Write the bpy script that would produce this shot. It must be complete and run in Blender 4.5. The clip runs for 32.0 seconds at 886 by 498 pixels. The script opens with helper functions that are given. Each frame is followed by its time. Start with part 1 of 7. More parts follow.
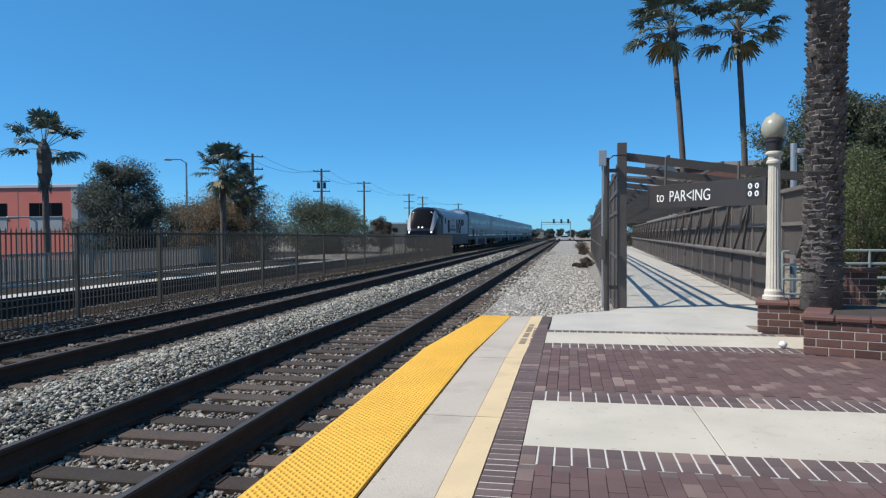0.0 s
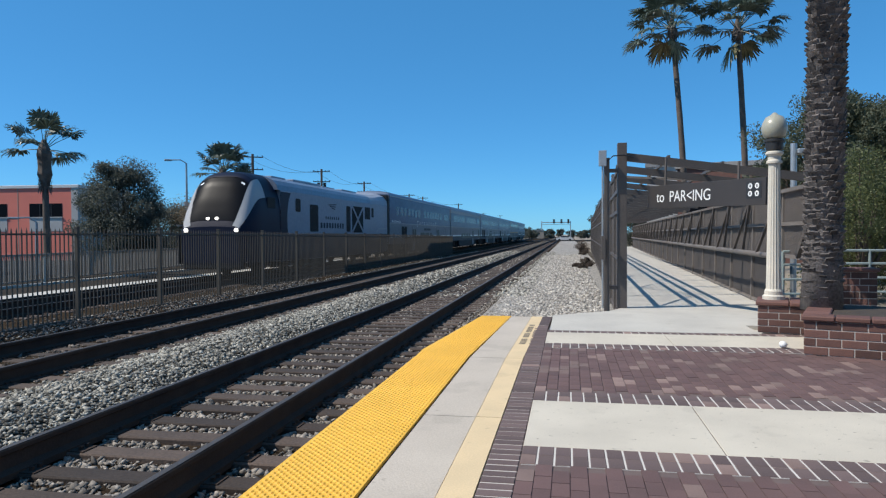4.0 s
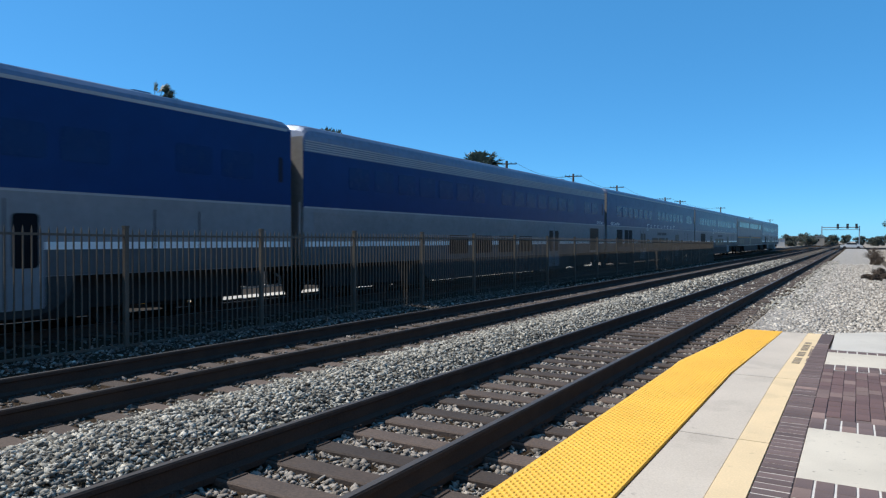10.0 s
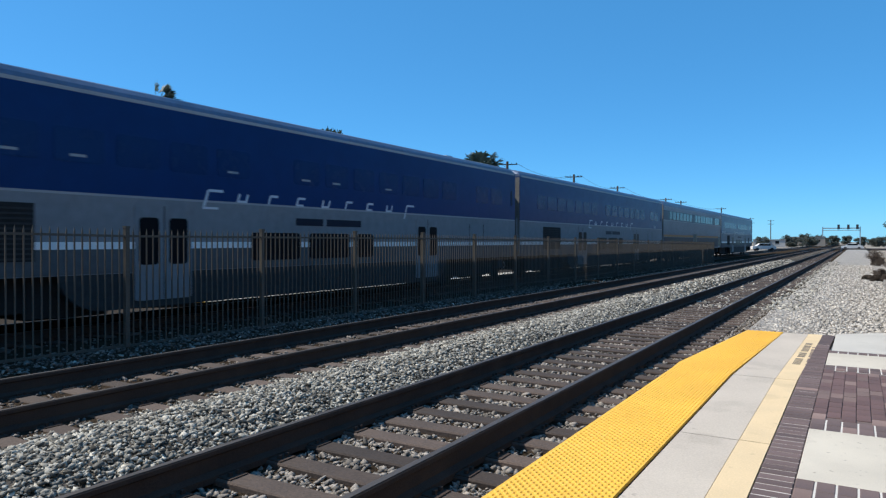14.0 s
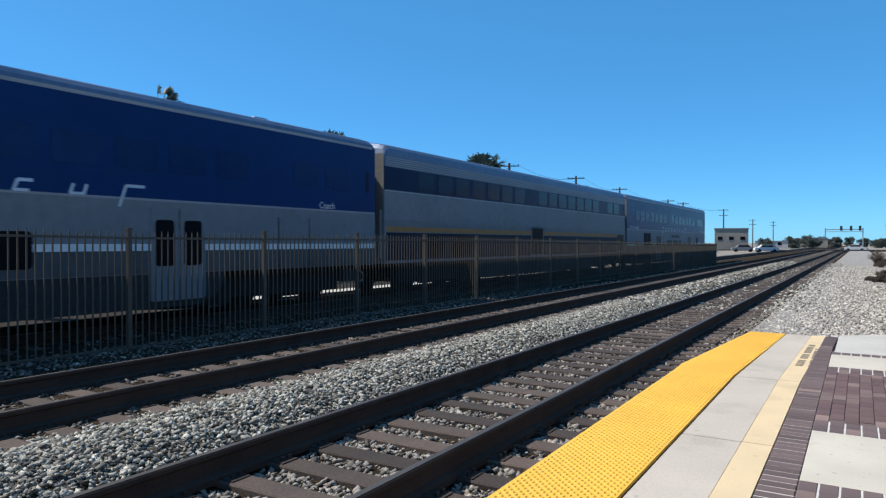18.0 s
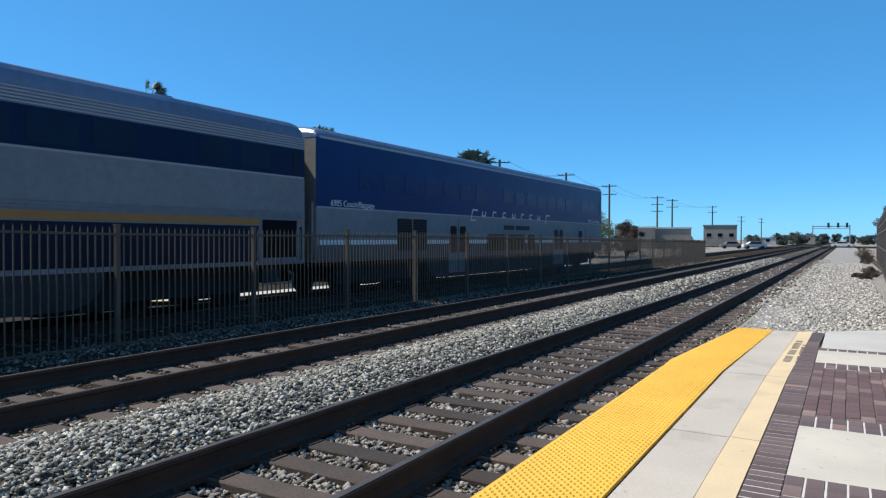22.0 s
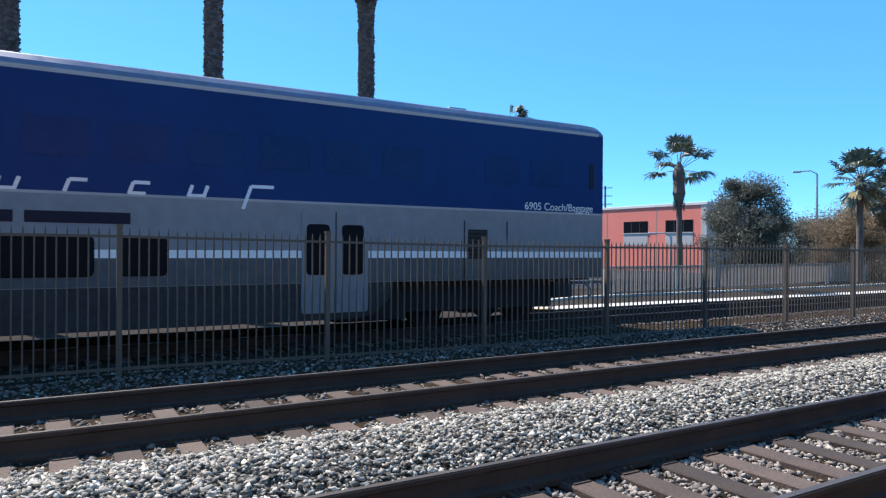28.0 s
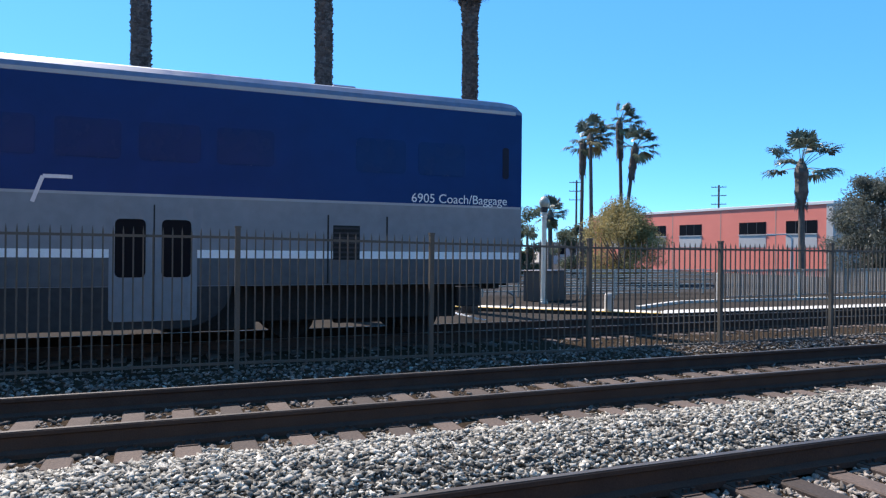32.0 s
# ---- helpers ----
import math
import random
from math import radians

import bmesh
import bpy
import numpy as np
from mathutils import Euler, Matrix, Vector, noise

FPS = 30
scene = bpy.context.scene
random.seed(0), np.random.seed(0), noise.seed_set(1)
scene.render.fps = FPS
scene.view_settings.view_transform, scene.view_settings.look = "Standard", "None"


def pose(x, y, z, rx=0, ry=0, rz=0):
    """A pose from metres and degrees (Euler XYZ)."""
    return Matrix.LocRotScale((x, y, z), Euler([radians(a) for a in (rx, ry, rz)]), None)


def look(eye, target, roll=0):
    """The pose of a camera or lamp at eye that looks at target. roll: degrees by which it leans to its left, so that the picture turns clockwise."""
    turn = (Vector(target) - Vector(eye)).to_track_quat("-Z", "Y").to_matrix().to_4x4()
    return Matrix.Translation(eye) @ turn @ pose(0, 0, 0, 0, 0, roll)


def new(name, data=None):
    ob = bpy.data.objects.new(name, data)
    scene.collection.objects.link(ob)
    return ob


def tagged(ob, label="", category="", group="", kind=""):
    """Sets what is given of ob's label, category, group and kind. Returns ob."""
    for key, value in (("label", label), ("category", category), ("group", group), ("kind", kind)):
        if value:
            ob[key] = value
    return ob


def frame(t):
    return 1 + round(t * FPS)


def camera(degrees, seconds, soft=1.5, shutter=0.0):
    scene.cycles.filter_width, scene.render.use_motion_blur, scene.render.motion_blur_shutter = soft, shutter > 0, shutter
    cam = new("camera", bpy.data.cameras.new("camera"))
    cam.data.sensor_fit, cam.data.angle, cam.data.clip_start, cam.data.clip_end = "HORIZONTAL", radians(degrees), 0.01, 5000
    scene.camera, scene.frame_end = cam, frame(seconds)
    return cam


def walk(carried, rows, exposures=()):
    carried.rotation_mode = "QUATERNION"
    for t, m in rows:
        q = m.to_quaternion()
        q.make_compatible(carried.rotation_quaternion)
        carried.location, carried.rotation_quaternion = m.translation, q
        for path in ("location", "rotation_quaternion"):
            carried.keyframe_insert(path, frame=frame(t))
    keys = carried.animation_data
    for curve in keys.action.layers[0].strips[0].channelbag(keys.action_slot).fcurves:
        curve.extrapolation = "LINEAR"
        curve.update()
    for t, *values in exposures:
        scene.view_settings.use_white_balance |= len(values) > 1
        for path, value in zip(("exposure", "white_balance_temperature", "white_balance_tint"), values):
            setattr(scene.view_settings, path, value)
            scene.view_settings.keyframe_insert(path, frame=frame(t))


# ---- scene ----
from collections import namedtuple

EYE = 1.40          # lens above the platform, whose top is z = 0
RAIL = -0.20        # top of the rails of the near and middle tracks
RAIL3 = -0.345      # top of the rails of the third track, which lies lower
FAR_Z = -0.37       # top of the far platform
LIFT = 0.145        # coach bodies over their first drawing height
TRACK1, TRACK2, TRACK3 = -3.46, -7.60, -14.15   # centre lines, all along y
FENCE_X = -9.9

cam = camera(65.72, 32.0, soft=1.25, shutter=0.25)
PATH = [
    (0, pose(0, 0, EYE, 88.78, 0, 10.35) @ pose(0, 0, 0, 0, 0, -0.28)),
    (0.5, pose(0, 0, EYE, 88.80, 0, 10.33) @ pose(0, 0, 0, 0, 0, -0.28)),
    (1, pose(0, 0, EYE, 88.79, 0, 10.34) @ pose(0, 0, 0, 0, 0, -0.28)),
    (1.5, pose(0, 0, EYE, 88.80, 0, 10.28) @ pose(0, 0, 0, 0, 0, -0.28)),
    (2, pose(0, 0, EYE, 88.80, 0, 10.28) @ pose(0, 0, 0, 0, 0, -0.28)),
    (2.5, pose(0, 0, EYE, 88.80, 0, 10.28) @ pose(0, 0, 0, 0, 0, -0.28)),
    (3, pose(0, 0, EYE, 88.80, 0, 10.28) @ pose(0, 0, 0, 0, 0, -0.28)),
    (3.5, pose(0, 0, EYE, 88.80, 0, 10.30) @ pose(0, 0, 0, 0, 0, -0.28)),
    (5.5, pose(0, 0, EYE, 88.81, 0, 10.73) @ pose(0, 0, 0, 0, 0, -0.32)),
    (5.6, pose(0, 0, EYE, 88.91, 0, 10.95) @ pose(0, 0, 0, 0, 0, -0.15)),
    (5.7, pose(0, 0, EYE, 89.01, 0, 11.40) @ pose(0, 0, 0, 0, 0, -0.15)),
    (5.8, pose(0, 0, EYE, 89.10, 0, 12.30) @ pose(0, 0, 0, 0, 0, -0.15)),
    (5.9, pose(0, 0, EYE, 89.20, 0, 15.30) @ pose(0, 0, 0, 0, 0, -0.15)),
    (6, pose(0, 0, EYE, 89.29, 0, 18.57) @ pose(0, 0, 0, 0, 0, -0.30)),
    (6.1, pose(0, 0, EYE, 89.29, 0, 22.40) @ pose(0, 0, 0, 0, 0, -0.15)),
    (6.2, pose(0, 0, EYE, 89.29, 0, 25.20) @ pose(0, 0, 0, 0, 0, -0.15)),
    (6.3, pose(0, 0, EYE, 89.28, 0, 27.60) @ pose(0, 0, 0, 0, 0, -0.15)),
    (6.4, pose(0, 0, EYE, 89.28, 0, 29.90) @ pose(0, 0, 0, 0, 0, -0.15)),
    (6.5, pose(0, 0, EYE, 89.27, 0, 31.39) @ pose(0, 0, 0, 0, 0, 0.00)),
    (6.6, pose(0, 0, EYE, 89.26, 0, 31.40) @ pose(0, 0, 0, 0, 0, -0.15)),
    (7, pose(0, 0, EYE, 89.22, 0, 31.19) @ pose(0, 0, 0, 0, 0, 0.12)),
    (7.5, pose(0, 0, EYE, 89.21, 0, 31.11) @ pose(0, 0, 0, 0, 0, 0.16)),
    (8, pose(0, 0, EYE, 89.21, 0, 31.05) @ pose(0, 0, 0, 0, 0, 0.10)),
    (8.5, pose(0, 0, EYE, 89.21, 0, 31.06) @ pose(0, 0, 0, 0, 0, 0.17)),
    (9, pose(0, 0, EYE, 89.25, 0, 31.10) @ pose(0, 0, 0, 0, 0, 0.09)),
    (9.5, pose(0, 0, EYE, 89.22, 0, 31.13) @ pose(0, 0, 0, 0, 0, 0.14)),
    (10, pose(0, 0, EYE, 89.24, 0, 31.08) @ pose(0, 0, 0, 0, 0, 0.11)),
    (10.5, pose(0, 0, EYE, 89.24, 0, 31.12) @ pose(0, 0, 0, 0, 0, 0.14)),
    (11, pose(0, 0, EYE, 89.28, 0, 31.15) @ pose(0, 0, 0, 0, 0, 0.14)),
    (11.5, pose(0, 0, EYE, 89.27, 0, 31.14) @ pose(0, 0, 0, 0, 0, 0.12)),
    (12, pose(0, 0, EYE, 89.27, 0, 31.14) @ pose(0, 0, 0, 0, 0, 0.12)),
    (12.5, pose(0, 0, EYE, 89.25, 0, 31.10) @ pose(0, 0, 0, 0, 0, 0.15)),
    (13, pose(0, 0, EYE, 89.30, 0, 31.10) @ pose(0, 0, 0, 0, 0, 0.12)),
    (13.5, pose(0, 0, EYE, 89.28, 0, 31.11) @ pose(0, 0, 0, 0, 0, 0.17)),
    (14, pose(0, 0, EYE, 89.28, 0, 31.13) @ pose(0, 0, 0, 0, 0, 0.15)),
    (14.5, pose(0, 0, EYE, 89.29, 0, 31.16) @ pose(0, 0, 0, 0, 0, 0.13)),
    (16.5, pose(0, 0, EYE, 89.38, 0, 31.26) @ pose(0, 0, 0, 0, 0, 0.16)),
    (17, pose(0, 0, EYE, 89.33, 0, 31.37) @ pose(0, 0, 0, 0, 0, 0.17)),
    (17.5, pose(0, 0, EYE, 89.33, 0, 31.40) @ pose(0, 0, 0, 0, 0, 0.15)),
    (18, pose(0, 0, EYE, 89.42, 0, 31.30) @ pose(0, 0, 0, 0, 0, 0.10)),
    (18.5, pose(0, 0, EYE, 89.36, 0, 30.94) @ pose(0, 0, 0, 0, 0, 0.16)),
    (19, pose(0, 0, EYE, 89.23, 0, 30.76) @ pose(0, 0, 0, 0, 0, 0.20)),
    (19.5, pose(0, 0, EYE, 89.09, 0, 30.49) @ pose(0, 0, 0, 0, 0, 0.14)),
    (20, pose(0, 0, EYE, 89.02, 0, 30.31) @ pose(0, 0, 0, 0, 0, 0.14)),
    (20.5, pose(0, 0, EYE, 89.02, 0, 30.28) @ pose(0, 0, 0, 0, 0, 0.22)),
    (21, pose(0, 0, EYE, 89.03, 0, 30.34) @ pose(0, 0, 0, 0, 0, 0.22)),
    (21.5, pose(0, 0, EYE, 89.10, 0, 30.40) @ pose(0, 0, 0, 0, 0, 0.17)),
    (22, pose(0, 0, EYE, 89.12, 0, 30.49) @ pose(0, 0, 0, 0, 0, 0.16)),
    (22.5, pose(0, 0, EYE, 89.16, 0, 30.56) @ pose(0, 0, 0, 0, 0, 0.10)),
    (23, pose(0, 0, EYE, 89.13, 0, 30.59) @ pose(0, 0, 0, 0, 0, 0.16)),
    (23.5, pose(0, 0, EYE, 89.17, 0, 30.69) @ pose(0, 0, 0, 0, 0, 0.16)),
    (23.9, pose(0, 0, EYE, 89.27, 0, 31.00) @ pose(0, 0, 0, 0, 0, 0.01)),
    (24, pose(0, 0, EYE, 89.30, 0, 31.75) @ pose(0, 0, 0, 0, 0, -0.03)),
    (24.1, pose(0, 0, EYE, 89.36, 0, 34.00) @ pose(0, 0, 0, 0, 0, -0.06)),
    (24.2, pose(0, 0, EYE, 89.42, 0, 36.20) @ pose(0, 0, 0, 0, 0, -0.09)),
    (24.3, pose(0, 0, EYE, 89.48, 0, 38.70) @ pose(0, 0, 0, 0, 0, -0.11)),
    (24.4, pose(0, 0, EYE, 89.54, 0, 41.00) @ pose(0, 0, 0, 0, 0, -0.14)),
    (24.5, pose(0, 0, EYE, 89.60, 0, 42.72) @ pose(0, 0, 0, 0, 0, -0.17)),
    (24.6, pose(0, 0, EYE, 89.64, 0, 44.95) @ pose(0, 0, 0, 0, 0, -0.12)),
    (24.7, pose(0, 0, EYE, 89.68, 0, 47.00) @ pose(0, 0, 0, 0, 0, -0.06)),
    (24.8, pose(0, 0, EYE, 89.71, 0, 49.00) @ pose(0, 0, 0, 0, 0, -0.01)),
    (24.9, pose(0, 0, EYE, 89.75, 0, 51.00) @ pose(0, 0, 0, 0, 0, 0.05)),
    (25, pose(0, 0, EYE, 89.79, 0, 51.87) @ pose(0, 0, 0, 0, 0, 0.10)),
    (25.5, pose(0, 0, EYE, 89.69, 0, 51.29) @ pose(0, 0, 0, 0, 0, 0.13)),
    (27.5, pose(0, 0, EYE, 89.98, 0, 58.62) @ pose(0, 0, 0, 0, 0, 0.20)),
    (28, pose(0, 0, EYE, 89.99, 0, 59.38) @ pose(0, 0, 0, 0, 0, 0.38)),
    (28.5, pose(0, 0, EYE, 90.05, 0, 60.29) @ pose(0, 0, 0, 0, 0, 0.30)),
    (29, pose(0, 0, EYE, 90.02, 0, 61.14) @ pose(0, 0, 0, 0, 0, 0.36)),
    (29.5, pose(0, 0, EYE, 89.98, 0, 62.23) @ pose(0, 0, 0, 0, 0, 0.42)),
    (30, pose(0, 0, EYE, 90.05, 0, 64.43) @ pose(0, 0, 0, 0, 0, 0.53)),
    (30.5, pose(0, 0, EYE, 90.06, 0, 65.92) @ pose(0, 0, 0, 0, 0, 0.54)),
    (31, pose(0, 0, EYE, 90.00, 0, 66.80) @ pose(0, 0, 0, 0, 0, 0.66)),
    (31.5, pose(0, 0, EYE, 90.07, 0, 67.30) @ pose(0, 0, 0, 0, 0, 0.50)),
    (32, pose(0, 0, EYE, 90.04, 0, 67.97) @ pose(0, 0, 0, 0, 0, 0.57)),
]
walk(cam, PATH, exposures=[(0.0, 0.03, 6560, 10), (5.0, 0.0, 6560, 10), (6.5, 0.10, 6560, 10), (8.0, 0.20, 6560, 10), (24.0, 0.20, 6560, 10), (25.0, 0.78, 6600, 12), (27.5, 0.88, 6650, 16), (32.0, 0.84, 6650, 17)])

# ---- light ----
SUN_AZ, SUN_EL = 110.0, 50.8      # degrees to the left of +y, above the horizon
world = bpy.data.worlds.new("World")
scene.world = world
world.use_nodes = True
wn = world.node_tree
sky = wn.nodes.new("ShaderNodeTexSky")
sky.sky_type = "NISHITA"
sky.sun_disc = False
sky.sun_elevation = radians(SUN_EL)
sky.sun_rotation = radians(-SUN_AZ)
sky.altitude, sky.air_density, sky.dust_density, sky.ozone_density = 50, 0.62, 0.2, 3.5
# the film's deep, saturated blue
tone = wn.nodes.new("ShaderNodeMix")
tone.data_type, tone.blend_type = "RGBA", "MULTIPLY"
tone.inputs[0].default_value, tone.inputs[7].default_value = 1.0, (0.53, 0.90, 1.05, 1)
rich = wn.nodes.new("ShaderNodeHueSaturation")
rich.inputs["Saturation"].default_value = 1.06
wn.links.new(sky.outputs[0], tone.inputs[6])
wn.links.new(tone.outputs[2], rich.inputs["Color"])
even = wn.nodes.new("ShaderNodeMix")
even.data_type = "RGBA"
even.inputs[0].default_value, even.inputs[7].default_value = 0.45, (0.45, 2.1, 4.5, 1)
wn.links.new(rich.outputs[0], even.inputs[6])
wn.links.new(even.outputs[2], wn.nodes["Background"].inputs[0])
wn.nodes["Background"].inputs[1].default_value = 0.158
sun_data = bpy.data.lights.new("sun", "SUN")
sun_data.energy, sun_data.angle, sun_data.color = 5.0, radians(0.53), (1.0, 0.94, 0.85)
sun = new("sun", sun_data)
sa, se = radians(SUN_AZ), radians(SUN_EL)
sun_from = Vector((-math.sin(sa) * math.cos(se), math.cos(sa) * math.cos(se), math.sin(se)))
sun.matrix_world = look(sun_from * 60, (0, 0, 0))

# ---- materials ----


def mat(name, col, col2=None, rough=0.7, metal=0.0, scale=6.0, bump=0.15, fine=60.0, vary=0.0, island=0.0, spec=0.5, emit=None, coat=0.0, bump_dist=0.01, leaf=0.0, spots=None):
    """A node material: two colours mixed by coarse and fine noise, with relief; vary: by object, island: by loose piece."""
    m = bpy.data.materials.new(name)
    m.use_nodes = True
    nt = m.node_tree
    p = nt.nodes["Principled BSDF"]
    L, N = nt.links.new, nt.nodes.new
    col2 = col2 or tuple(c * 0.75 for c in col)
    tc = N("ShaderNodeTexCoord")
    n1, n2 = N("ShaderNodeTexNoise"), N("ShaderNodeTexNoise")
    n1.inputs["Scale"].default_value, n1.inputs["Detail"].default_value = scale, 4
    n2.inputs["Scale"].default_value, n2.inputs["Detail"].default_value = fine, 5
    for n in (n1, n2):
        L(tc.outputs["Object"], n.inputs["Vector"])
    add = N("ShaderNodeMath")
    add.operation = "ADD"
    L(n1.outputs[0], add.inputs[0])
    L(n2.outputs[0], add.inputs[1])
    rng = N("ShaderNodeMapRange")
    rng.inputs[1].default_value, rng.inputs[2].default_value = 0.75, 1.25
    L(add.outputs[0], rng.inputs[0])
    mix = N("ShaderNodeMix")
    mix.data_type = "RGBA"
    mix.inputs[6].default_value, mix.inputs[7].default_value = (*col, 1), (*col2, 1)
    L(rng.outputs[0], mix.inputs[0])
    out = mix.outputs[2]
    for amount, node, sock in ((vary, "ShaderNodeObjectInfo", "Random"), (island, "ShaderNodeNewGeometry", "Random Per Island")):
        if amount:
            src = N(node)
            mr = N("ShaderNodeMapRange")
            mr.inputs[3].default_value, mr.inputs[4].default_value = 1 - amount, 1 + amount
            L(src.outputs[sock], mr.inputs[0])
            hs = N("ShaderNodeHueSaturation")
            L(mr.outputs[0], hs.inputs["Value"])
            L(out, hs.inputs["Color"])
            out = hs.outputs[0]
    for size, cut, depth in spots or ():
        # scattered pits and stains
        n3, cutter, dk = N("ShaderNodeTexNoise"), N("ShaderNodeMapRange"), N("ShaderNodeMix")
        n3.inputs["Scale"].default_value, n3.inputs["Detail"].default_value = size, 3
        L(tc.outputs["Object"], n3.inputs["Vector"])
        cutter.inputs[1].default_value, cutter.inputs[2].default_value, cutter.inputs[4].default_value = cut, cut + 0.06, depth
        L(n3.outputs[0], cutter.inputs[0])
        dk.data_type, dk.blend_type = "RGBA", "MIX"
        dk.inputs[7].default_value = (*[c * 0.35 for c in col2], 1)
        L(cutter.outputs[0], dk.inputs[0])
        L(out, dk.inputs[6])
        out = dk.outputs[2]
    L(out, p.inputs["Base Color"])
    p.inputs["Metallic"].default_value = metal
    p.inputs["Specular IOR Level"].default_value = spec
    rr = N("ShaderNodeMapRange")
    rr.inputs[3].default_value, rr.inputs[4].default_value = max(rough - 0.1, 0.02), min(rough + 0.1, 1)
    L(n2.outputs[0], rr.inputs[0])
    L(rr.outputs[0], p.inputs["Roughness"])
    if coat:
        p.inputs["Coat Weight"].default_value, p.inputs["Coat Roughness"].default_value = coat, 0.08
    if bump:
        b = N("ShaderNodeBump")
        b.inputs["Strength"].default_value, b.inputs["Distance"].default_value = bump, bump_dist
        L(n2.outputs[0], b.inputs["Height"])
        L(b.outputs[0], p.inputs["Normal"])
    if leaf:
        tl, ms = N("ShaderNodeBsdfTranslucent"), N("ShaderNodeMixShader")
        L(out, tl.inputs["Color"])
        ms.inputs[0].default_value = leaf
        L(p.outputs[0], ms.inputs[1])
        L(tl.outputs[0], ms.inputs[2])
        L(ms.outputs[0], nt.nodes["Material Output"].inputs[0])
    if emit:
        p.inputs["Emission Color"].default_value, p.inputs["Emission Strength"].default_value = (*emit[0], 1), emit[1]
    return m


M_CONC = mat("pale concrete", (0.53, 0.50, 0.44), (0.42, 0.395, 0.35), 0.85, scale=1.3, fine=90, bump=0.25, spots=((9, 0.66, 0.25), (2.2, 0.62, 0.12)))
M_EDGE = mat("worn edge concrete", (0.52, 0.455, 0.375), (0.42, 0.365, 0.30), 0.85, scale=1.1, fine=70, bump=0.25, spots=((7, 0.68, 0.5), (1.6, 0.58, 0.14)))
M_CONC_TAN = mat("exposed sand concrete", (0.58, 0.525, 0.43), (0.47, 0.425, 0.35), 0.9, scale=1.6, fine=140, bump=0.35, spots=((22, 0.655, 0.55), (2.5, 0.62, 0.12)))
M_CREAM = mat("cream edge paint", (0.70, 0.53, 0.31), (0.59, 0.455, 0.275), 0.8, scale=2.5, fine=80, bump=0.2, spots=((8, 0.67, 0.3), (1.8, 0.6, 0.12)))
M_YELLOW = mat("tactile yellow", (0.82, 0.465, 0.05), (0.70, 0.39, 0.04), 0.6, scale=1.2, fine=30, bump=0.1)
M_GROUT = mat("paver joint sand", (0.15, 0.108, 0.098), (0.115, 0.085, 0.078), 0.95, fine=200, bump=0.3)
M_PAVER = mat("clay paver", (0.14, 0.080, 0.073), (0.105, 0.064, 0.059), 0.82, scale=3, fine=120, vary=0.13, bump=0.3)
M_PAVER_FAR = mat("clay paver joined", (0.14, 0.080, 0.073), (0.105, 0.064, 0.059), 0.82, scale=3, fine=120, island=0.13, bump=0.3)
M_PAVER_PALE = mat("pale clay paver", (0.215, 0.148, 0.126), (0.165, 0.11, 0.095), 0.82, scale=3, fine=120, vary=0.2, island=0.2, bump=0.3)
M_SOLDIER = mat("edge paver", (0.125, 0.085, 0.078), (0.09, 0.064, 0.06), 0.82, scale=3, fine=120, vary=0.22, island=0.18, bump=0.3)
M_BRICK = mat("wall brick", (0.145, 0.068, 0.052), (0.095, 0.049, 0.041), 0.8, scale=4, fine=80, vary=0.4, bump=0.35)
M_CAP = mat("brick coping", (0.165, 0.078, 0.061), (0.12, 0.06, 0.05), 0.75, scale=4, fine=70, vary=0.2, bump=0.3)
M_MORTAR = mat("mortar", (0.52, 0.46, 0.40), (0.42, 0.37, 0.33), 0.95, fine=150, bump=0.3)
M_SOIL = mat("planter soil", (0.07, 0.055, 0.04), (0.04, 0.03, 0.025), 0.95, fine=50, bump=0.6, bump_dist=0.03)
M_STONE = mat("ballast stone", (0.365, 0.345, 0.295), (0.165, 0.157, 0.137), 0.9, scale=8, fine=60, island=0.85, bump=0.3, spec=0.2)
M_BED = mat("ballast bed", (0.15, 0.135, 0.118), (0.055, 0.05, 0.044), 0.95, scale=14, fine=32, bump=1.0, bump_dist=0.05, spec=0.0)
M_GRAVEL = mat("pale gravel bed", (0.42, 0.39, 0.345), (0.16, 0.148, 0.132), 0.95, scale=14, fine=30, bump=1.0, bump_dist=0.05)
M_STONE_PALE = mat("pale gravel stone", (0.46, 0.425, 0.375), (0.33, 0.305, 0.27), 0.9, scale=8, fine=60, island=0.6, bump=0.3)
M_DIRT = mat("dry ground", (0.30, 0.25, 0.19), (0.20, 0.17, 0.13), 0.95, scale=0.15, fine=4, bump=0.4)
M_TIE = mat("weathered timber tie", (0.088, 0.062, 0.048), (0.05, 0.037, 0.03), 0.9, scale=2, fine=45, vary=0.45, bump=0.5)
M_RAIL = mat("rusted rail", (0.066, 0.047, 0.037), (0.042, 0.031, 0.026), 0.9, metal=0.0, scale=3, fine=80, bump=0.25, spec=0.2)
M_STONE_BROWN = mat("dusty track stone", (0.29, 0.258, 0.222), (0.18, 0.16, 0.138), 0.9, scale=8, fine=60, island=0.55, bump=0.3, spec=0.2)
M_RAILTOP = mat("worn rail head", (0.09, 0.078, 0.068), (0.065, 0.056, 0.05), 0.5, metal=0.2, scale=2, fine=60, bump=0.05, spec=0.3)
M_PLAZA = mat("dark asphalt paving", (0.052, 0.047, 0.042), (0.038, 0.034, 0.031), 0.9, scale=0.8, fine=20, bump=0.2, spec=0.0)
M_RAILING = mat("brown iron railing paint", (0.31, 0.28, 0.24), (0.24, 0.215, 0.185), 0.6, scale=2, fine=40, bump=0.1)
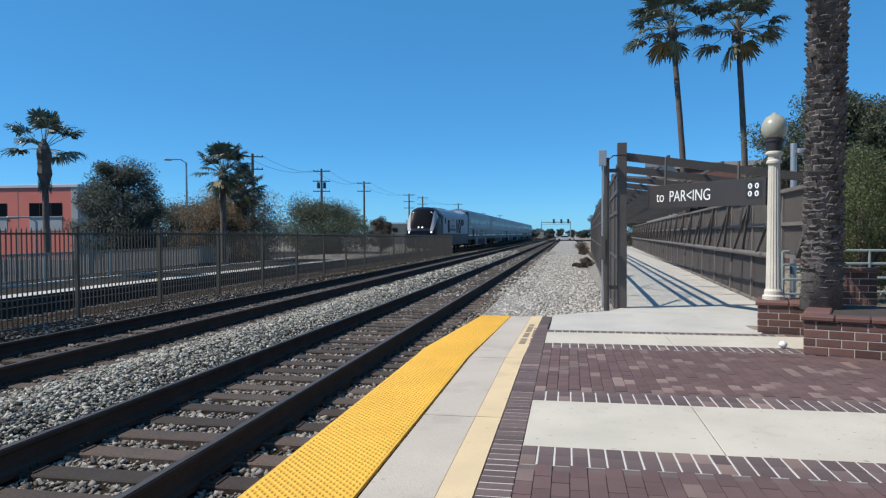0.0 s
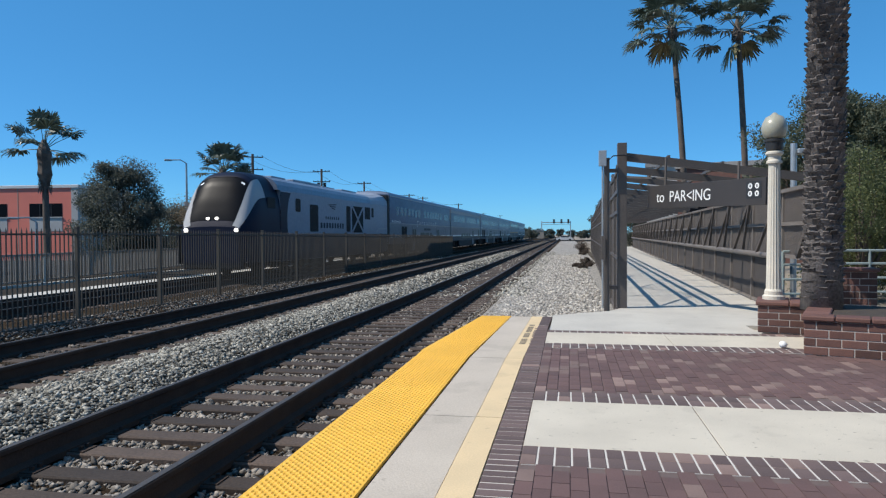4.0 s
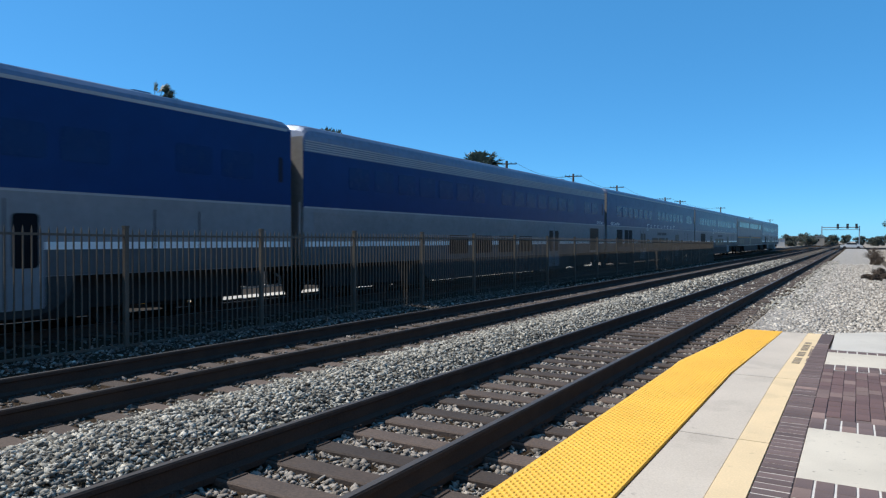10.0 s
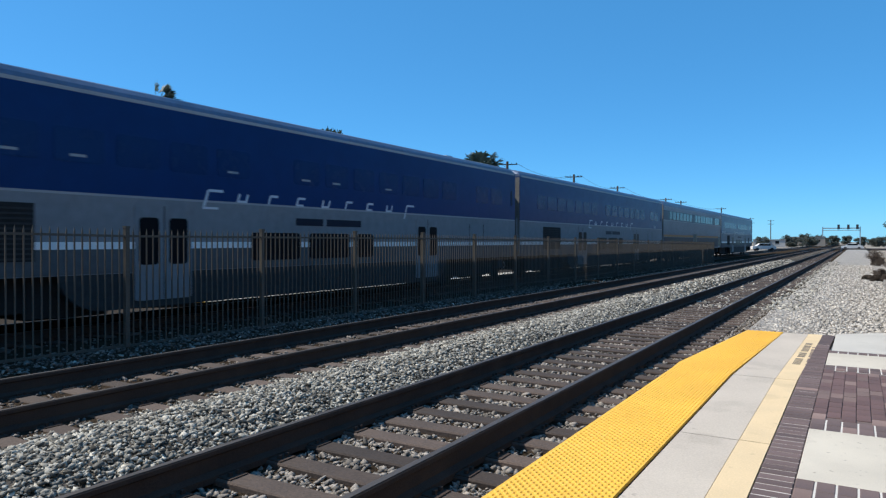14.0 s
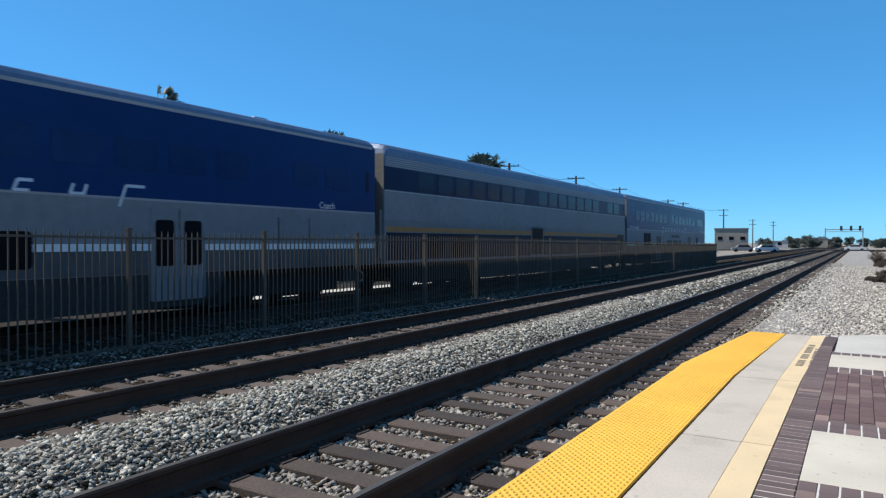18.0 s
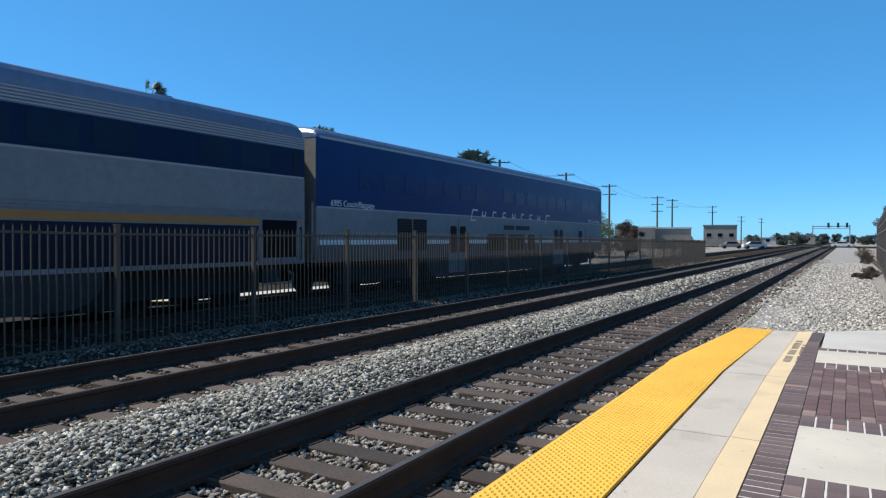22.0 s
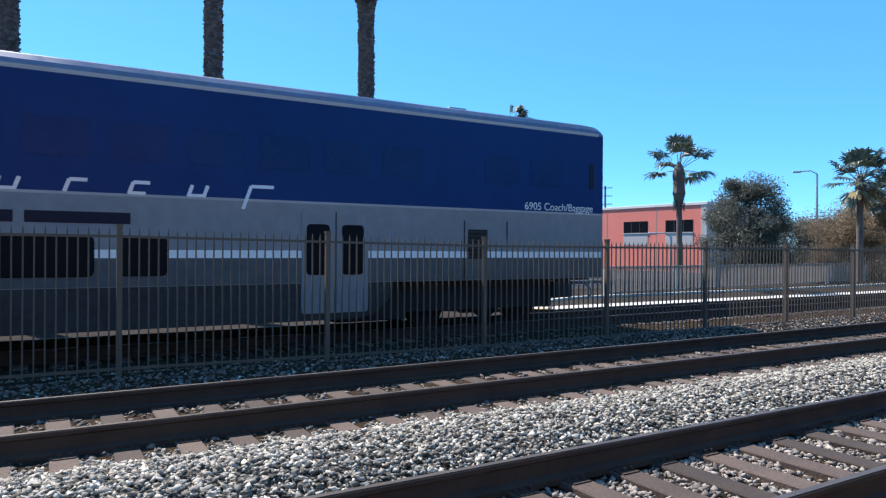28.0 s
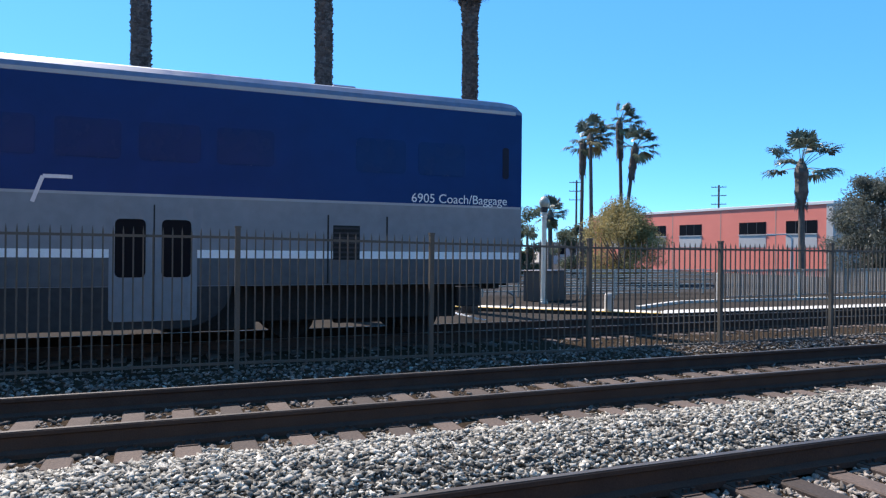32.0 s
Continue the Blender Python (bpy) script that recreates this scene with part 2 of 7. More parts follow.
M_FENCE = mat("bronze picket paint", (0.105, 0.092, 0.074), (0.08, 0.07, 0.057), 0.65, scale=2, fine=40, bump=0.1, spec=0.3)
M_GATE = mat("brown gate steel", (0.11, 0.094, 0.084), (0.08, 0.068, 0.061), 0.55, scale=2, fine=50, bump=0.1)
M_PANEL = mat("brown perforated panel", (0.175, 0.152, 0.137), (0.14, 0.122, 0.11), 0.65, scale=1.5, fine=300, bump=0.4)
M_SOLID = mat("dark brown solid panel", (0.062, 0.053, 0.05), (0.05, 0.043, 0.04), 0.7, scale=1.5, fine=200, bump=0.3)
M_HAND = mat("weathered brown-grey rail paint", (0.19, 0.165, 0.148), (0.145, 0.127, 0.114), 0.55, scale=2, fine=50, bump=0.1)
M_SIGN = mat("dark sign paint", (0.05, 0.043, 0.04), (0.04, 0.035, 0.033), 0.5, scale=2, fine=60, bump=0.03)
M_WHITE = mat("white lettering", (0.80, 0.80, 0.78), (0.70, 0.70, 0.69), 0.5, bump=0.0)
M_LAMP_POST = mat("cream cast post", (0.66, 0.61, 0.51), (0.54, 0.50, 0.43), 0.6, scale=3, fine=50, bump=0.15)
M_LAMP_DARK = mat("black cast collar", (0.03, 0.03, 0.032), None, 0.5, bump=0.1)
M_GLOBE = mat("frosted globe", (0.40, 0.39, 0.31), (0.33, 0.32, 0.26), 0.35, scale=5, bump=0.02, coat=0.3)
M_GALV = mat("galvanised pipe", (0.45, 0.47, 0.48), (0.36, 0.38, 0.39), 0.45, metal=0.6, scale=5, fine=40, bump=0.05)
M_GREENRAIL = mat("pale green rail paint", (0.26, 0.31, 0.30), (0.21, 0.25, 0.245), 0.5, scale=4, bump=0.05)
M_BARK = mat("date palm bark", (0.15, 0.132, 0.122), (0.075, 0.065, 0.06), 0.95, scale=5, fine=40, island=0.45, bump=0.6, bump_dist=0.02)
M_TRUNK = mat("fan palm trunk", (0.14, 0.11, 0.09), (0.08, 0.065, 0.055), 0.95, scale=3, fine=25, bump=0.6, bump_dist=0.02)
M_TWIG = mat("bark", (0.13, 0.10, 0.075), (0.08, 0.06, 0.05), 0.95, scale=4, fine=30, bump=0.5)
M_FROND = mat("palm frond", (0.105, 0.142, 0.112), (0.07, 0.096, 0.075), 0.42, scale=3, fine=20, island=0.3, bump=0.1, leaf=0.2)
M_FROND_DRY = mat("dry palm frond", (0.25, 0.22, 0.10), (0.16, 0.13, 0.07), 0.7, scale=3, fine=20, island=0.35, bump=0.1)
M_LEAF_DARK = mat("dark foliage", (0.115, 0.128, 0.104), (0.085, 0.096, 0.078), 0.6, scale=1, fine=8, island=0.2, bump=0.0, leaf=0.45)
M_LEAF = mat("olive foliage", (0.13, 0.145, 0.09), (0.09, 0.105, 0.065), 0.6, scale=1, fine=8, island=0.28, bump=0.0, leaf=0.4)
M_LEAF_BROWN = mat("dry brown foliage", (0.27, 0.208, 0.132), (0.205, 0.16, 0.105), 0.7, scale=1, fine=8, island=0.22, bump=0.0, leaf=0.4)
M_LEAF_GREEN = mat("green shrub foliage", (0.15, 0.165, 0.06), (0.10, 0.115, 0.045), 0.6, scale=1, fine=8, island=0.3, bump=0.0, leaf=0.4)
M_LEAF_YELLOW = mat("yellow-green foliage", (0.36, 0.29, 0.12), (0.26, 0.215, 0.09), 0.65, scale=1, fine=8, island=0.25, bump=0.0, leaf=0.45)
M_DARKBED = mat("oil-dark trackside dirt", (0.056, 0.041, 0.029), (0.032, 0.024, 0.017), 0.95, scale=5, fine=32, bump=0.9, bump_dist=0.04, spec=0.0)
M_STONE_DARK = mat("grimy trackside stone", (0.15, 0.128, 0.108), (0.075, 0.064, 0.055), 0.9, scale=8, fine=60, island=0.8, bump=0.3)
M_RED = mat("coral stucco", (0.80, 0.225, 0.16), (0.72, 0.195, 0.14), 0.85, scale=0.5, fine=30, bump=0.2)
M_STUCCO = mat("grey stucco", (0.48, 0.46, 0.43), (0.39, 0.375, 0.355), 0.9, scale=0.5, fine=30, bump=0.2)
M_TANWALL = mat("tan block wall", (0.38, 0.31, 0.24), (0.29, 0.24, 0.19), 0.9, scale=0.4, fine=15, bump=0.2)
M_WHITEWALL = mat("white painted wall", (0.72, 0.70, 0.66), (0.60, 0.58, 0.55), 0.8, scale=0.4, fine=15, bump=0.1)
M_ROOFING = mat("grey roofing", (0.30, 0.29, 0.28), (0.22, 0.215, 0.21), 0.8, scale=0.5, fine=10, bump=0.2)
M_GLASS_DARK = mat("dark window glass", (0.009, 0.010, 0.013), (0.007, 0.008, 0.010), 0.32, scale=2, bump=0.0, spec=0.04)
M_POLE = mat("creosoted pole", (0.10, 0.075, 0.06), (0.07, 0.055, 0.045), 0.9, scale=1, fine=20, bump=0.3)
M_ASPHALT = mat("asphalt", (0.055, 0.055, 0.057), (0.04, 0.04, 0.042), 0.9, scale=0.6, fine=60, bump=0.3, spec=0.0)
# rolling stock
M_COACHGLASS = mat("tinted coach glass", (0.0026, 0.029, 0.117), (0.002, 0.025, 0.10), 0.26, scale=0.5, fine=3, bump=0.01, spec=0.14)
M_BLUE = mat("deep blue coach paint", (0.003, 0.034, 0.138), (0.0024, 0.029, 0.117), 0.34, scale=0.35, fine=3, bump=0.015, spec=0.12)
M_BANDBLUE = mat("dark navy band paint", (0.0028, 0.014, 0.056), (0.0022, 0.012, 0.047), 0.36, scale=0.35, fine=3, bump=0.015, spec=0.12)
M_BANDGLASS = mat("navy-tinted glass", (0.002, 0.009, 0.036), (0.0016, 0.0075, 0.03), 0.2, scale=0.5, fine=3, bump=0.01, spec=0.16)
M_SILVER = mat("silver coach paint", (0.25, 0.255, 0.266), (0.208, 0.212, 0.222), 0.5, metal=0.0, scale=0.4, fine=5, bump=0.02, spec=0.08)
M_SILVER_LOW = mat("road-grimed silver paint", (0.125, 0.127, 0.13), (0.095, 0.097, 0.1), 0.6, scale=0.8, fine=6, bump=0.02, spec=0.08)
M_STEEL = mat("fluted stainless steel", (0.25, 0.254, 0.266), (0.205, 0.209, 0.218), 0.5, metal=0.1, scale=0.5, fine=6, bump=0.03, spec=0.12)
# roof grey is blued to hold the reflected sky in its colour
M_ROOFGREY = mat("coach roof paint", (0.15, 0.19, 0.27), (0.115, 0.145, 0.205), 0.45, metal=0.4, scale=0.4, fine=6, bump=0.05)
M_TRIM = mat("pale roof trim", (0.40, 0.40, 0.40), (0.33, 0.33, 0.33), 0.5, scale=1, bump=0.0, spec=0.2)
M_STRIPE = mat("white reflective stripe", (0.85, 0.85, 0.83), (0.74, 0.74, 0.73), 0.35, scale=2, bump=0.0)
M_ORANGE = mat("dull orange stripe", (0.50, 0.21, 0.05), (0.40, 0.17, 0.045), 0.6, scale=2, bump=0.0)
M_UNDER = mat("underframe grime", (0.032, 0.030, 0.029), (0.022, 0.021, 0.020), 0.85, scale=2, fine=20, bump=0.3, spec=0.2)
M_ENDWALL = mat("grey end wall paint", (0.22, 0.212, 0.20), (0.17, 0.164, 0.155), 0.6, scale=1, fine=8, bump=0.05, spec=0.2)
# besides dust, this grey carries the shade low down on the coaches
M_SKIRT = mat("dusty dark grey skirt", (0.052, 0.051, 0.051), (0.038, 0.037, 0.037), 0.7, scale=1, fine=8, bump=0.05, spec=0.15)
M_RUBBER = mat("black gangway rubber", (0.015, 0.015, 0.016), None, 0.9, bump=0.2)
M_CARGREY = mat("locomotive grey", (0.30, 0.322, 0.372), (0.255, 0.275, 0.318), 0.45, scale=0.4, fine=6, bump=0.02, spec=0.15)
M_LOCOROOF = mat("locomotive roof blue grey", (0.17, 0.205, 0.27), (0.12, 0.15, 0.20), 0.38, scale=0.5, fine=6, bump=0.05)
M_NAVY = mat("navy paint", (0.006, 0.009, 0.026), (0.005, 0.007, 0.021), 0.5, scale=1, bump=0.0, spec=0.2)
M_LETTER_SILVER = mat("silver lettering", (0.62, 0.64, 0.68), (0.55, 0.57, 0.6), 0.35, metal=0.3, bump=0.0)
M_HEADLIGHT = mat("lit headlamp", (0.9, 0.9, 0.85), None, 0.2, bump=0.0, emit=((1.0, 0.95, 0.85), 2.2))

# ---- mesh tools ----


def place(name, mesh, parent=None, m=None):
    ob = new(name, mesh)
    if parent:
        ob.parent = parent
    if m is not None:
        ob.matrix_local = m
    return ob


def finish(name, bm, material, smooth=False):
    me = bpy.data.meshes.new(name)
    bm.normal_update()
    bm.to_mesh(me)
    bm.free()
    me.materials.append(material)
    if smooth:
        me.shade_smooth()
    return me


def part(name, bm, material, parent=None, label="", smooth=False, m=None):
    """One bmesh as one mesh object under a thing or part."""
    ob = place(name, finish(name, bm, material, smooth), parent, m)
    if label:
        tagged(ob, label)
    return ob


def thing(name, label, category, group="", kind="", at=None):
    ob = new(name)
    ob.empty_display_size = 0.2
    if at is not None:
        ob.matrix_basis = at
    return tagged(ob, label, category, group, kind)


def box(bm, x0, x1, y0, y1, z0, z1, bevel=0.0):
    vs = [bm.verts.new(p) for p in ((x0, y0, z0), (x1, y0, z0), (x1, y1, z0), (x0, y1, z0), (x0, y0, z1), (x1, y0, z1), (x1, y1, z1), (x0, y1, z1))]
    fs = [bm.faces.new([vs[i] for i in f]) for f in ((3, 2, 1, 0), (4, 5, 6, 7), (0, 1, 5, 4), (1, 2, 6, 5), (2, 3, 7, 6), (3, 0, 4, 7))]
    if bevel:
        es = {e for f in fs for e in f.edges}
        bmesh.ops.bevel(bm, geom=list(es), offset=bevel, segments=1, affect="EDGES")
    return bm


def cuboid(*a, bevel=0.0):
    return box(bmesh.new(), *a, bevel=bevel)


def bar(bm, a, b, w, h):
    """A straight bar of section w x h from a to b."""
    a, b = Vector(a), Vector(b)
    d = (b - a).normalized()
    s = d.cross(Vector((0, 0, 1)))
    s = s.normalized() if s.length > 1e-4 else Vector((1, 0, 0))
    u = s.cross(d).normalized()
    vs = [bm.verts.new(p + s * i * w / 2 + u * j * h / 2) for p in (a, b) for i, j in ((-1, -1), (1, -1), (1, 1), (-1, 1))]
    for f in ((0, 1, 2, 3), (7, 6, 5, 4), (0, 4, 5, 1), (1, 5, 6, 2), (2, 6, 7, 3), (3, 7, 4, 0)):
        bm.faces.new([vs[i] for i in f])
    return bm


def tube(bm, pts, radii, n=10, caps=True):
    """A round tube through the points, of a radius at each."""
    pts = [Vector(p) for p in pts]
    rings = []
    for i, p in enumerate(pts):
        d = (pts[min(i + 1, len(pts) - 1)] - pts[max(i - 1, 0)]).normalized()
        ref = Vector((1, 0, 0)) if abs(d.x) < 0.9 else Vector((0, 1, 0))
        s = d.cross(ref).normalized()
        u = d.cross(s)
        r = radii[i] if isinstance(radii, (list, tuple)) else radii
        rings.append([bm.verts.new(p + (s * math.cos(2 * math.pi * k / n) + u * math.sin(2 * math.pi * k / n)) * r) for k in range(n)])
    for a, b in zip(rings, rings[1:]):
        for k in range(n):
            bm.faces.new((a[k], a[(k + 1) % n], b[(k + 1) % n], b[k]))
    if caps:
        bm.faces.new(rings[0][::-1])
        bm.faces.new(rings[-1])
    return bm


def lathe(bm, profile, n=16, at=(0, 0, 0), flute=0.0):
    """A turned form: rows of radius and height."""
    rings = []
    for r, z in profile:
        rings.append([bm.verts.new((at[0] + r * (1 - flute * (k % 2)) * math.cos(2 * math.pi * k / n), at[1] + r * (1 - flute * (k % 2)) * math.sin(2 * math.pi * k / n), at[2] + z)) for k in range(n)])
    for a, b in zip(rings, rings[1:]):
        for k in range(n):
            bm.faces.new((a[k], a[(k + 1) % n], b[(k + 1) % n], b[k]))
    bm.faces.new(rings[0][::-1])
    bm.faces.new(rings[-1])
    return bm


def raw(name, verts, faces, material, parent=None, m=None, smooth=False):
    me = bpy.data.meshes.new(name)
    me.from_pydata(verts, [], faces)
    me.update()
    me.materials.append(material)
    if smooth:
        me.shade_smooth()
    return place(name, me, parent, m)


def text_mesh(name, body, size, material, parent, m, align="LEFT"):
    cu = bpy.data.curves.new(name, "FONT")
    cu.body, cu.size, cu.extrude, cu.align_x = body, size, 0.002, align
    tmp = new(name + "_tmp", cu)
    me = bpy.data.meshes.new_from_object(tmp.evaluated_get(bpy.context.evaluated_depsgraph_get()))
    bpy.data.objects.remove(tmp)
    bpy.data.curves.remove(cu)
    me.materials.clear()
    me.materials.append(material)
    return place(name, me, parent, m)


def polar(az, dist, z=0.0):
    """A place az degrees to the left of the tracks' line, dist metres from the lens."""
    return Vector((-math.sin(radians(az)) * dist, math.cos(radians(az)) * dist, z))


SIDE = Matrix(((0, 0, 1, 0), (1, 0, 0, 0), (0, 1, 0, 0), (0, 0, 0, 1)))   # lettering on a wall that faces +x

# ---- ground ----
rng = np.random.default_rng(7)


def ground():
    bm = bmesh.new()
    # one sheet, with a shallow cutting for the tracks
    cut = [(-2500, -0.52), (-17.3, -0.52), (-16.9, -0.85), (2.2, -0.85), (2.6, -0.52), (2500, -0.52)]
    rows = [[bm.verts.new((x, y, z)) for x, z in cut] for y in (-2500, -300, 0, 300, 2500)]
    for a, b in zip(rows, rows[1:]):
        for k in range(len(cut) - 1):
            bm.faces.new((a[k], a[k + 1], b[k + 1], b[k]))
    tagged(part("ground", bm, M_DIRT), "dry brown earth reaching to the horizon", "ground", kind="structure")
    bm = bmesh.new()
    # ballast bed: a low mound over the three tracks, cut by straight edges
    prof = [(-17.0, -0.75), (-15.9, -0.61), (-15.4, -0.60), (-12.9, -0.60), (-12.0, -0.62), (-11.0, -0.50), (-10.2, -0.335), (-9.6, -0.305), (-9.2, -0.34), (-8.9, -0.445), (-6.3, -0.445),
            (-6.0, -0.36), (-5.5, -0.31), (-5.1, -0.36), (-4.8, -0.475), (-2.2, -0.475), (-1.9, -0.415), (-1.8, -0.45), (0.8, -0.50), (1.6, -0.52), (2.4, -0.60)]
    ys = [-40, -12, 0, 12, 30, 60, 120, 260, 420]
    grid = [[bm.verts.new((x, y, z)) for x, z in prof] for y in ys]
    for a, b in zip(grid, grid[1:]):
        for k in range(len(prof) - 1):
            bm.faces.new((a[k], a[k + 1], b[k + 1], b[k]))
    bg = cuboid(-1.9, 1.7, 11.0, 420, -0.6, -0.408)
    tagged(part("gravel_strip", bg, M_GRAVEL), "pale gravel strip between the track and the walkway", "gravel", kind="structure")
    dk = bmesh.new()
    row = [(-15.99, -0.59), (-15.6, -0.585), (-12.9, -0.585), (-12.0, -0.605), (-11.0, -0.485), (-10.2, -0.32), (-9.6, -0.29), (-9.2, -0.325), (-8.9, -0.43), (-6.3, -0.43)]
    cols = [[dk.verts.new((x, y, z)) for x, z in row] for y in (-40, 0, 40, 420)]
    for a, b in zip(cols, cols[1:]):
        for k in range(len(row) - 1):
            dk.faces.new((a[k], a[k + 1], b[k + 1], b[k]))
    tagged(part("trackside_dirt", dk, M_DARKBED), "dark oily dirt along the fence and the middle track", "dirt", kind="structure")
    dk = bmesh.new()
    cols = [[dk.verts.new((x, y, z)) for x, z in ((-4.85, -0.462), (-4.6, -0.462), (-2.3, -0.462), (-1.9, -0.412))] for y in (-40, 0, 40, 420)]
    for a, b in zip(cols, cols[1:]):
        for k in range(3):
            dk.faces.new((a[k], a[k + 1], b[k + 1], b[k]))
    tagged(part("track_dirt", dk, M_DARKBED), "dark brown bed under the near track", "dirt", kind="structure")
    tagged(part("ballast_bed", bm, M_BED), "grey crushed-stone bed under the tracks", "ballast", kind="structure")


def bed_z(x):
    return np.interp(x, [-15.4, -12.9, -12.0, -11.0, -10.2, -9.6, -9.2, -8.9, -6.3, -6.0, -5.5, -5.1, -4.8, -2.2, -1.95, -1.0, 0.8, 1.6],
                     [-0.59, -0.59, -0.61, -0.49, -0.325, -0.295, -0.33, -0.438, -0.438, -0.36, -0.31, -0.36, -0.46, -0.46, -0.44, -0.42, -0.40, -0.45])


def stones(name, label, x0, x1, y0, y1, count, size, power=1.0, skip=lambda x, y: np.zeros(len(x), bool), material=None):
    """Loose broken stones: eight-sided lumps, denser towards y0."""
    x = rng.uniform(x0, x1, count)
    y = y0 + (y1 - y0) * rng.uniform(0, 1, count) ** power
    keep = ~skip(x, y)
    x, y = x[keep], y[keep]
    n = len(x)
    base = np.array([(1, 0.25, 0), (-0.2, 1, 0.1), (-1, -0.2, 0), (0.3, -1, -0.1), (0.45, 0.4, 0.75), (-0.5, -0.3, 0.8), (0.1, 0.1, -0.8)])
    faces = np.array([(0, 1, 4), (1, 2, 5), (1, 5, 4), (2, 3, 5), (3, 0, 4), (3, 4, 5), (1, 0, 6), (2, 1, 6), (3, 2, 6), (0, 3, 6)])
    s = size * np.clip(rng.lognormal(0, 0.40, n), 0.45, 1.8)[:, None, None]
    v = base[None] * (1 + rng.uniform(-0.58, 0.58, (n, 7, 3))) * s * np.array([1.25, 0.95, 0.72])
    a, b = rng.uniform(0, 2 * np.pi, n), rng.uniform(-0.7, 0.7, n)
    ca, sa_, cb, sb = (f[:, None] for f in (np.cos(a), np.sin(a), np.cos(b), np.sin(b)))
    vx, vz = v[..., 0] * cb - v[..., 2] * sb, v[..., 0] * sb + v[..., 2] * cb
    vx, vy = vx * ca - v[..., 1] * sa_, vx * sa_ + v[..., 1] * ca
    out = np.stack([vx + x[:, None], vy + y[:, None], vz + (bed_z(x) + rng.uniform(-0.006, 0.02, n))[:, None]], -1).reshape(-1, 3)
    fs = (faces[None] + (np.arange(n) * 7)[:, None, None]).reshape(-1, 3)
    me = bpy.data.meshes.new(name)
    me.vertices.add(len(out))
    me.vertices.foreach_set("co", out.ravel())
    me.loops.add(fs.size)
    me.loops.foreach_set("vertex_index", fs.ravel())
    me.polygons.add(len(fs))
    me.polygons.foreach_set("loop_start", np.arange(0, fs.size, 3))
    me.update(calc_edges=True)
    me.materials.append(material or M_STONE)
    tagged(place(name, me), label, "ballast", kind="stuff")


TIE_GAP = 0.505


def tie_cover(centre, phase):
    def inside(x, y):
        on = np.abs(x - centre) < 1.30
        d = np.mod(y - phase + TIE_GAP / 2, TIE_GAP) - TIE_GAP / 2
        u = x - centre
        rail = ((u > -0.7525 - 0.09) & (u < -0.7525 + 0.10)) | ((u > 0.7525 - 0.09) & (u < 0.7525 + 0.10))
        return (on & (np.abs(d) < 0.125)) | rail
    return inside


RAIL_SECTION = [(-0.07, 0.0), (0.07, 0.0), (0.07, 0.012), (0.012, 0.035), (0.009, 0.125), (0.036, 0.14), (0.036, 0.168), (0.026, 0.176), (-0.026, 0.176), (-0.036, 0.168), (-0.036, 0.14), (-0.009, 0.125), (-0.012, 0.035), (-0.07, 0.012)]
RAIL_SECTION = [(x, z * 1.15 if z > 0 else -0.035) for x, z in RAIL_SECTION]


def extrude_y(bm, section, y0, y1):
    a = [bm.verts.new((x, y0, z)) for x, z in section]
    b = [bm.verts.new((x, y1, z)) for x, z in section]
    n = len(section)
    for k in range(n):
        bm.faces.new((a[k], b[k], b[(k + 1) % n], a[(k + 1) % n]))
    bm.faces.new(a)
    bm.faces.new(b[::-1])
    return bm


def track(name, centre, y0, near, far, phase, label, top=RAIL):
    t = thing(name, label, "railway track", "railway tracks", at=pose(centre, 0, top))
    for side in (-0.7525, 0.7525):
        bm = extrude_y(bmesh.new(), [(x + side, z - 0.2024) for x, z in RAIL_SECTION], y0, far)
        r = part("rail", bm, M_RAIL, t, "brown rusted steel rail")
        bm = cuboid(side - 0.026, side + 0.026, y0, far, -0.002, 0.0025)
        part("running_surface", bm, M_RAILTOP, r, "dull worn running surface")
    bm = cuboid(-1.30, 1.30, -0.115, 0.115, -0.38, -0.212)
    bmesh.ops.bevel(bm, geom=list(bm.edges), offset=0.012, segments=1, affect="EDGES")
    tie = finish("tie", bm, M_TIE)
    bmp = bmesh.new()
    box(bmp, -0.18, 0.18, -0.09, 0.09, -0.213, -0.2024)
    for k in (-0.12, 0.12):
        box(bmp, k - 0.014, k + 0.014, -0.05, -0.02, -0.206, -0.172)
        box(bmp, k - 0.014, k + 0.014, 0.03, 0.06, -0.206, -0.172)
    plate = finish("tie_plate", bmp, M_RAIL)
    k = math.ceil((y0 - phase) / TIE_GAP)
    far_bm = bmesh.new()
    while phase + k * TIE_GAP < far:
        y = phase + k * TIE_GAP
        m = pose(random.uniform(-0.04, 0.04), y + random.uniform(-0.02, 0.02), random.uniform(-0.006, 0.002), 0, 0, random.uniform(-0.8, 0.8))
        if y < near:
            o = place("tie", tie, t, m)
            if y < 22:
                for side in (-0.7525, 0.7525):
                    place("tie_plate", plate, o, pose(side, 0, 0))
        elif y < 150:
            box(far_bm, -1.3, 1.3, y - 0.11, y + 0.11, -0.38, -0.212)
        k += 1
    tagged(part("tie_run", far_bm, M_TIE, t), kind="stuff")
    return t


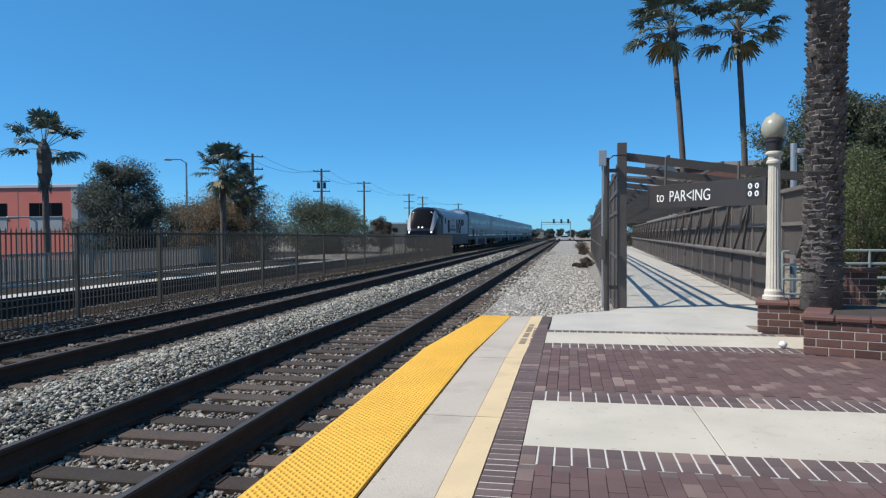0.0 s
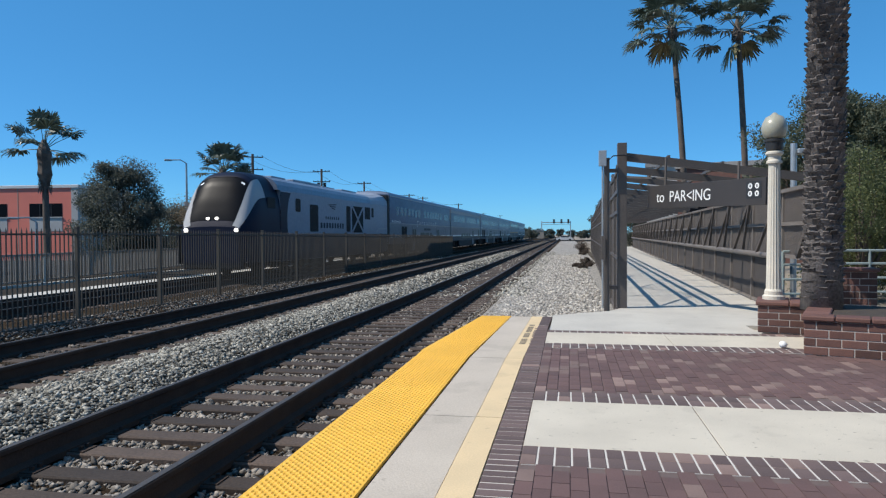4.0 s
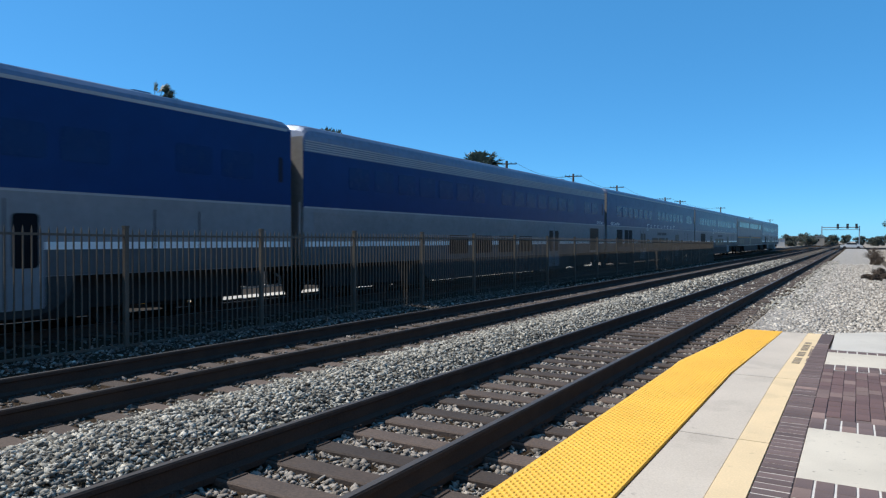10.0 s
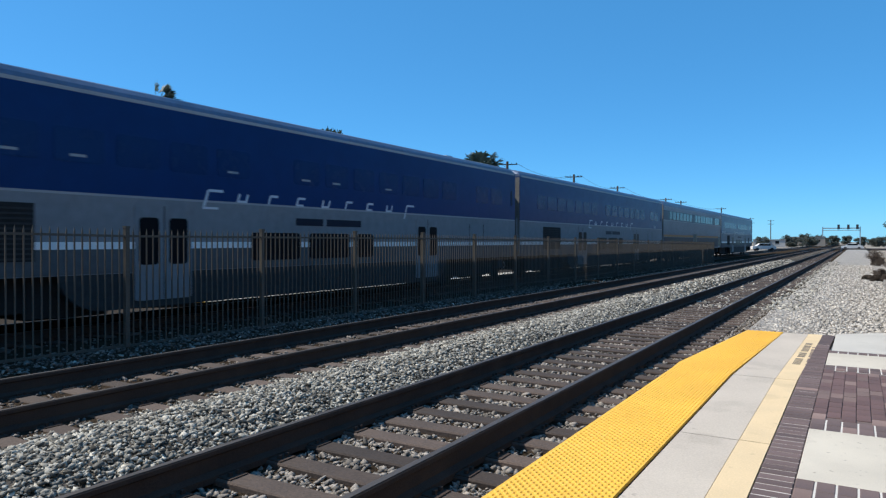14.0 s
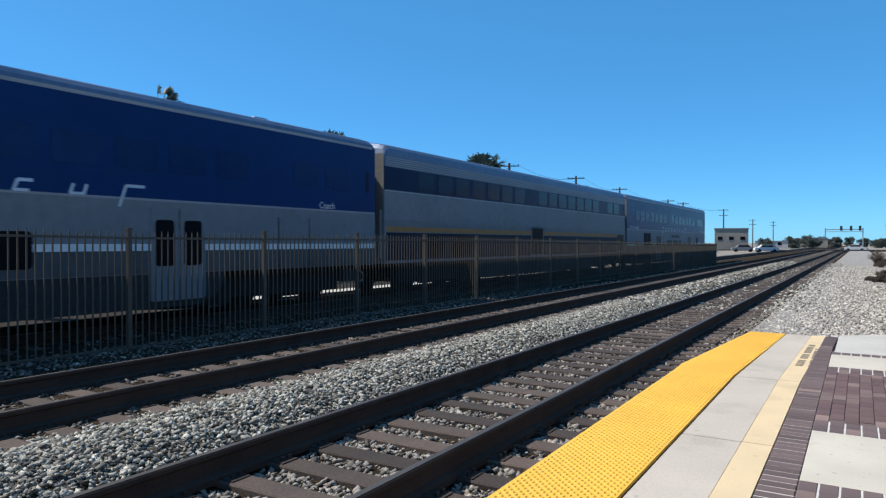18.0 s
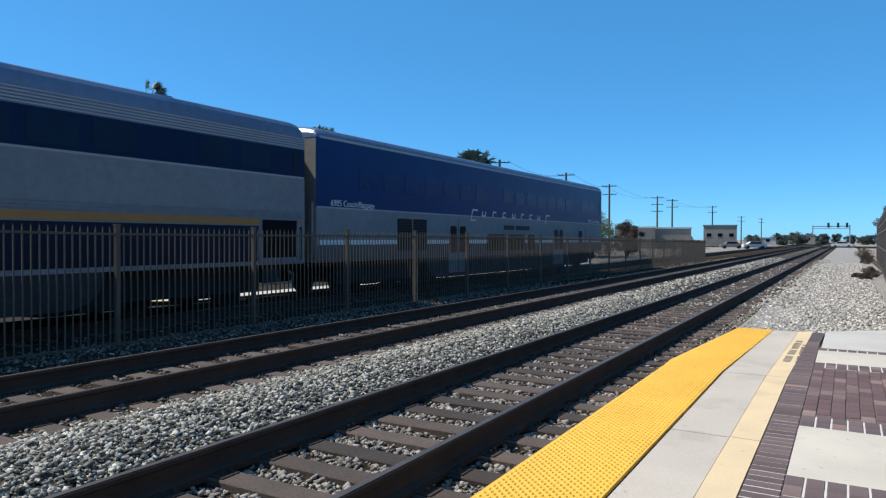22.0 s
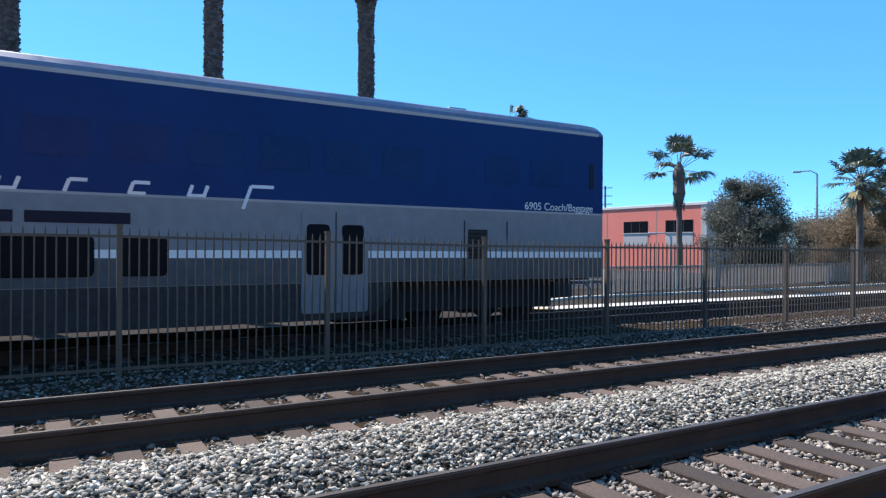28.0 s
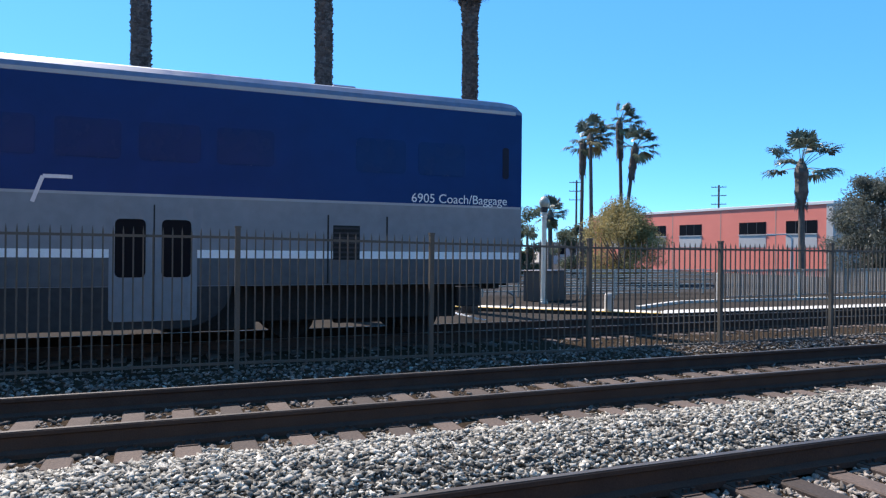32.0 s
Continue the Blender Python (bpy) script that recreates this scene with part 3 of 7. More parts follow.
ground()
track("railway_track", TRACK1, -6, 60, 420, 0.106, "near railway track with rusted rails on timber ties")
track("railway_track", TRACK2, -16, 60, 420, 0.2, "middle railway track with rusted rails in ballast")
track("railway_track", TRACK3, -30, 30, 420, 0.3, "railway track beyond the picket fence", RAIL3)
cover1, cover2 = tie_cover(TRACK1, 0.106), tie_cover(TRACK2, 0.2)
stones("ballast_stones", "heaped pale grey ballast between the tracks", -6.5, -4.55, -4, 24, 60000, 0.0205, 1.3, lambda x, y: cover1(x, y) | cover2(x, y))
stones("ballast_stones", "grey ballast between the ties of the near track", -4.8, -1.75, 1.5, 20, 34000, 0.0215, 1.3, cover1, M_STONE_BROWN)
stones("ballast_stones", "grey ballast in and beside the middle track", -9.8, -6.3, -6, 24, 24000, 0.022, 1.15, cover2, M_STONE_DARK)
stones("ballast_stones", "pale gravel beyond the end of the platform", -1.9, 0.95, 11.9, 60, 30000, 0.026, 1.6, lambda x, y: (y < 13.2) & (x > -0.28 + (13.0 - y) * -0.4 + 0.3), M_STONE_PALE)
stones("ballast_stones", "grey ballast of the near track beside the platform", -4.8, -1.75, -9, 1.5, 9000, 0.023, 1.0, cover1, M_STONE_BROWN)
stones("ballast_stones", "heaped grey ballast between the tracks beside the platform", -6.5, -4.55, -14, -4, 9000, 0.025, 1.0, lambda x, y: cover1(x, y) | cover2(x, y))
stones("ballast_stones", "sparse ballast far along the tracks", -6.6, -1.2, 20, 70, 15000, 0.040, 1.4, lambda x, y: cover1(x, y) | cover2(x, y))
stones("ballast_stones", "pale ballast heaped along the foot of the fence", -9.3, -8.72, -6, 70, 5200, 0.021, 1.2, material=M_STONE)
stones("ballast_stones", "scattered stones in the dark soil under the fence", -11.0, -9.2, -6, 60, 2200, 0.022, 1.2, material=M_STONE_BROWN)
stones("ballast_stones", "grimy ballast of the third track", -13.3, -10.6, -6, 34, 2600, 0.024, 1.2, material=M_STONE_DARK)

# ---- platform ----
EDGE_FAR = 11.72


def platform():
    # slab body, its end set back along a slanted line
    bm = bmesh.new()
    out = [(-1.60, -14), (14, -14), (14, 13.6), (4.3, 13.6), (1.0, 13.34), (0.72, 12.78), (-0.27, 11.96), (-0.27, EDGE_FAR), (-1.33, EDGE_FAR), (-1.60, 8.3)]
    lo, hi = [bm.verts.new((x, y, -0.90)) for x, y in out], [bm.verts.new((x, y, -0.065)) for x, y in out]
    bm.faces.new(hi)
    bm.faces.new(lo[::-1])
    for k in range(len(out)):
        j = (k + 1) % len(out)
        bm.faces.new((lo[k], lo[j], hi[j], hi[k]))
    slab = tagged(part("platform", bm, M_CONC), "raised concrete station platform", "platform", kind="structure")
    return slab


def poly_slab(name, pts, z0, z1, material, parent, label):
    bm = bmesh.new()
    lo, hi = [bm.verts.new((x, y, z0)) for x, y in pts], [bm.verts.new((x, y, z1)) for x, y in pts]
    bm.faces.new(hi)
    bm.faces.new(lo[::-1])
    for k in range(len(pts)):
        j = (k + 1) % len(pts)
        bm.faces.new((lo[k], lo[j], hi[j], hi[k]))
    bmesh.ops.recalc_face_normals(bm, faces=bm.faces)
    return part(name, bm, material, parent, label)


slab = platform()
part("subfloor", cuboid(-0.30, 13.9, -13.9, 10.2, -0.064, -0.008), M_GROUT, slab, "sandy joints between the pavers")
# tactile strip in plates, each with its rows of domes
for y0, y1 in [(-13.5 + 1.52 * k, -13.5 + 1.52 * (k + 1) - 0.004) for k in range(14)] + [(7.784, EDGE_FAR)]:
    far = y0 > 7.7
    if far:
        pts = [(-1.74, y0), (-1.13, y0), (-0.96, y1), (-1.47, y1), (-1.755, 8.2)]
    else:
        pts = [(-1.74, y0), (-1.13, y0), (-1.13, y1), (-1.74, y1)]
    plate = poly_slab("tactile_plate", pts, -0.062, 0.0, M_YELLOW, slab, "yellow tactile warning plate")
    if y1 > 2.5:
        vs, fs = [], []
        yy, row = max(y0, 2.6) + 0.02, 0
        ring = [(math.cos(q), math.sin(q)) for q in np.arange(6) * math.pi / 3]
        while yy < y1 - 0.015:
            sh = max(0, (yy - 8.0) / (EDGE_FAR - 8.0)) if far else 0
            xa, xb = -1.74 + 0.27 * sh, -1.13 + 0.17 * sh
            x = xa + 0.030 + (0.029 if row % 2 else 0)
            while x < xb - 0.015:
                i0 = len(vs)
                vs += [(x + 0.0175 * c, yy + 0.0175 * s, 0.0) for c, s in ring] + [(x + 0.0105 * c, yy + 0.0105 * s, 0.0075) for c, s in ring]
                fs += [tuple(range(i0 + 6, i0 + 12))] + [(i0 + k, i0 + (k + 1) % 6, i0 + 6 + (k + 1) % 6, i0 + 6 + k) for k in range(6)]
                x += 0.058
            yy += 0.029
            row += 1
        tagged(raw("dome_field", vs, fs, M_YELLOW, plate), kind="stuff")


poly_slab("joint_filler", [(-1.13, -13), (-1.10, -13), (-1.10, 7.75), (-0.94, EDGE_FAR), (-0.965, EDGE_FAR), (-1.13, 7.75)], -0.064, -0.022, M_RUBBER, slab, "dark joint filler along the tactile plates")
# edge bands in cast lengths
for y0, y1 in [(-12, -8.4), (-8.39, -4.8), (-4.79, -1.2), (-1.19, 2.3), (2.312, 5.2), (5.212, 7.74), (7.752, EDGE_FAR)]:
    bend = 0.15 if y1 == EDGE_FAR else 0.0
    poly_slab("edge_slab", [(-1.105, y0), (-0.705, y0), (-0.62 if bend else -0.705, y1), (-1.105 + bend, y1)], -0.063, -0.003, M_EDGE, slab, "tan smooth concrete edge slab")
    poly_slab("warning_line", [(-0.70, y0), (-0.505, y0), (-0.43 if bend else -0.505, y1), (-0.615 if bend else -0.70, y1)], -0.063, 0.0, M_CREAM, slab, "cream painted warning line")
# faint stencilled line of wording, worn past reading
M_STENCIL = mat("worn stencil paint", (0.12, 0.10, 0.08), (0.30, 0.25, 0.18), 0.9, fine=120)
y = 8.75
for k, gap in enumerate((0.04, 0.04, 0.04, 0.04, 0.14, 0.04, 0.04, 0.04, 0.14, 0.04, 0.04, 0.04, 0.04, 0.04, 0.1, 0.04, 0.04)):
    w = 0.065 if k % 3 else 0.045
    sh = max(0.0, (y - 7.75) / 4.0) * 0.08
    part("stencilled_wording", cuboid(-0.645 + sh, -0.565 + sh, y, y + w, 0.0, 0.0035), M_STENCIL, slab)
    y += w + gap


def paver_run(name, x0, x1, y0, y1, sx, sy, material, parent, limit=300, stagger=0.0, gap=0.006, gapx=None, pale=0.0, far_material=None, skip=None):
    """Pavers in rows; the first ones as parts, what is over the limit joined."""
    gx = gap if gapx is None else gapx
    bm = bmesh.new()
    box(bm, -(sx - gx) / 2, (sx - gx) / 2, -(sy - gap) / 2, (sy - gap) / 2, -0.05, 0.0)
    bmesh.ops.bevel(bm, geom=[e for e in bm.edges if all(v.co.z > -0.01 for v in e.verts)], offset=0.004, segments=1, affect="EDGES")
    me = finish(name, bm, material)
    me2 = me.copy()
    me2.materials[0] = M_PAVER_PALE
    rest, rest_pale, made = bmesh.new(), bmesh.new(), 0
    cols = int(round((x1 - x0) / sx))
    rows = int(math.ceil((y1 - y0) / sy + (1 if stagger else 0)))
    for r in range(rows):
        for c in range(cols):
            x = x0 + (c + 0.5) * sx
            y = y0 + (r + 0.5) * sy - (stagger * sy if c % 2 else 0)
            if y - sy / 2 < y0 - 0.001 or y + sy / 2 > y1 + 0.001 or (skip and skip(x, y)):
                continue
            light = random.random() < pale
            z = random.uniform(-0.0015, 0.0015)
            if made < limit:
                place(name, me2 if light else me, parent, pose(x, y, z))
                made += 1
            else:
                box(rest_pale if light else rest, x - (sx - gx) / 2, x + (sx - gx) / 2, y - (sy - gap) / 2, y + (sy - gap) / 2, -0.05, z)
    for b, mt in ((rest, far_material or M_PAVER_FAR), (rest_pale, M_PAVER_PALE)):
        if b.verts:
            tagged(part("paver_field", b, mt, parent), kind="stuff")
        else:
            b.free()


def band(y0, y1, joints, x1=13.8):
    xs = [-0.30, *joints, x1]
    for a, b in zip(xs, xs[1:]):
        part("concrete_band", cuboid(a + 0.004, b - 0.004, y0, y1, -0.063, 0.0, bevel=0.003), M_CONC_TAN, slab, "pale exposed-aggregate concrete band")


band(4.54, 5.80, [0.98, 2.6, 4.3])
band(8.90, 9.88, [1.30, 3.0])
band(-0.6, 0.7, [1.6, 3.4])
poly_slab("concrete_apron", [(-0.27, 10.10), (2.63, 10.10), (2.63, 11.0), (4.3, 11.0), (4.3, 13.58), (1.0, 13.32), (0.73, 12.76), (-0.26, 11.94)], -0.063, 0.0, M_CONC, slab, "smooth grey concrete apron before the gate")


def far_corner(x, y):
    return x > 2.62 and y > 8.4


part("mortar_bed", cuboid(-0.497, -0.303, 2.4, 10.62, -0.063, -0.0045), mat("edge mortar bed", (0.55, 0.50, 0.45), (0.45, 0.41, 0.37), 0.9, fine=120), slab)
paver_run("edge_paver", -0.50, -0.30, 2.6, 10.6, 0.2, 0.1025, M_SOLDIER, slab, limit=90, gap=0.018, gapx=0.004, pale=0.05, far_material=M_SOLDIER)
poly_slab("edge_paving", [(-0.50, 10.62), (-0.30, 10.62), (-0.27, EDGE_FAR), (-0.43, EDGE_FAR)], -0.063, -0.001, M_SOLDIER, slab, "dark edge pavers")
# header courses along the concrete bands, with pale mortar between
M_BEDDING = mat("white mortar bed", (0.60, 0.57, 0.52), (0.50, 0.47, 0.43), 0.9, fine=120)
for y0, y1, rows in ((4.18, 4.54, 2), (5.80, 6.16, 2), (8.56, 8.90, 2), (9.88, 10.08, 1)):
    part("mortar_bed", cuboid(-0.29, 8.0, y0, y1, -0.06, -0.004), M_BEDDING, slab)
    for r in range(rows):
        d = (y1 - y0) / rows
        paver_run("header_paver", -0.30, 6.9, y0 + r * d, y0 + (r + 1) * d, 0.1065, d, M_SOLDIER, slab, limit=30, gap=0.005, gapx=0.0115, pale=0.14, far_material=M_SOLDIER)
paver_run("paver", -0.30, 4.2, 6.16, 8.56, 0.1025, 0.2, M_PAVER, slab, limit=150, stagger=0.5, pale=0.15, gap=0.0045, skip=far_corner)
paver_run("paver", -0.30, 3.7, 2.48, 4.18, 0.1025, 0.2, M_PAVER, slab, limit=110, stagger=0.5, pale=0.15, gap=0.0045)
for y0, y1 in ((-13.8, -0.62), (0.72, 2.47)):
    part("paver_field", cuboid(-0.30, 13.8, y0, y1, -0.05, -0.001), M_PAVER_FAR, slab)


def brick_wall(name, label, at, ang, wide, deep, top, sides="fl", cat="planter", soil=False, cap=0.06):
    """A low brick wall or pier from its front left corner: mortar core, bricks on the named faces (f front, l left, r right), coping."""
    t = thing(name, label, cat, at=pose(at[0], at[1], 0, 0, 0, ang))
    part("core", cuboid(0.006, wide - 0.006, 0.006, deep - 0.006, 0.0, top - cap), M_MORTAR, t)
    bl, bh, j = 0.252, 0.098, 0.012
    rows = max(2, round((top - cap) / bh))
    h = (top - cap) / rows
    me = finish("brick", cuboid(-bl / 2 + j / 2, bl / 2 - j / 2, -0.0265, 0.01, -h / 2 + j / 2, h / 2 - j / 2, bevel=0.004), M_BRICK)
    half = finish("brick", cuboid(-bl / 4 + j / 2, bl / 4 - j / 2, -0.0265, 0.01, -h / 2 + j / 2, h / 2 - j / 2, bevel=0.004), M_BRICK)
    runs = {"f": (0, 0.0265, wide, 0), "l": (0.0265, deep, deep, -90), "r": (wide - 0.0265, 0, deep, 90)}
    for s in sides:
        ox, oy, length, a = runs[s]
        d = Vector((math.cos(radians(a)), math.sin(radians(a)), 0))
        n2 = int(round(length / (bl / 2)))
        unit = length / n2
        for r in range(rows):
            k = 0
            while k < n2:
                w = 1 if (k == 0 and r % 2) or k == n2 - 1 else 2
                c = Vector((ox, oy, 0)) + d * unit * (k + w / 2)
                o = place("brick", half if w == 1 else me, t, pose(c.x, c.y, (r + 0.5) * h, 0, 0, a) @ Matrix.Diagonal((unit / (bl / 2), 1, 1, 1)))
                k += w
    n = max(1, int(wide / 0.33))
    for k in range(n):
        a, b = -0.03 + (wide + 0.06) * k / n, -0.03 + (wide + 0.06) * (k + 1) / n
        part("coping_brick", cuboid(a + 0.003, b - 0.003, -0.03, 0.26 if soil else deep + 0.03, top - cap, top, bevel=0.014), M_CAP, t)
    if soil:
        m = max(1, int((deep - 0.3) / 0.3))
        for k in range(m):
            a, b = 0.265 + (deep - 0.265) * k / m, 0.265 + (deep - 0.265) * (k + 1) / m
            part("coping_brick", cuboid(-0.03, 0.26, a + 0.003, b - 0.003, top - cap, top, bevel=0.014), M_CAP, t)
        part("soil", cuboid(0.27, wide - 0.05, 0.27, deep - 0.05, top - cap - 0.01, top - 0.03), M_SOIL, t, "dark planter soil")
    return t


brick_wall("brick_planter", "low dark-red brick planter round a date palm", (2.66, 8.48), -21, 3.4, 1.9, 0.45, soil=True)
brick_wall("brick_pier", "low brick pier carrying the lamp post", (2.62, 10.27), -16, 0.80, 0.76, 0.44, cat="pier")
brick_wall("brick_wall", "sunlit brick garden wall behind the planter", (3.62, 11.4), -8, 0.95, 0.3, 0.86, cat="wall")
brick_wall("brick_wall", "sunlit brick garden wall behind the planter", (4.75, 10.9), -14, 3.4, 0.3, 0.84, cat="wall")


def round_stone():
    bm = bmesh.new()
    bmesh.ops.create_icosphere(bm, subdivisions=2, radius=0.05)
    for v in bm.verts:
        v.co *= 1 + 0.12 * noise.noise(v.co * 14)
        v.co.z *= 0.85
    tagged(part("fist_stone", bm, M_WHITE, m=pose(2.56, 8.9, 0.045), smooth=True), "whitish round stone by the planter corner", "stone")


round_stone()


def globe_lamp(at, z0, top, label, scale=1.0):
    t = thing("platform_lamp", label, "lamp post", "globe lamps", at=pose(at[0], at[1], z0))
    h = top - z0
    part("base", lathe(bmesh.new(), [(0.15, 0), (0.15, 0.05), (0.125, 0.07), (0.125, 0.12), (0.11, 0.15)], 20), M_LAMP_POST, t, smooth=False)
    part("shaft", lathe(bmesh.new(), [(0.105, 0.15), (0.10, 0.4), (0.078, h - 0.74)], 32, flute=0.08), M_LAMP_POST, t, "cream fluted shaft")
    part("capital", lathe(bmesh.new(), [(0.08, h - 0.74), (0.105, h - 0.73), (0.105, h - 0.70), (0.085, h - 0.68), (0.085, h - 0.63), (0.12, h - 0.60), (0.12, h - 0.575), (0.09, h - 0.555)], 24), M_LAMP_POST, t)
    part("collar", lathe(bmesh.new(), [(0.085, h - 0.555), (0.115, h - 0.53), (0.125, h - 0.43), (0.14, h - 0.42), (0.14, h - 0.395), (0.11, h - 0.38)], 24), M_LAMP_DARK, t, "black cast collar")
    part("globe", lathe(bmesh.new(), [(0.10, h - 0.38), (0.145, h - 0.345), (0.165, h - 0.29), (0.178, h - 0.22), (0.158, h - 0.14), (0.15, h - 0.128), (0.12, h - 0.07), (0.05, h - 0.035), (0.03, h - 0.01), (0.008, h)], 28), M_GLOBE, t, "frosted acorn globe, unlit", smooth=True)
    return t


globe_lamp((2.92, 10.60), 0.44, 3.13, "cream fluted lamp post with a frosted acorn globe")


def date_palm_trunk(at, z0, height, r, label, crown=True, seed=1, lean=(0, 0), flare=99.0):
    """A thick trunk clad in the stubs of old fronds."""
    rr = random.Random(seed)
    t = thing("date_palm", label, "palm tree", "date palms", at=pose(at[0], at[1], z0))
    bm = bmesh.new()
    tube(bm, [(lean[0] * k / 8, lean[1] * k / 8, height * k / 8) for k in range(9)], [r * (1.18 if k == 0 else 0.96) for k in range(9)], 14)
    trunk = part("trunk", bm, M_BARK, t, "rough grey-brown trunk", smooth=True)
    vs, fs = [], []
    z, k = 0.12, 0
    while z < height:
        n = 14
        grow = 1 + 0.55 * min(max((z - flare) / 0.5, 0), 1)
        for i in range(n):
            a = 2 * math.pi * (i + 0.5 * (k % 2)) / n + rr.uniform(-0.08, 0.08)
            f = z / height
            cx, cy = lean[0] * f, lean[1] * f
            w, hh, o = r * 0.25 * rr.uniform(0.75, 1.15), 0.05 * rr.uniform(0.7, 1.5), r * rr.uniform(1.04, 1.24) * grow
            ca, sa2 = math.cos(a), math.sin(a)
            i0 = len(vs)
            for dx, dz, ro in ((-w, -0.01, r * 0.93), (w, -0.01, r * 0.93), (w * 0.8, hh, o), (-w * 0.8, hh, o), (w * 0.7, hh * 1.25, r * 0.9), (-w * 0.7, hh * 1.25, r * 0.9)):
                vs.append((cx + ca * ro - sa2 * dx, cy + sa2 * ro + ca * dx, z + dz + rr.uniform(-0.01, 0.01)))
            fs += [(i0, i0 + 1, i0 + 2, i0 + 3), (i0 + 3, i0 + 2, i0 + 4, i0 + 5), (i0, i0 + 3, i0 + 5), (i0 + 1, i0 + 4, i0 + 2)]
        z += 0.07
        k += 1
    tagged(raw("stub_cladding", vs, fs, M_BARK, trunk), "ragged stubs of cut fronds", kind="stuff")
    if crown:
        frond_crown(t, (lean[0], lean[1], height), rr, 46, 2.6, feather=True)
    return t


def frond_crown(t, top, rr, count, length, feather=True, fold=0.0):
    vs, fs = [], []
    top = Vector(top)
    for i in range(count):
        a = 2 * math.pi * i * 0.381966 + rr.uniform(-0.2, 0.2)
        up = 1.25 - 1.9 * i / count + rr.uniform(-0.15, 0.15)
        d = Vector((math.cos(a), math.sin(a), 0))
        n = 12
        pts, e, p = [], up, top.copy()
        for k in range(n + 1):
            pts.append(p.copy())
            p += (d * math.cos(e) + Vector((0, 0, 1)) * math.sin(e)) * length / n
            e -= 0.16 + 0.02 * k
        s = d.cross(Vector((0, 0, 1)))
        for k in range(1, n):
            w = length * 0.2 * math.sin(math.pi * (0.12 + 0.84 * k / n))
            for sg in (-1, 1):
                for q in (0.0, 0.5):
                    b = pts[k].lerp(pts[k + 1], q)
                    tip = b + s * sg * w + (pts[k + 1] - pts[k]).normalized() * w * 0.6 + Vector((0, 0, -w * 0.35))
                    b2 = b + (pts[k + 1] - pts[k]) * 0.16
                    i0 = len(vs)
                    vs += [tuple(b), tuple(b2), tuple(tip)]
                    fs.append((i0, i0 + 1, i0 + 2))
    tagged(raw("crown", vs, fs, M_FROND, t), "grey-green feathery crown", kind="stuff")


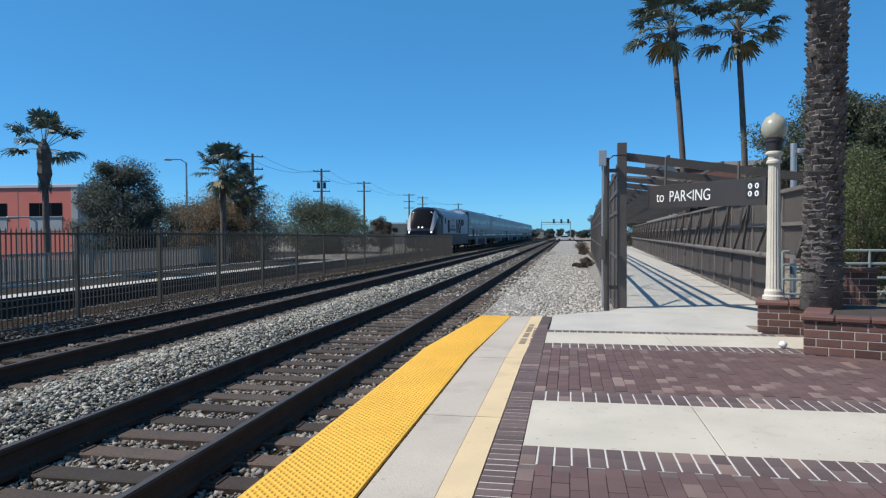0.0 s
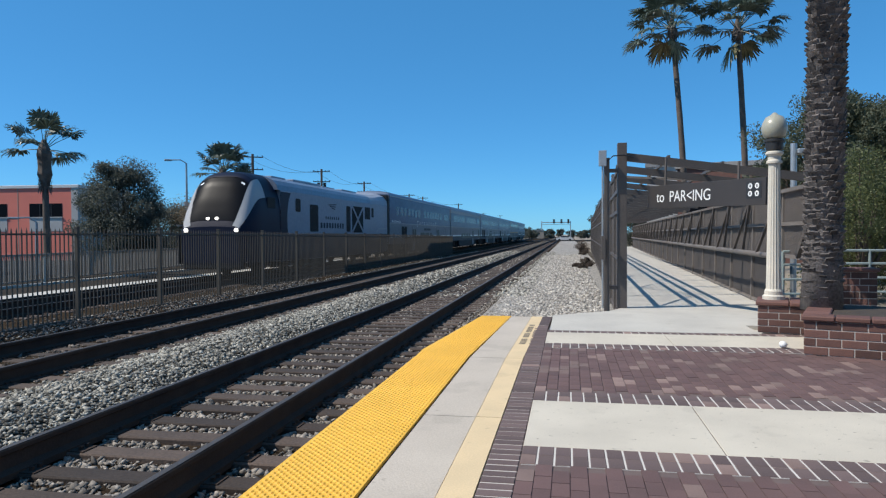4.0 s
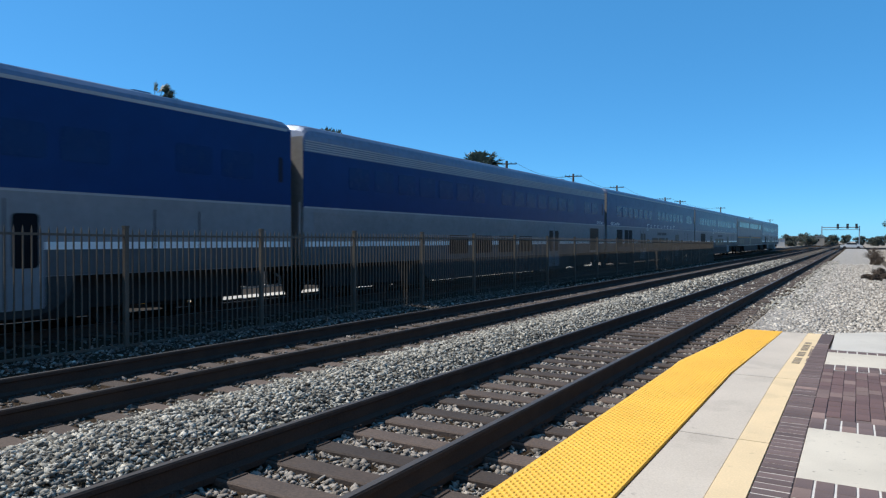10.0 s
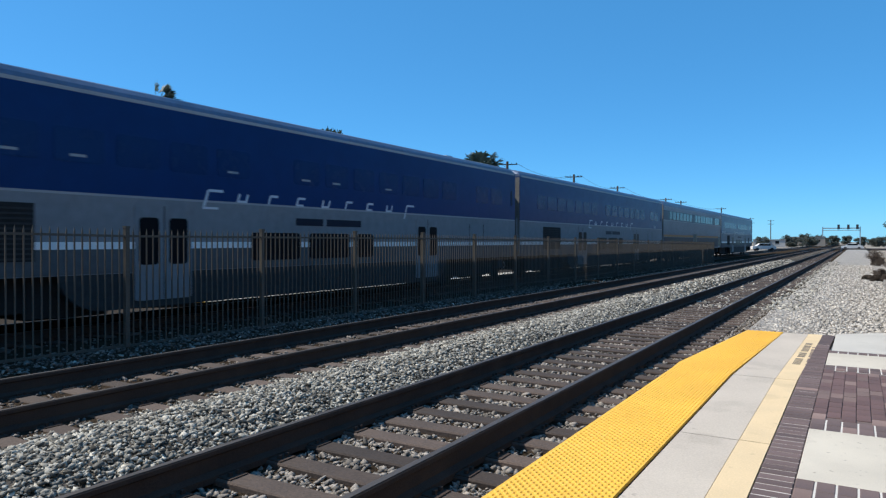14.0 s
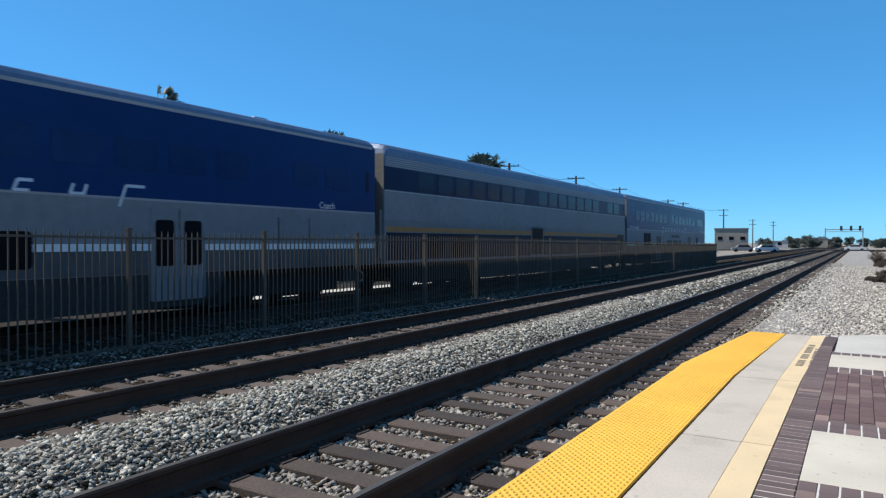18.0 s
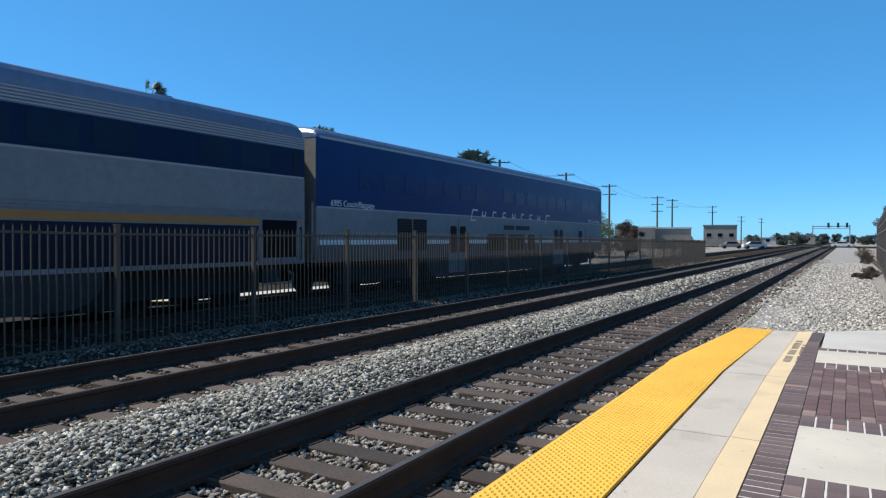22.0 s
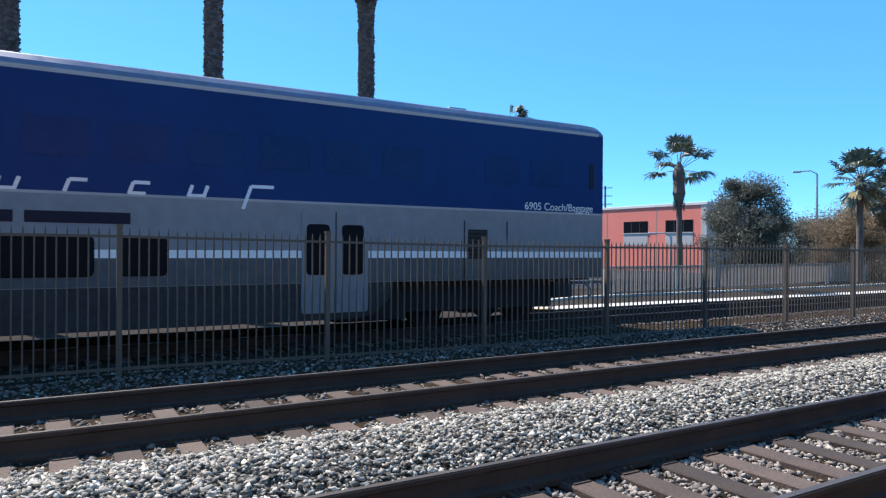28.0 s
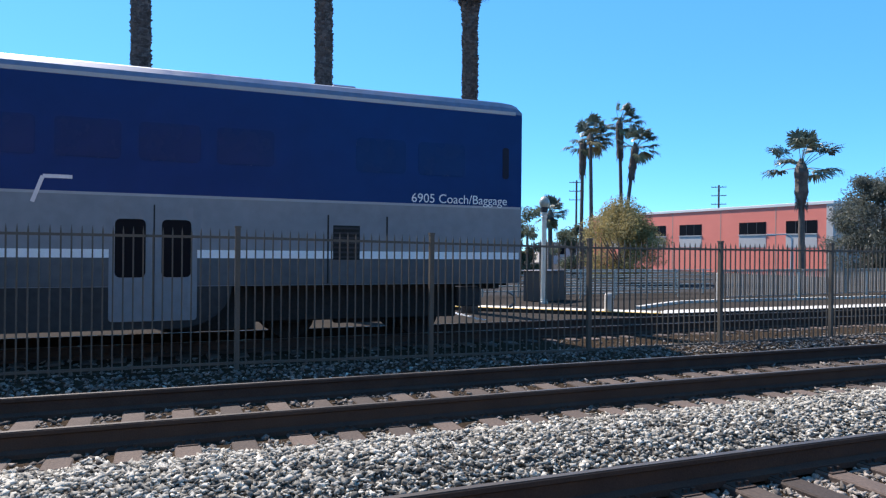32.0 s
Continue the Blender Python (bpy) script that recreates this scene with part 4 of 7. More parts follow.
def fan_palm(at, z0, height, r, crown_r, label, seed, lean=(0, 0), count=26, skirt=10, blow=(0.0, 0.0), sleeve=0.0):
    """A slender fan palm: a bent trunk and fan leaves on long stalks."""
    rr = random.Random(seed)
    t = thing("fan_palm", label, "palm tree", "fan palms", at=pose(at[0], at[1], z0))
    bm = bmesh.new()
    K = 14
    tube(bm, [(lean[0] * (k / K) ** 1.6, lean[1] * (k / K) ** 1.6, height * k / K) for k in range(K + 1)], [r * (1.3 if k == 0 else 1 - 0.25 * k / K) * (1 + 0.06 * (k % 2)) for k in range(K + 1)], 10)
    part("trunk", bm, M_TRUNK, t, "slender grey-brown trunk", smooth=True)
    head = Vector((lean[0], lean[1], height))
    bm = bmesh.new()
    rings = 9
    sl = sleeve or 0.5
    pts, rad = [], []
    for k in range(rings):
        z = height - sl * (1 - k / (rings - 1))
        f = (z / height) ** 1.6
        pts.append((lean[0] * f, lean[1] * f, z))
        rad.append(r * (0.95 + (0.95 if sleeve else 0.35) * min(1, k / 3)) * rr.uniform(0.9, 1.12))
    tube(bm, pts + [head + Vector((0, 0, 0.25 * crown_r))], rad + [r * 0.5], 9)
    sleeve_ob = part("boot", bm, M_TRUNK, t, "shaggy dead leaf bases under the crown", smooth=False)
    vs, fs = [], []
    for k in range(int(90 * sl)):
        q, a = rr.random(), rr.uniform(0, 2 * math.pi)
        z = height - sl * q
        f = (z / height) ** 1.6
        c = Vector((lean[0] * f, lean[1] * f, z))
        o = Vector((math.cos(a), math.sin(a), 0))
        w = Vector((-math.sin(a), math.cos(a), 0)) * r * 0.35
        i0 = len(vs)
        vs += [tuple(c + o * r * 1.5 - w), tuple(c + o * r * 1.5 + w), tuple(c + o * r * 2.0 + Vector((0, 0, -rr.uniform(0.15, 0.4))))]
        fs.append((i0, i0 + 1, i0 + 2))
    tagged(raw("dead_leaf_fringe", vs, fs, M_TRUNK, sleeve_ob), kind="stuff")
    green, dry, stalks = ([], []), ([], []), bmesh.new()
    for i in range(count + skirt):
        old = i >= count
        a = 2 * math.pi * i * 0.381966 + rr.uniform(-0.3, 0.3)
        e = rr.uniform(-1.2, -0.6) if old else 1.35 - 1.75 * (i / count) + rr.uniform(-0.25, 0.25)
        ln = crown_r * rr.uniform(0.55, 0.78) * (0.55 if old else 1)
        d = (Vector((math.cos(a) * math.cos(e), math.sin(a) * math.cos(e), math.sin(e))) + Vector((blow[0], blow[1], 0))).normalized()
        hub = head + d * ln
        tube(stalks, [head, head + d * ln * 0.5 + Vector((0, 0, 0.04)), hub], [r * 0.16, r * 0.12, r * 0.08], 4, caps=False)
        s = d.cross(Vector((0, 0, 1)))
        s = s.normalized() if s.length > 0.05 else Vector((1, 0, 0))
        u = s.cross(d)
        fan = crown_r * rr.uniform(0.46, 0.58)
        vs, fs = dry if old or rr.random() < 0.04 else green
        m = 33
        for k in range(m):
            b = (k / (m - 1) - 0.5) * 3.5 + rr.uniform(-0.05, 0.05)
            dirn = (d * math.cos(b) + s * math.sin(b) + u * rr.uniform(-0.12, 0.12) + Vector((blow[0], blow[1], 0)) * 0.6).normalized()
            L = fan * (0.72 + 0.28 * math.cos(b)) * rr.uniform(0.8, 1.12)
            side = dirn.cross(u).normalized() * fan * 0.05
            mid = hub + dirn * L * 0.5 + u * 0.02
            bend = mid + dirn * L * 0.28 + Vector((0, 0, -L * 0.14))
            tip = mid + dirn * L * 0.38 + Vector((0, 0, -L * rr.uniform(0.05, 0.38)))
            i0 = len(vs)
            vs += [tuple(hub), tuple(mid + side), tuple(mid - side), tuple(bend + side * 0.7), tuple(bend - side * 0.7), tuple(tip)]
            fs += [(i0, i0 + 1, i0 + 2), (i0 + 1, i0 + 3, i0 + 4, i0 + 2), (i0 + 3, i0 + 5, i0 + 4)]
    tagged(part("leaf_stalk", stalks, M_FROND, t), kind="stuff")
    tagged(raw("fan_foliage", *green, M_FROND, t), "dark green fan leaves", kind="stuff")
    if dry[0]:
        tagged(raw("dry_foliage", *dry, M_FROND_DRY, t), "yellowed hanging fan leaves", kind="stuff")
    return t


def leafy_tree(at, z0, height, spread, label, material, seed, clumps=40, leaves=70, trunk=0.18, low=0.35, leaf=0.16, name="tree", cat="tree", squash=0.8, clump=1.22):
    """A tapered trunk with limbs and a crown of many small leaves in uneven clumps."""
    rr, g = random.Random(seed), np.random.default_rng(seed)
    t = thing(name, label, cat, "", at=pose(at[0], at[1], z0))
    leaves, leaf = int(leaves * 5.0), leaf * 0.40
    bm = bmesh.new()
    fork = height * low
    tube(bm, [(0, 0, 0), (0.05, 0.02, fork * 0.5), (0, 0.05, fork), (0.02, 0, height * 0.7)], [trunk * 1.3, trunk, trunk * 0.85, trunk * 0.2], 8)
    cs = []
    for i in range(clumps):
        a, q = rr.uniform(0, 2 * math.pi), rr.random() ** 0.5
        zz = rr.uniform(0, 1)
        rad = spread * q * math.sin(math.pi * (0.16 + 0.74 * zz)) ** 0.7 * rr.uniform(0.75, 1.12)
        c = Vector((rad * math.cos(a), rad * math.sin(a), fork * 0.75 + (height - fork * 0.75) * (zz * 0.93) * rr.uniform(0.88, 1.04)))
        cs.append((c, spread * rr.uniform(0.16, 0.32) * clump))
        if i % 3 == 0:
            tube(bm, [(0, 0.03, fork * rr.uniform(0.6, 1.2)), c * 0.6 + Vector((0, 0, fork * 0.25)), c], [trunk * 0.4, trunk * 0.2, trunk * 0.06], 5, caps=False)
    part("trunk", bm, M_TWIG, t, smooth=True)
    vs, fs = [], []
    for c, cr in cs:
        p = g.normal(0, 1, (leaves, 3))
        p /= np.linalg.norm(p, axis=1)[:, None]
        p *= (cr * g.uniform(0.2, 1.0, leaves) ** 0.8)[:, None]
        p[:, 2] *= squash
        u = g.normal(0, 1, (leaves, 3))
        w = g.normal(0, 1, (leaves, 3))
        u *= (leaf * g.uniform(0.6, 1.3, leaves) / np.linalg.norm(u, axis=1))[:, None]
        w *= (leaf * 0.55 * g.uniform(0.6, 1.3, leaves) / np.linalg.norm(w, axis=1))[:, None]
        ctr = p + np.array(c)
        q = np.stack([ctr - u, ctr + w, ctr + u, ctr - w], 1).reshape(-1, 3)
        i0 = len(vs)
        vs += q.tolist()
        fs += [(i0 + 4 * k, i0 + 4 * k + 1, i0 + 4 * k + 2, i0 + 4 * k + 3) for k in range(leaves)]
    tagged(raw("crown", vs, fs, material, t), kind="stuff")
    return t


date_palm_trunk((3.23, 9.62), 0.40, 8.6, 0.215, "tall date palm with a rough trunk in the brick planter", seed=3, lean=(0.12, 0.0))

# ---- picket fence between the tracks ----


def fence_z(y):
    return -0.44 - 0.27 * min(max((y - 16) / 42, 0), 1) + 0.1 * min(max((7 - y) / 7, 0), 1)


POST_GAP, POST0, FENCE_H = 2.885, 0.93, 2.0


def picket_fence():
    t = thing("picket_fence", "bronze-brown steel picket fence between the tracks", "fence")
    post = bmesh.new()
    box(post, -0.035, 0.035, -0.035, 0.035, 0, FENCE_H + 0.02)
    box(post, -0.042, 0.042, -0.042, 0.042, FENCE_H + 0.02, FENCE_H + 0.05)
    post = finish("post", post, M_FENCE)
    pk = bmesh.new()
    box(pk, -0.0095, 0.0095, -0.0095, 0.0095, 0.08, FENCE_H - 0.06)
    v = [pk.verts.new(p) for p in ((-0.0095, -0.0095, FENCE_H - 0.06), (0.0095, -0.0095, FENCE_H - 0.06), (0.0095, 0.0095, FENCE_H - 0.06), (-0.0095, 0.0095, FENCE_H - 0.06), (0, 0, FENCE_H + 0.02))]
    for k in range(4):
        pk.faces.new((v[k], v[(k + 1) % 4], v[4]))
    pk = finish("picket", pk, M_FENCE)
    rest, made = bmesh.new(), 0
    n0, n1 = -5, 20
    for k in range(n0, n1):
        y0, y1 = POST0 + POST_GAP * k, POST0 + POST_GAP * (k + 1)
        z0, z1 = fence_z(y0), fence_z(y1)
        place("post", post, t, pose(FENCE_X, y0, z0))
        for h in (0.15, FENCE_H - 0.11):
            part("rail", bar(bmesh.new(), (FENCE_X, y0, z0 + h), (FENCE_X, y1, z1 + h), 0.034, 0.036), M_FENCE, t)
        for i in range(1, 24):
            f = i / 24
            y, z = y0 + POST_GAP * f, z0 + (z1 - z0) * f
            if -4 <= k < 9:
                place("picket", pk, t, pose(FENCE_X, y, z))
            else:
                box(rest, FENCE_X - 0.0095, FENCE_X + 0.0095, y - 0.0095, y + 0.0095, z + 0.08, z + FENCE_H)
    place("post", post, t, pose(FENCE_X, POST0 + POST_GAP * n1, fence_z(99)))
    tagged(part("picket_run", rest, M_FENCE, t), kind="stuff")


picket_fence()

# ---- fenced walkway to the parking ----
L_DIR, R_DIR = radians(-1.3), radians(-2.7)
GATE_L, GATE_R = Vector((0.99, 13.33, 0)), Vector((3.75, 14.2, 0))


def left_at(s, z=0.0):
    return Vector((GATE_L.x - math.sin(L_DIR) * s, GATE_L.y + math.cos(L_DIR) * s, z))


def right_at(s, z=0.0):
    return Vector((GATE_R.x - math.sin(R_DIR) * s, GATE_R.y + math.cos(R_DIR) * s, z))


def wires(p, q, z0, z1, gap, w):
    bm = bmesh.new()
    n = int((q - p).length / gap)
    for k in range(1, n):
        c = p.lerp(q, k / n)
        box(bm, c.x - w / 2, c.x + w / 2, c.y - w / 2, c.y + w / 2, z0, z1)
    return bm


def walkway():
    n = 62
    a, b, c, d = left_at(0.02), right_at(-0.86), right_at(n), left_at(n)
    t = tagged(poly_slab("walkway", [(1.02, 13.345), (4.28, 13.605), (c.x + 0.1, c.y), (d.x, d.y)], -0.5, -0.006, M_CONC, None, ""), "long concrete walkway striped by shadows", "walkway", kind="structure")
    # left: tall mesh-backed fence
    f = thing("walkway_fence", "tall brown mesh fence along the walkway, beside the tracks", "fence", "walkway fences")
    H = 2.72
    for k in range(0, 26):
        s = 0.12 + k * 2.4
        p = left_at(s)
        part("post", cuboid(p.x - 0.04, p.x + 0.04, p.y - 0.04, p.y + 0.04, -0.42, H), M_GATE, f)
        if k < 25:
            q = left_at(s + 2.4)
            tagged(part("wire_panel", wires(p, q, -0.35, H - 0.05, 0.055, 0.007), M_PANEL, f, "upright wires of the panel"), kind="stuff")
            for z in (-0.3, 0.9, 1.85, 2.28, H - 0.03):
                part("rail", bar(bmesh.new(), (p.x, p.y + 0.04, z), (q.x, q.y - 0.04, z), 0.07, 0.07), M_GATE, f)
        if k < 25 and k % 2 == 0:
            part("brace", bar(bmesh.new(), (p.x + 0.05, p.y + 0.1, 0.92), (q.x + 0.05, q.y - 0.1, 2.26), 0.04, 0.05), M_GATE, f)
        elif k < 25:
            part("brace", bar(bmesh.new(), (p.x + 0.05, p.y + 0.1, 2.26), (q.x + 0.05, q.y - 0.1, 0.92), 0.04, 0.05), M_GATE, f)
    # right: low solid panels, handrail, mesh above, leaning braces
    g = thing("walkway_fence", "brown panel fence with a handrail along the walkway", "fence", "walkway fences")
    for k in range(-1, 26):
        s = 1.16 + (k - 1) * 2.41
        p, q = right_at(s), right_at(s + 2.41)
        if k < 0:
            # the bay before the gate has mesh and rails only
            o = Vector((0.05, 0, 0))
            tagged(part("wire_panel", wires(p + o, q + o, 1.02, 2.1, 0.045, 0.011), M_PANEL, g, "upright wires of the panel"), kind="stuff")
            for z in (2.12, 1.55, 1.0):
                part("rail", bar(bmesh.new(), (p.x, p.y, z), (q.x, q.y, z), 0.06, 0.06), M_HAND, g)
            part("brace", bar(bmesh.new(), (p.x - 0.02, p.y + 1.1, 1.02), (p.x - 0.02, p.y + 0.1, 2.10), 0.06, 0.08), M_GATE, g)
            part("post", bar(bmesh.new(), (p.x, p.y, -0.05), (p.x + 0.05, p.y, 2.12), 0.07, 0.07), M_HAND, g)
            continue
        part("post", bar(bmesh.new(), (p.x, p.y, -0.05), (p.x + 0.05, p.y, 2.12), 0.07, 0.07), M_HAND, g)
        if k < 25:
            part("solid_panel", bar(bmesh.new(), (p.x + 0.03, p.y + 0.04, 0.50), (q.x + 0.03, q.y - 0.04, 0.50), 0.012, 0.9), M_SOLID, g, "dark brown solid lower panel")
            o = Vector((0.05, 0, 0))
            tagged(part("wire_panel", wires(p + o, q + o, 1.02, 2.1, 0.045, 0.011), M_PANEL, g, "upright wires of the panel"), kind="stuff")
            for o in (0.75, 1.55):
                part("brace", bar(bmesh.new(), (p.x - 0.02, p.y + o, 1.02), (p.x - 0.02, p.y + 0.08, 2.10), 0.05, 0.06), M_GATE, g)
            for z, w in ((0.04, 0.05), (2.12, 0.06), (1.55, 0.06)):
                part("rail", bar(bmesh.new(), (p.x, p.y, z), (q.x, q.y, z), w, w), M_HAND, g)
            part("handrail", tube(bmesh.new(), [(p.x - 0.07, p.y, 0.98), (q.x - 0.07, q.y, 0.98)], 0.055, 10), M_HAND, g, "thick grey-brown handrail")
    # rafters, sloping down to the right fence
    r = thing("walkway_canopy", "open sloping rafters over the walkway", "canopy")
    for k in range(0, 24):
        s = 0.1 + k * 2.4
        a, b = left_at(s, H + 0.14), right_at(s - 0.6, 2.50) + Vector((0.55, 0, -0.07))
        part("rafter", bar(bmesh.new(), a, b, 0.09, 0.15), M_GATE, r)
    for f1 in (0.32, 0.68):
        a0, a1 = left_at(0.1, H + 0.24), left_at(55, H + 0.24)
        b0, b1 = right_at(-0.5, 2.60), right_at(54.6, 2.60)
        part("purlin", bar(bmesh.new(), a0.lerp(b0, f1), a1.lerp(b1, f1), 0.05, 0.06), M_GATE, r)
    for k in range(1, 22, 4):
        a, b = left_at(0.1 + (k + 1) * 2.4, H + 0.16), right_at(-0.5 + k * 2.4, 2.52)
        part("cross_brace", bar(bmesh.new(), a, b, 0.06, 0.05), M_GATE, r)
    # gate post with its box
    gp = thing("gate_post", "heavy brown steel gate post with a grey box", "post")
    part("column", cuboid(0.91, 1.08, 13.25, 13.42, 0.0, 3.1, bevel=0.006), M_GATE, gp)
    part("jamb", cuboid(0.66, 0.76, 13.20, 13.30, -0.06, 2.82, bevel=0.004), M_GATE, gp)
    part("tie_bar", cuboid(0.76, 0.91, 13.28, 13.33, 2.55, 2.62), M_GATE, gp)
    part("tie_bar", cuboid(0.76, 0.91, 13.28, 13.33, 0.35, 0.42), M_GATE, gp)
    part("junction_box", cuboid(0.56, 0.70, 13.10, 13.20, 2.66, 2.95, bevel=0.006), M_GALV, gp, "grey junction box")
    part("latch_box", cuboid(0.60, 0.68, 13.08, 13.18, 0.92, 1.36, bevel=0.006), M_GATE, gp)
    part("conduit", tube(bmesh.new(), [(0.63, 13.15, 2.66), (0.63, 13.15, 0.0)], 0.018, 8), M_GALV, gp)
    part("cable", tube(bmesh.new(), [(0.68, 13.14, 2.72), (0.82, 13.1, 2.84), (1.02, 13.18, 2.86), (1.2, 13.25, 2.82)], 0.012, 6), M_LAMP_DARK, gp)
    return t


walkway()


def parking_sign():
    a, b = Vector((1.47, 13.38, 2.075)), Vector((2.79, 10.72, 1.955))
    d = (b - a).normalized()
    length = (b - a).length
    up = Vector((0, 0, 1))
    nrm = d.cross(up).normalized()
    m = Matrix.Translation(a) @ Matrix(((d.x, up.x, nrm.x, 0), (d.y, up.y, nrm.y, 0), (d.z, up.z, nrm.z, 0), (0, 0, 0, 1)))
    t = thing("hanging_sign", "dark sign with white lettering pointing to the parking", "sign", at=m)
    part("board", cuboid(0, length, -0.205, 0.205, -0.05, 0.0, bevel=0.004), M_SIGN, t)
    text_mesh("lettering", "to", 0.27, M_WHITE, t, pose(0.28, -0.095, 0.003))
    text_mesh("lettering", "PAR<ING", 0.27, M_WHITE, t, pose(0.66, -0.095, 0.003))
    part("icon_field", cuboid(length - 0.40, length - 0.08, -0.10, 0.155, 0.0, 0.004), M_LAMP_DARK, t)
    for i in (0, 1):
        for j in (0, 1):
            x, z = length - 0.31 + i * 0.14, -0.03 + j * 0.115
            ic = part("round_icon", lathe(bmesh.new(), [(0.043, 0.004), (0.043, 0.008)], 20, at=(x, z, 0)), M_WHITE, t)
            part("pictogram", cuboid(x - 0.012, x + 0.012, z - 0.02, z + 0.02, 0.008, 0.010), M_LAMP_DARK, ic)
    for x in (0.5, length - 0.6):
        part("hanger", cuboid(x - 0.02, x + 0.02, 0.205, 0.205 + (0.50 if x < 1 else 0.28), -0.035, -0.015), M_GATE, t)


parking_sign()

# ---- train ----
Side = namedtuple("Side", "y0 y1 z0 z1")
CAR, CAR_LEN = 25.90, 25.42
HALF = 1.55


def loft(bm, sections):
    """Skin through sections that hold alike numbers of points; open strips."""
    rows = [[bm.verts.new(p) for p in s] for s in sections]
    for a, b in zip(rows, rows[1:]):
        for k in range(len(a) - 1):
            bm.faces.new((a[k], a[k + 1], b[k + 1], b[k]))
    return rows


def shell(bm, ys, halfx, z0s, z1):
    """Both side walls of a coach from y to y, with a foot height at each."""
    for sg in (1, -1):
        rows = [[bm.verts.new((sg * halfx, y, z)) for z in (f, z1)] for y, f in zip(ys, z0s)]
        for a, b in zip(rows, rows[1:]):
            f = (a[0], b[0], b[1], a[1])
            bm.faces.new(f if sg > 0 else f[::-1])


def plate(bm, y0, y1, z0, z1, out=0.004, x=HALF, round_=0.0, n=3):
    """A flat plate on the near side of the body."""
    pts = []
    for cy, cz, a0 in ((y1 - round_, z1 - round_, 0), (y0 + round_, z1 - round_, 90), (y0 + round_, z0 + round_, 180), (y1 - round_, z0 + round_, 270)):
        if round_:
            pts += [(cy + round_ * math.cos(radians(a0 + 90 * k / n)), cz + round_ * math.sin(radians(a0 + 90 * k / n))) for k in range(n + 1)]
        else:
            pts.append((cy, cz))
    f = [bm.verts.new((x + out, y, z)) for y, z in pts]
    b = [bm.verts.new((x - 0.02, y, z)) for y, z in pts]
    bm.faces.new(f)
    for k in range(len(f)):
        j = (k + 1) % len(f)
        bm.faces.new((f[k], b[k], b[j], f[j]))
    return bm


def both_sides(bodies, length):
    """What is fixed to the near side is fixed to the far side too, turned about the middle."""
    turn = Matrix.Translation((0, length / 2, 0)) @ pose(0, 0, 0, 0, 0, 180) @ Matrix.Translation((0, -length / 2, 0))
    for body in bodies:
        for o in list(body.children):
            if o.name.startswith(("roof_", "exhaust", "rear_fairing")):
                continue
            c = place(o.name.split(".")[0], o.data, body, turn @ o.matrix_local)
            if "label" in o:
                tagged(c, o["label"])
            for q in o.children:
                place(q.name.split(".")[0], q.data, c, q.matrix_local)


def lift_body(t):
    for o in t.children:
        if not o.name.startswith(("bogie", "side_frame")):
            o.matrix_local = Matrix.Translation((0, 0, LIFT)) @ o.matrix_local


WHEEL_R = 0.457
wheel_bm = bmesh.new()
for sg in (-1, 1):
    tube(wheel_bm, [(sg * 0.68, 0, 0), (sg * 0.70, 0, 0), (sg * 0.702, 0, 0), (sg * 0.80, 0, 0)], [WHEEL_R + 0.028, WHEEL_R + 0.028, WHEEL_R, WHEEL_R - 0.004], 24)
    tube(wheel_bm, [(sg * 0.80, 0, 0), (sg * 0.92, 0, 0)], [0.16, 0.13], 12)
    for k in range(3):
        box(wheel_bm, sg * 0.802 - 0.006, sg * 0.802 + 0.006, -0.03 + 0.22 * math.cos(k * 2.094), 0.03 + 0.22 * math.cos(k * 2.094), -0.03 + 0.22 * math.sin(k * 2.094), 0.03 + 0.22 * math.sin(k * 2.094))
tube(wheel_bm, [(-0.8, 0, 0), (0.8, 0, 0)], 0.08, 10)
WHEELS = finish("wheelset", wheel_bm, M_UNDER)
wheelsets = []


def bogie(t, y, base=2.6):
    b = bmesh.new()
    for sg in (-1, 1):
        box(b, sg * 0.98 - 0.07, sg * 0.98 + 0.07, -base / 2 - 0.45, base / 2 + 0.45, 0.50, 0.66, bevel=0.02)
        box(b, sg * 0.98 - 0.10, sg * 0.98 + 0.10, -0.5, 0.5, 0.30, 0.52, bevel=0.02)
        for s2 in (-1, 1):
            box(b, sg * 0.98 - 0.11, sg * 0.98 + 0.11, s2 * base / 2 - 0.17, s2 * base / 2 + 0.17, 0.33, 0.62, bevel=0.02)
            tube(b, [(sg * 0.98, s2 * 0.3, 0.62), (sg * 0.98, s2 * 0.3, 0.92)], 0.11, 10)
    box(b, -0.9, 0.9, -0.2, 0.2, 0.5, 0.8)
    fr = part("bogie", b, M_UNDER, t, "dark grimy bogie frame", m=pose(0, y, 0))
    for s2 in (-1, 1):
        w = place("wheelset", WHEELS, fr, pose(0, s2 * base / 2, WHEEL_R))
        wheelsets.append((w, s2 * base / 2))


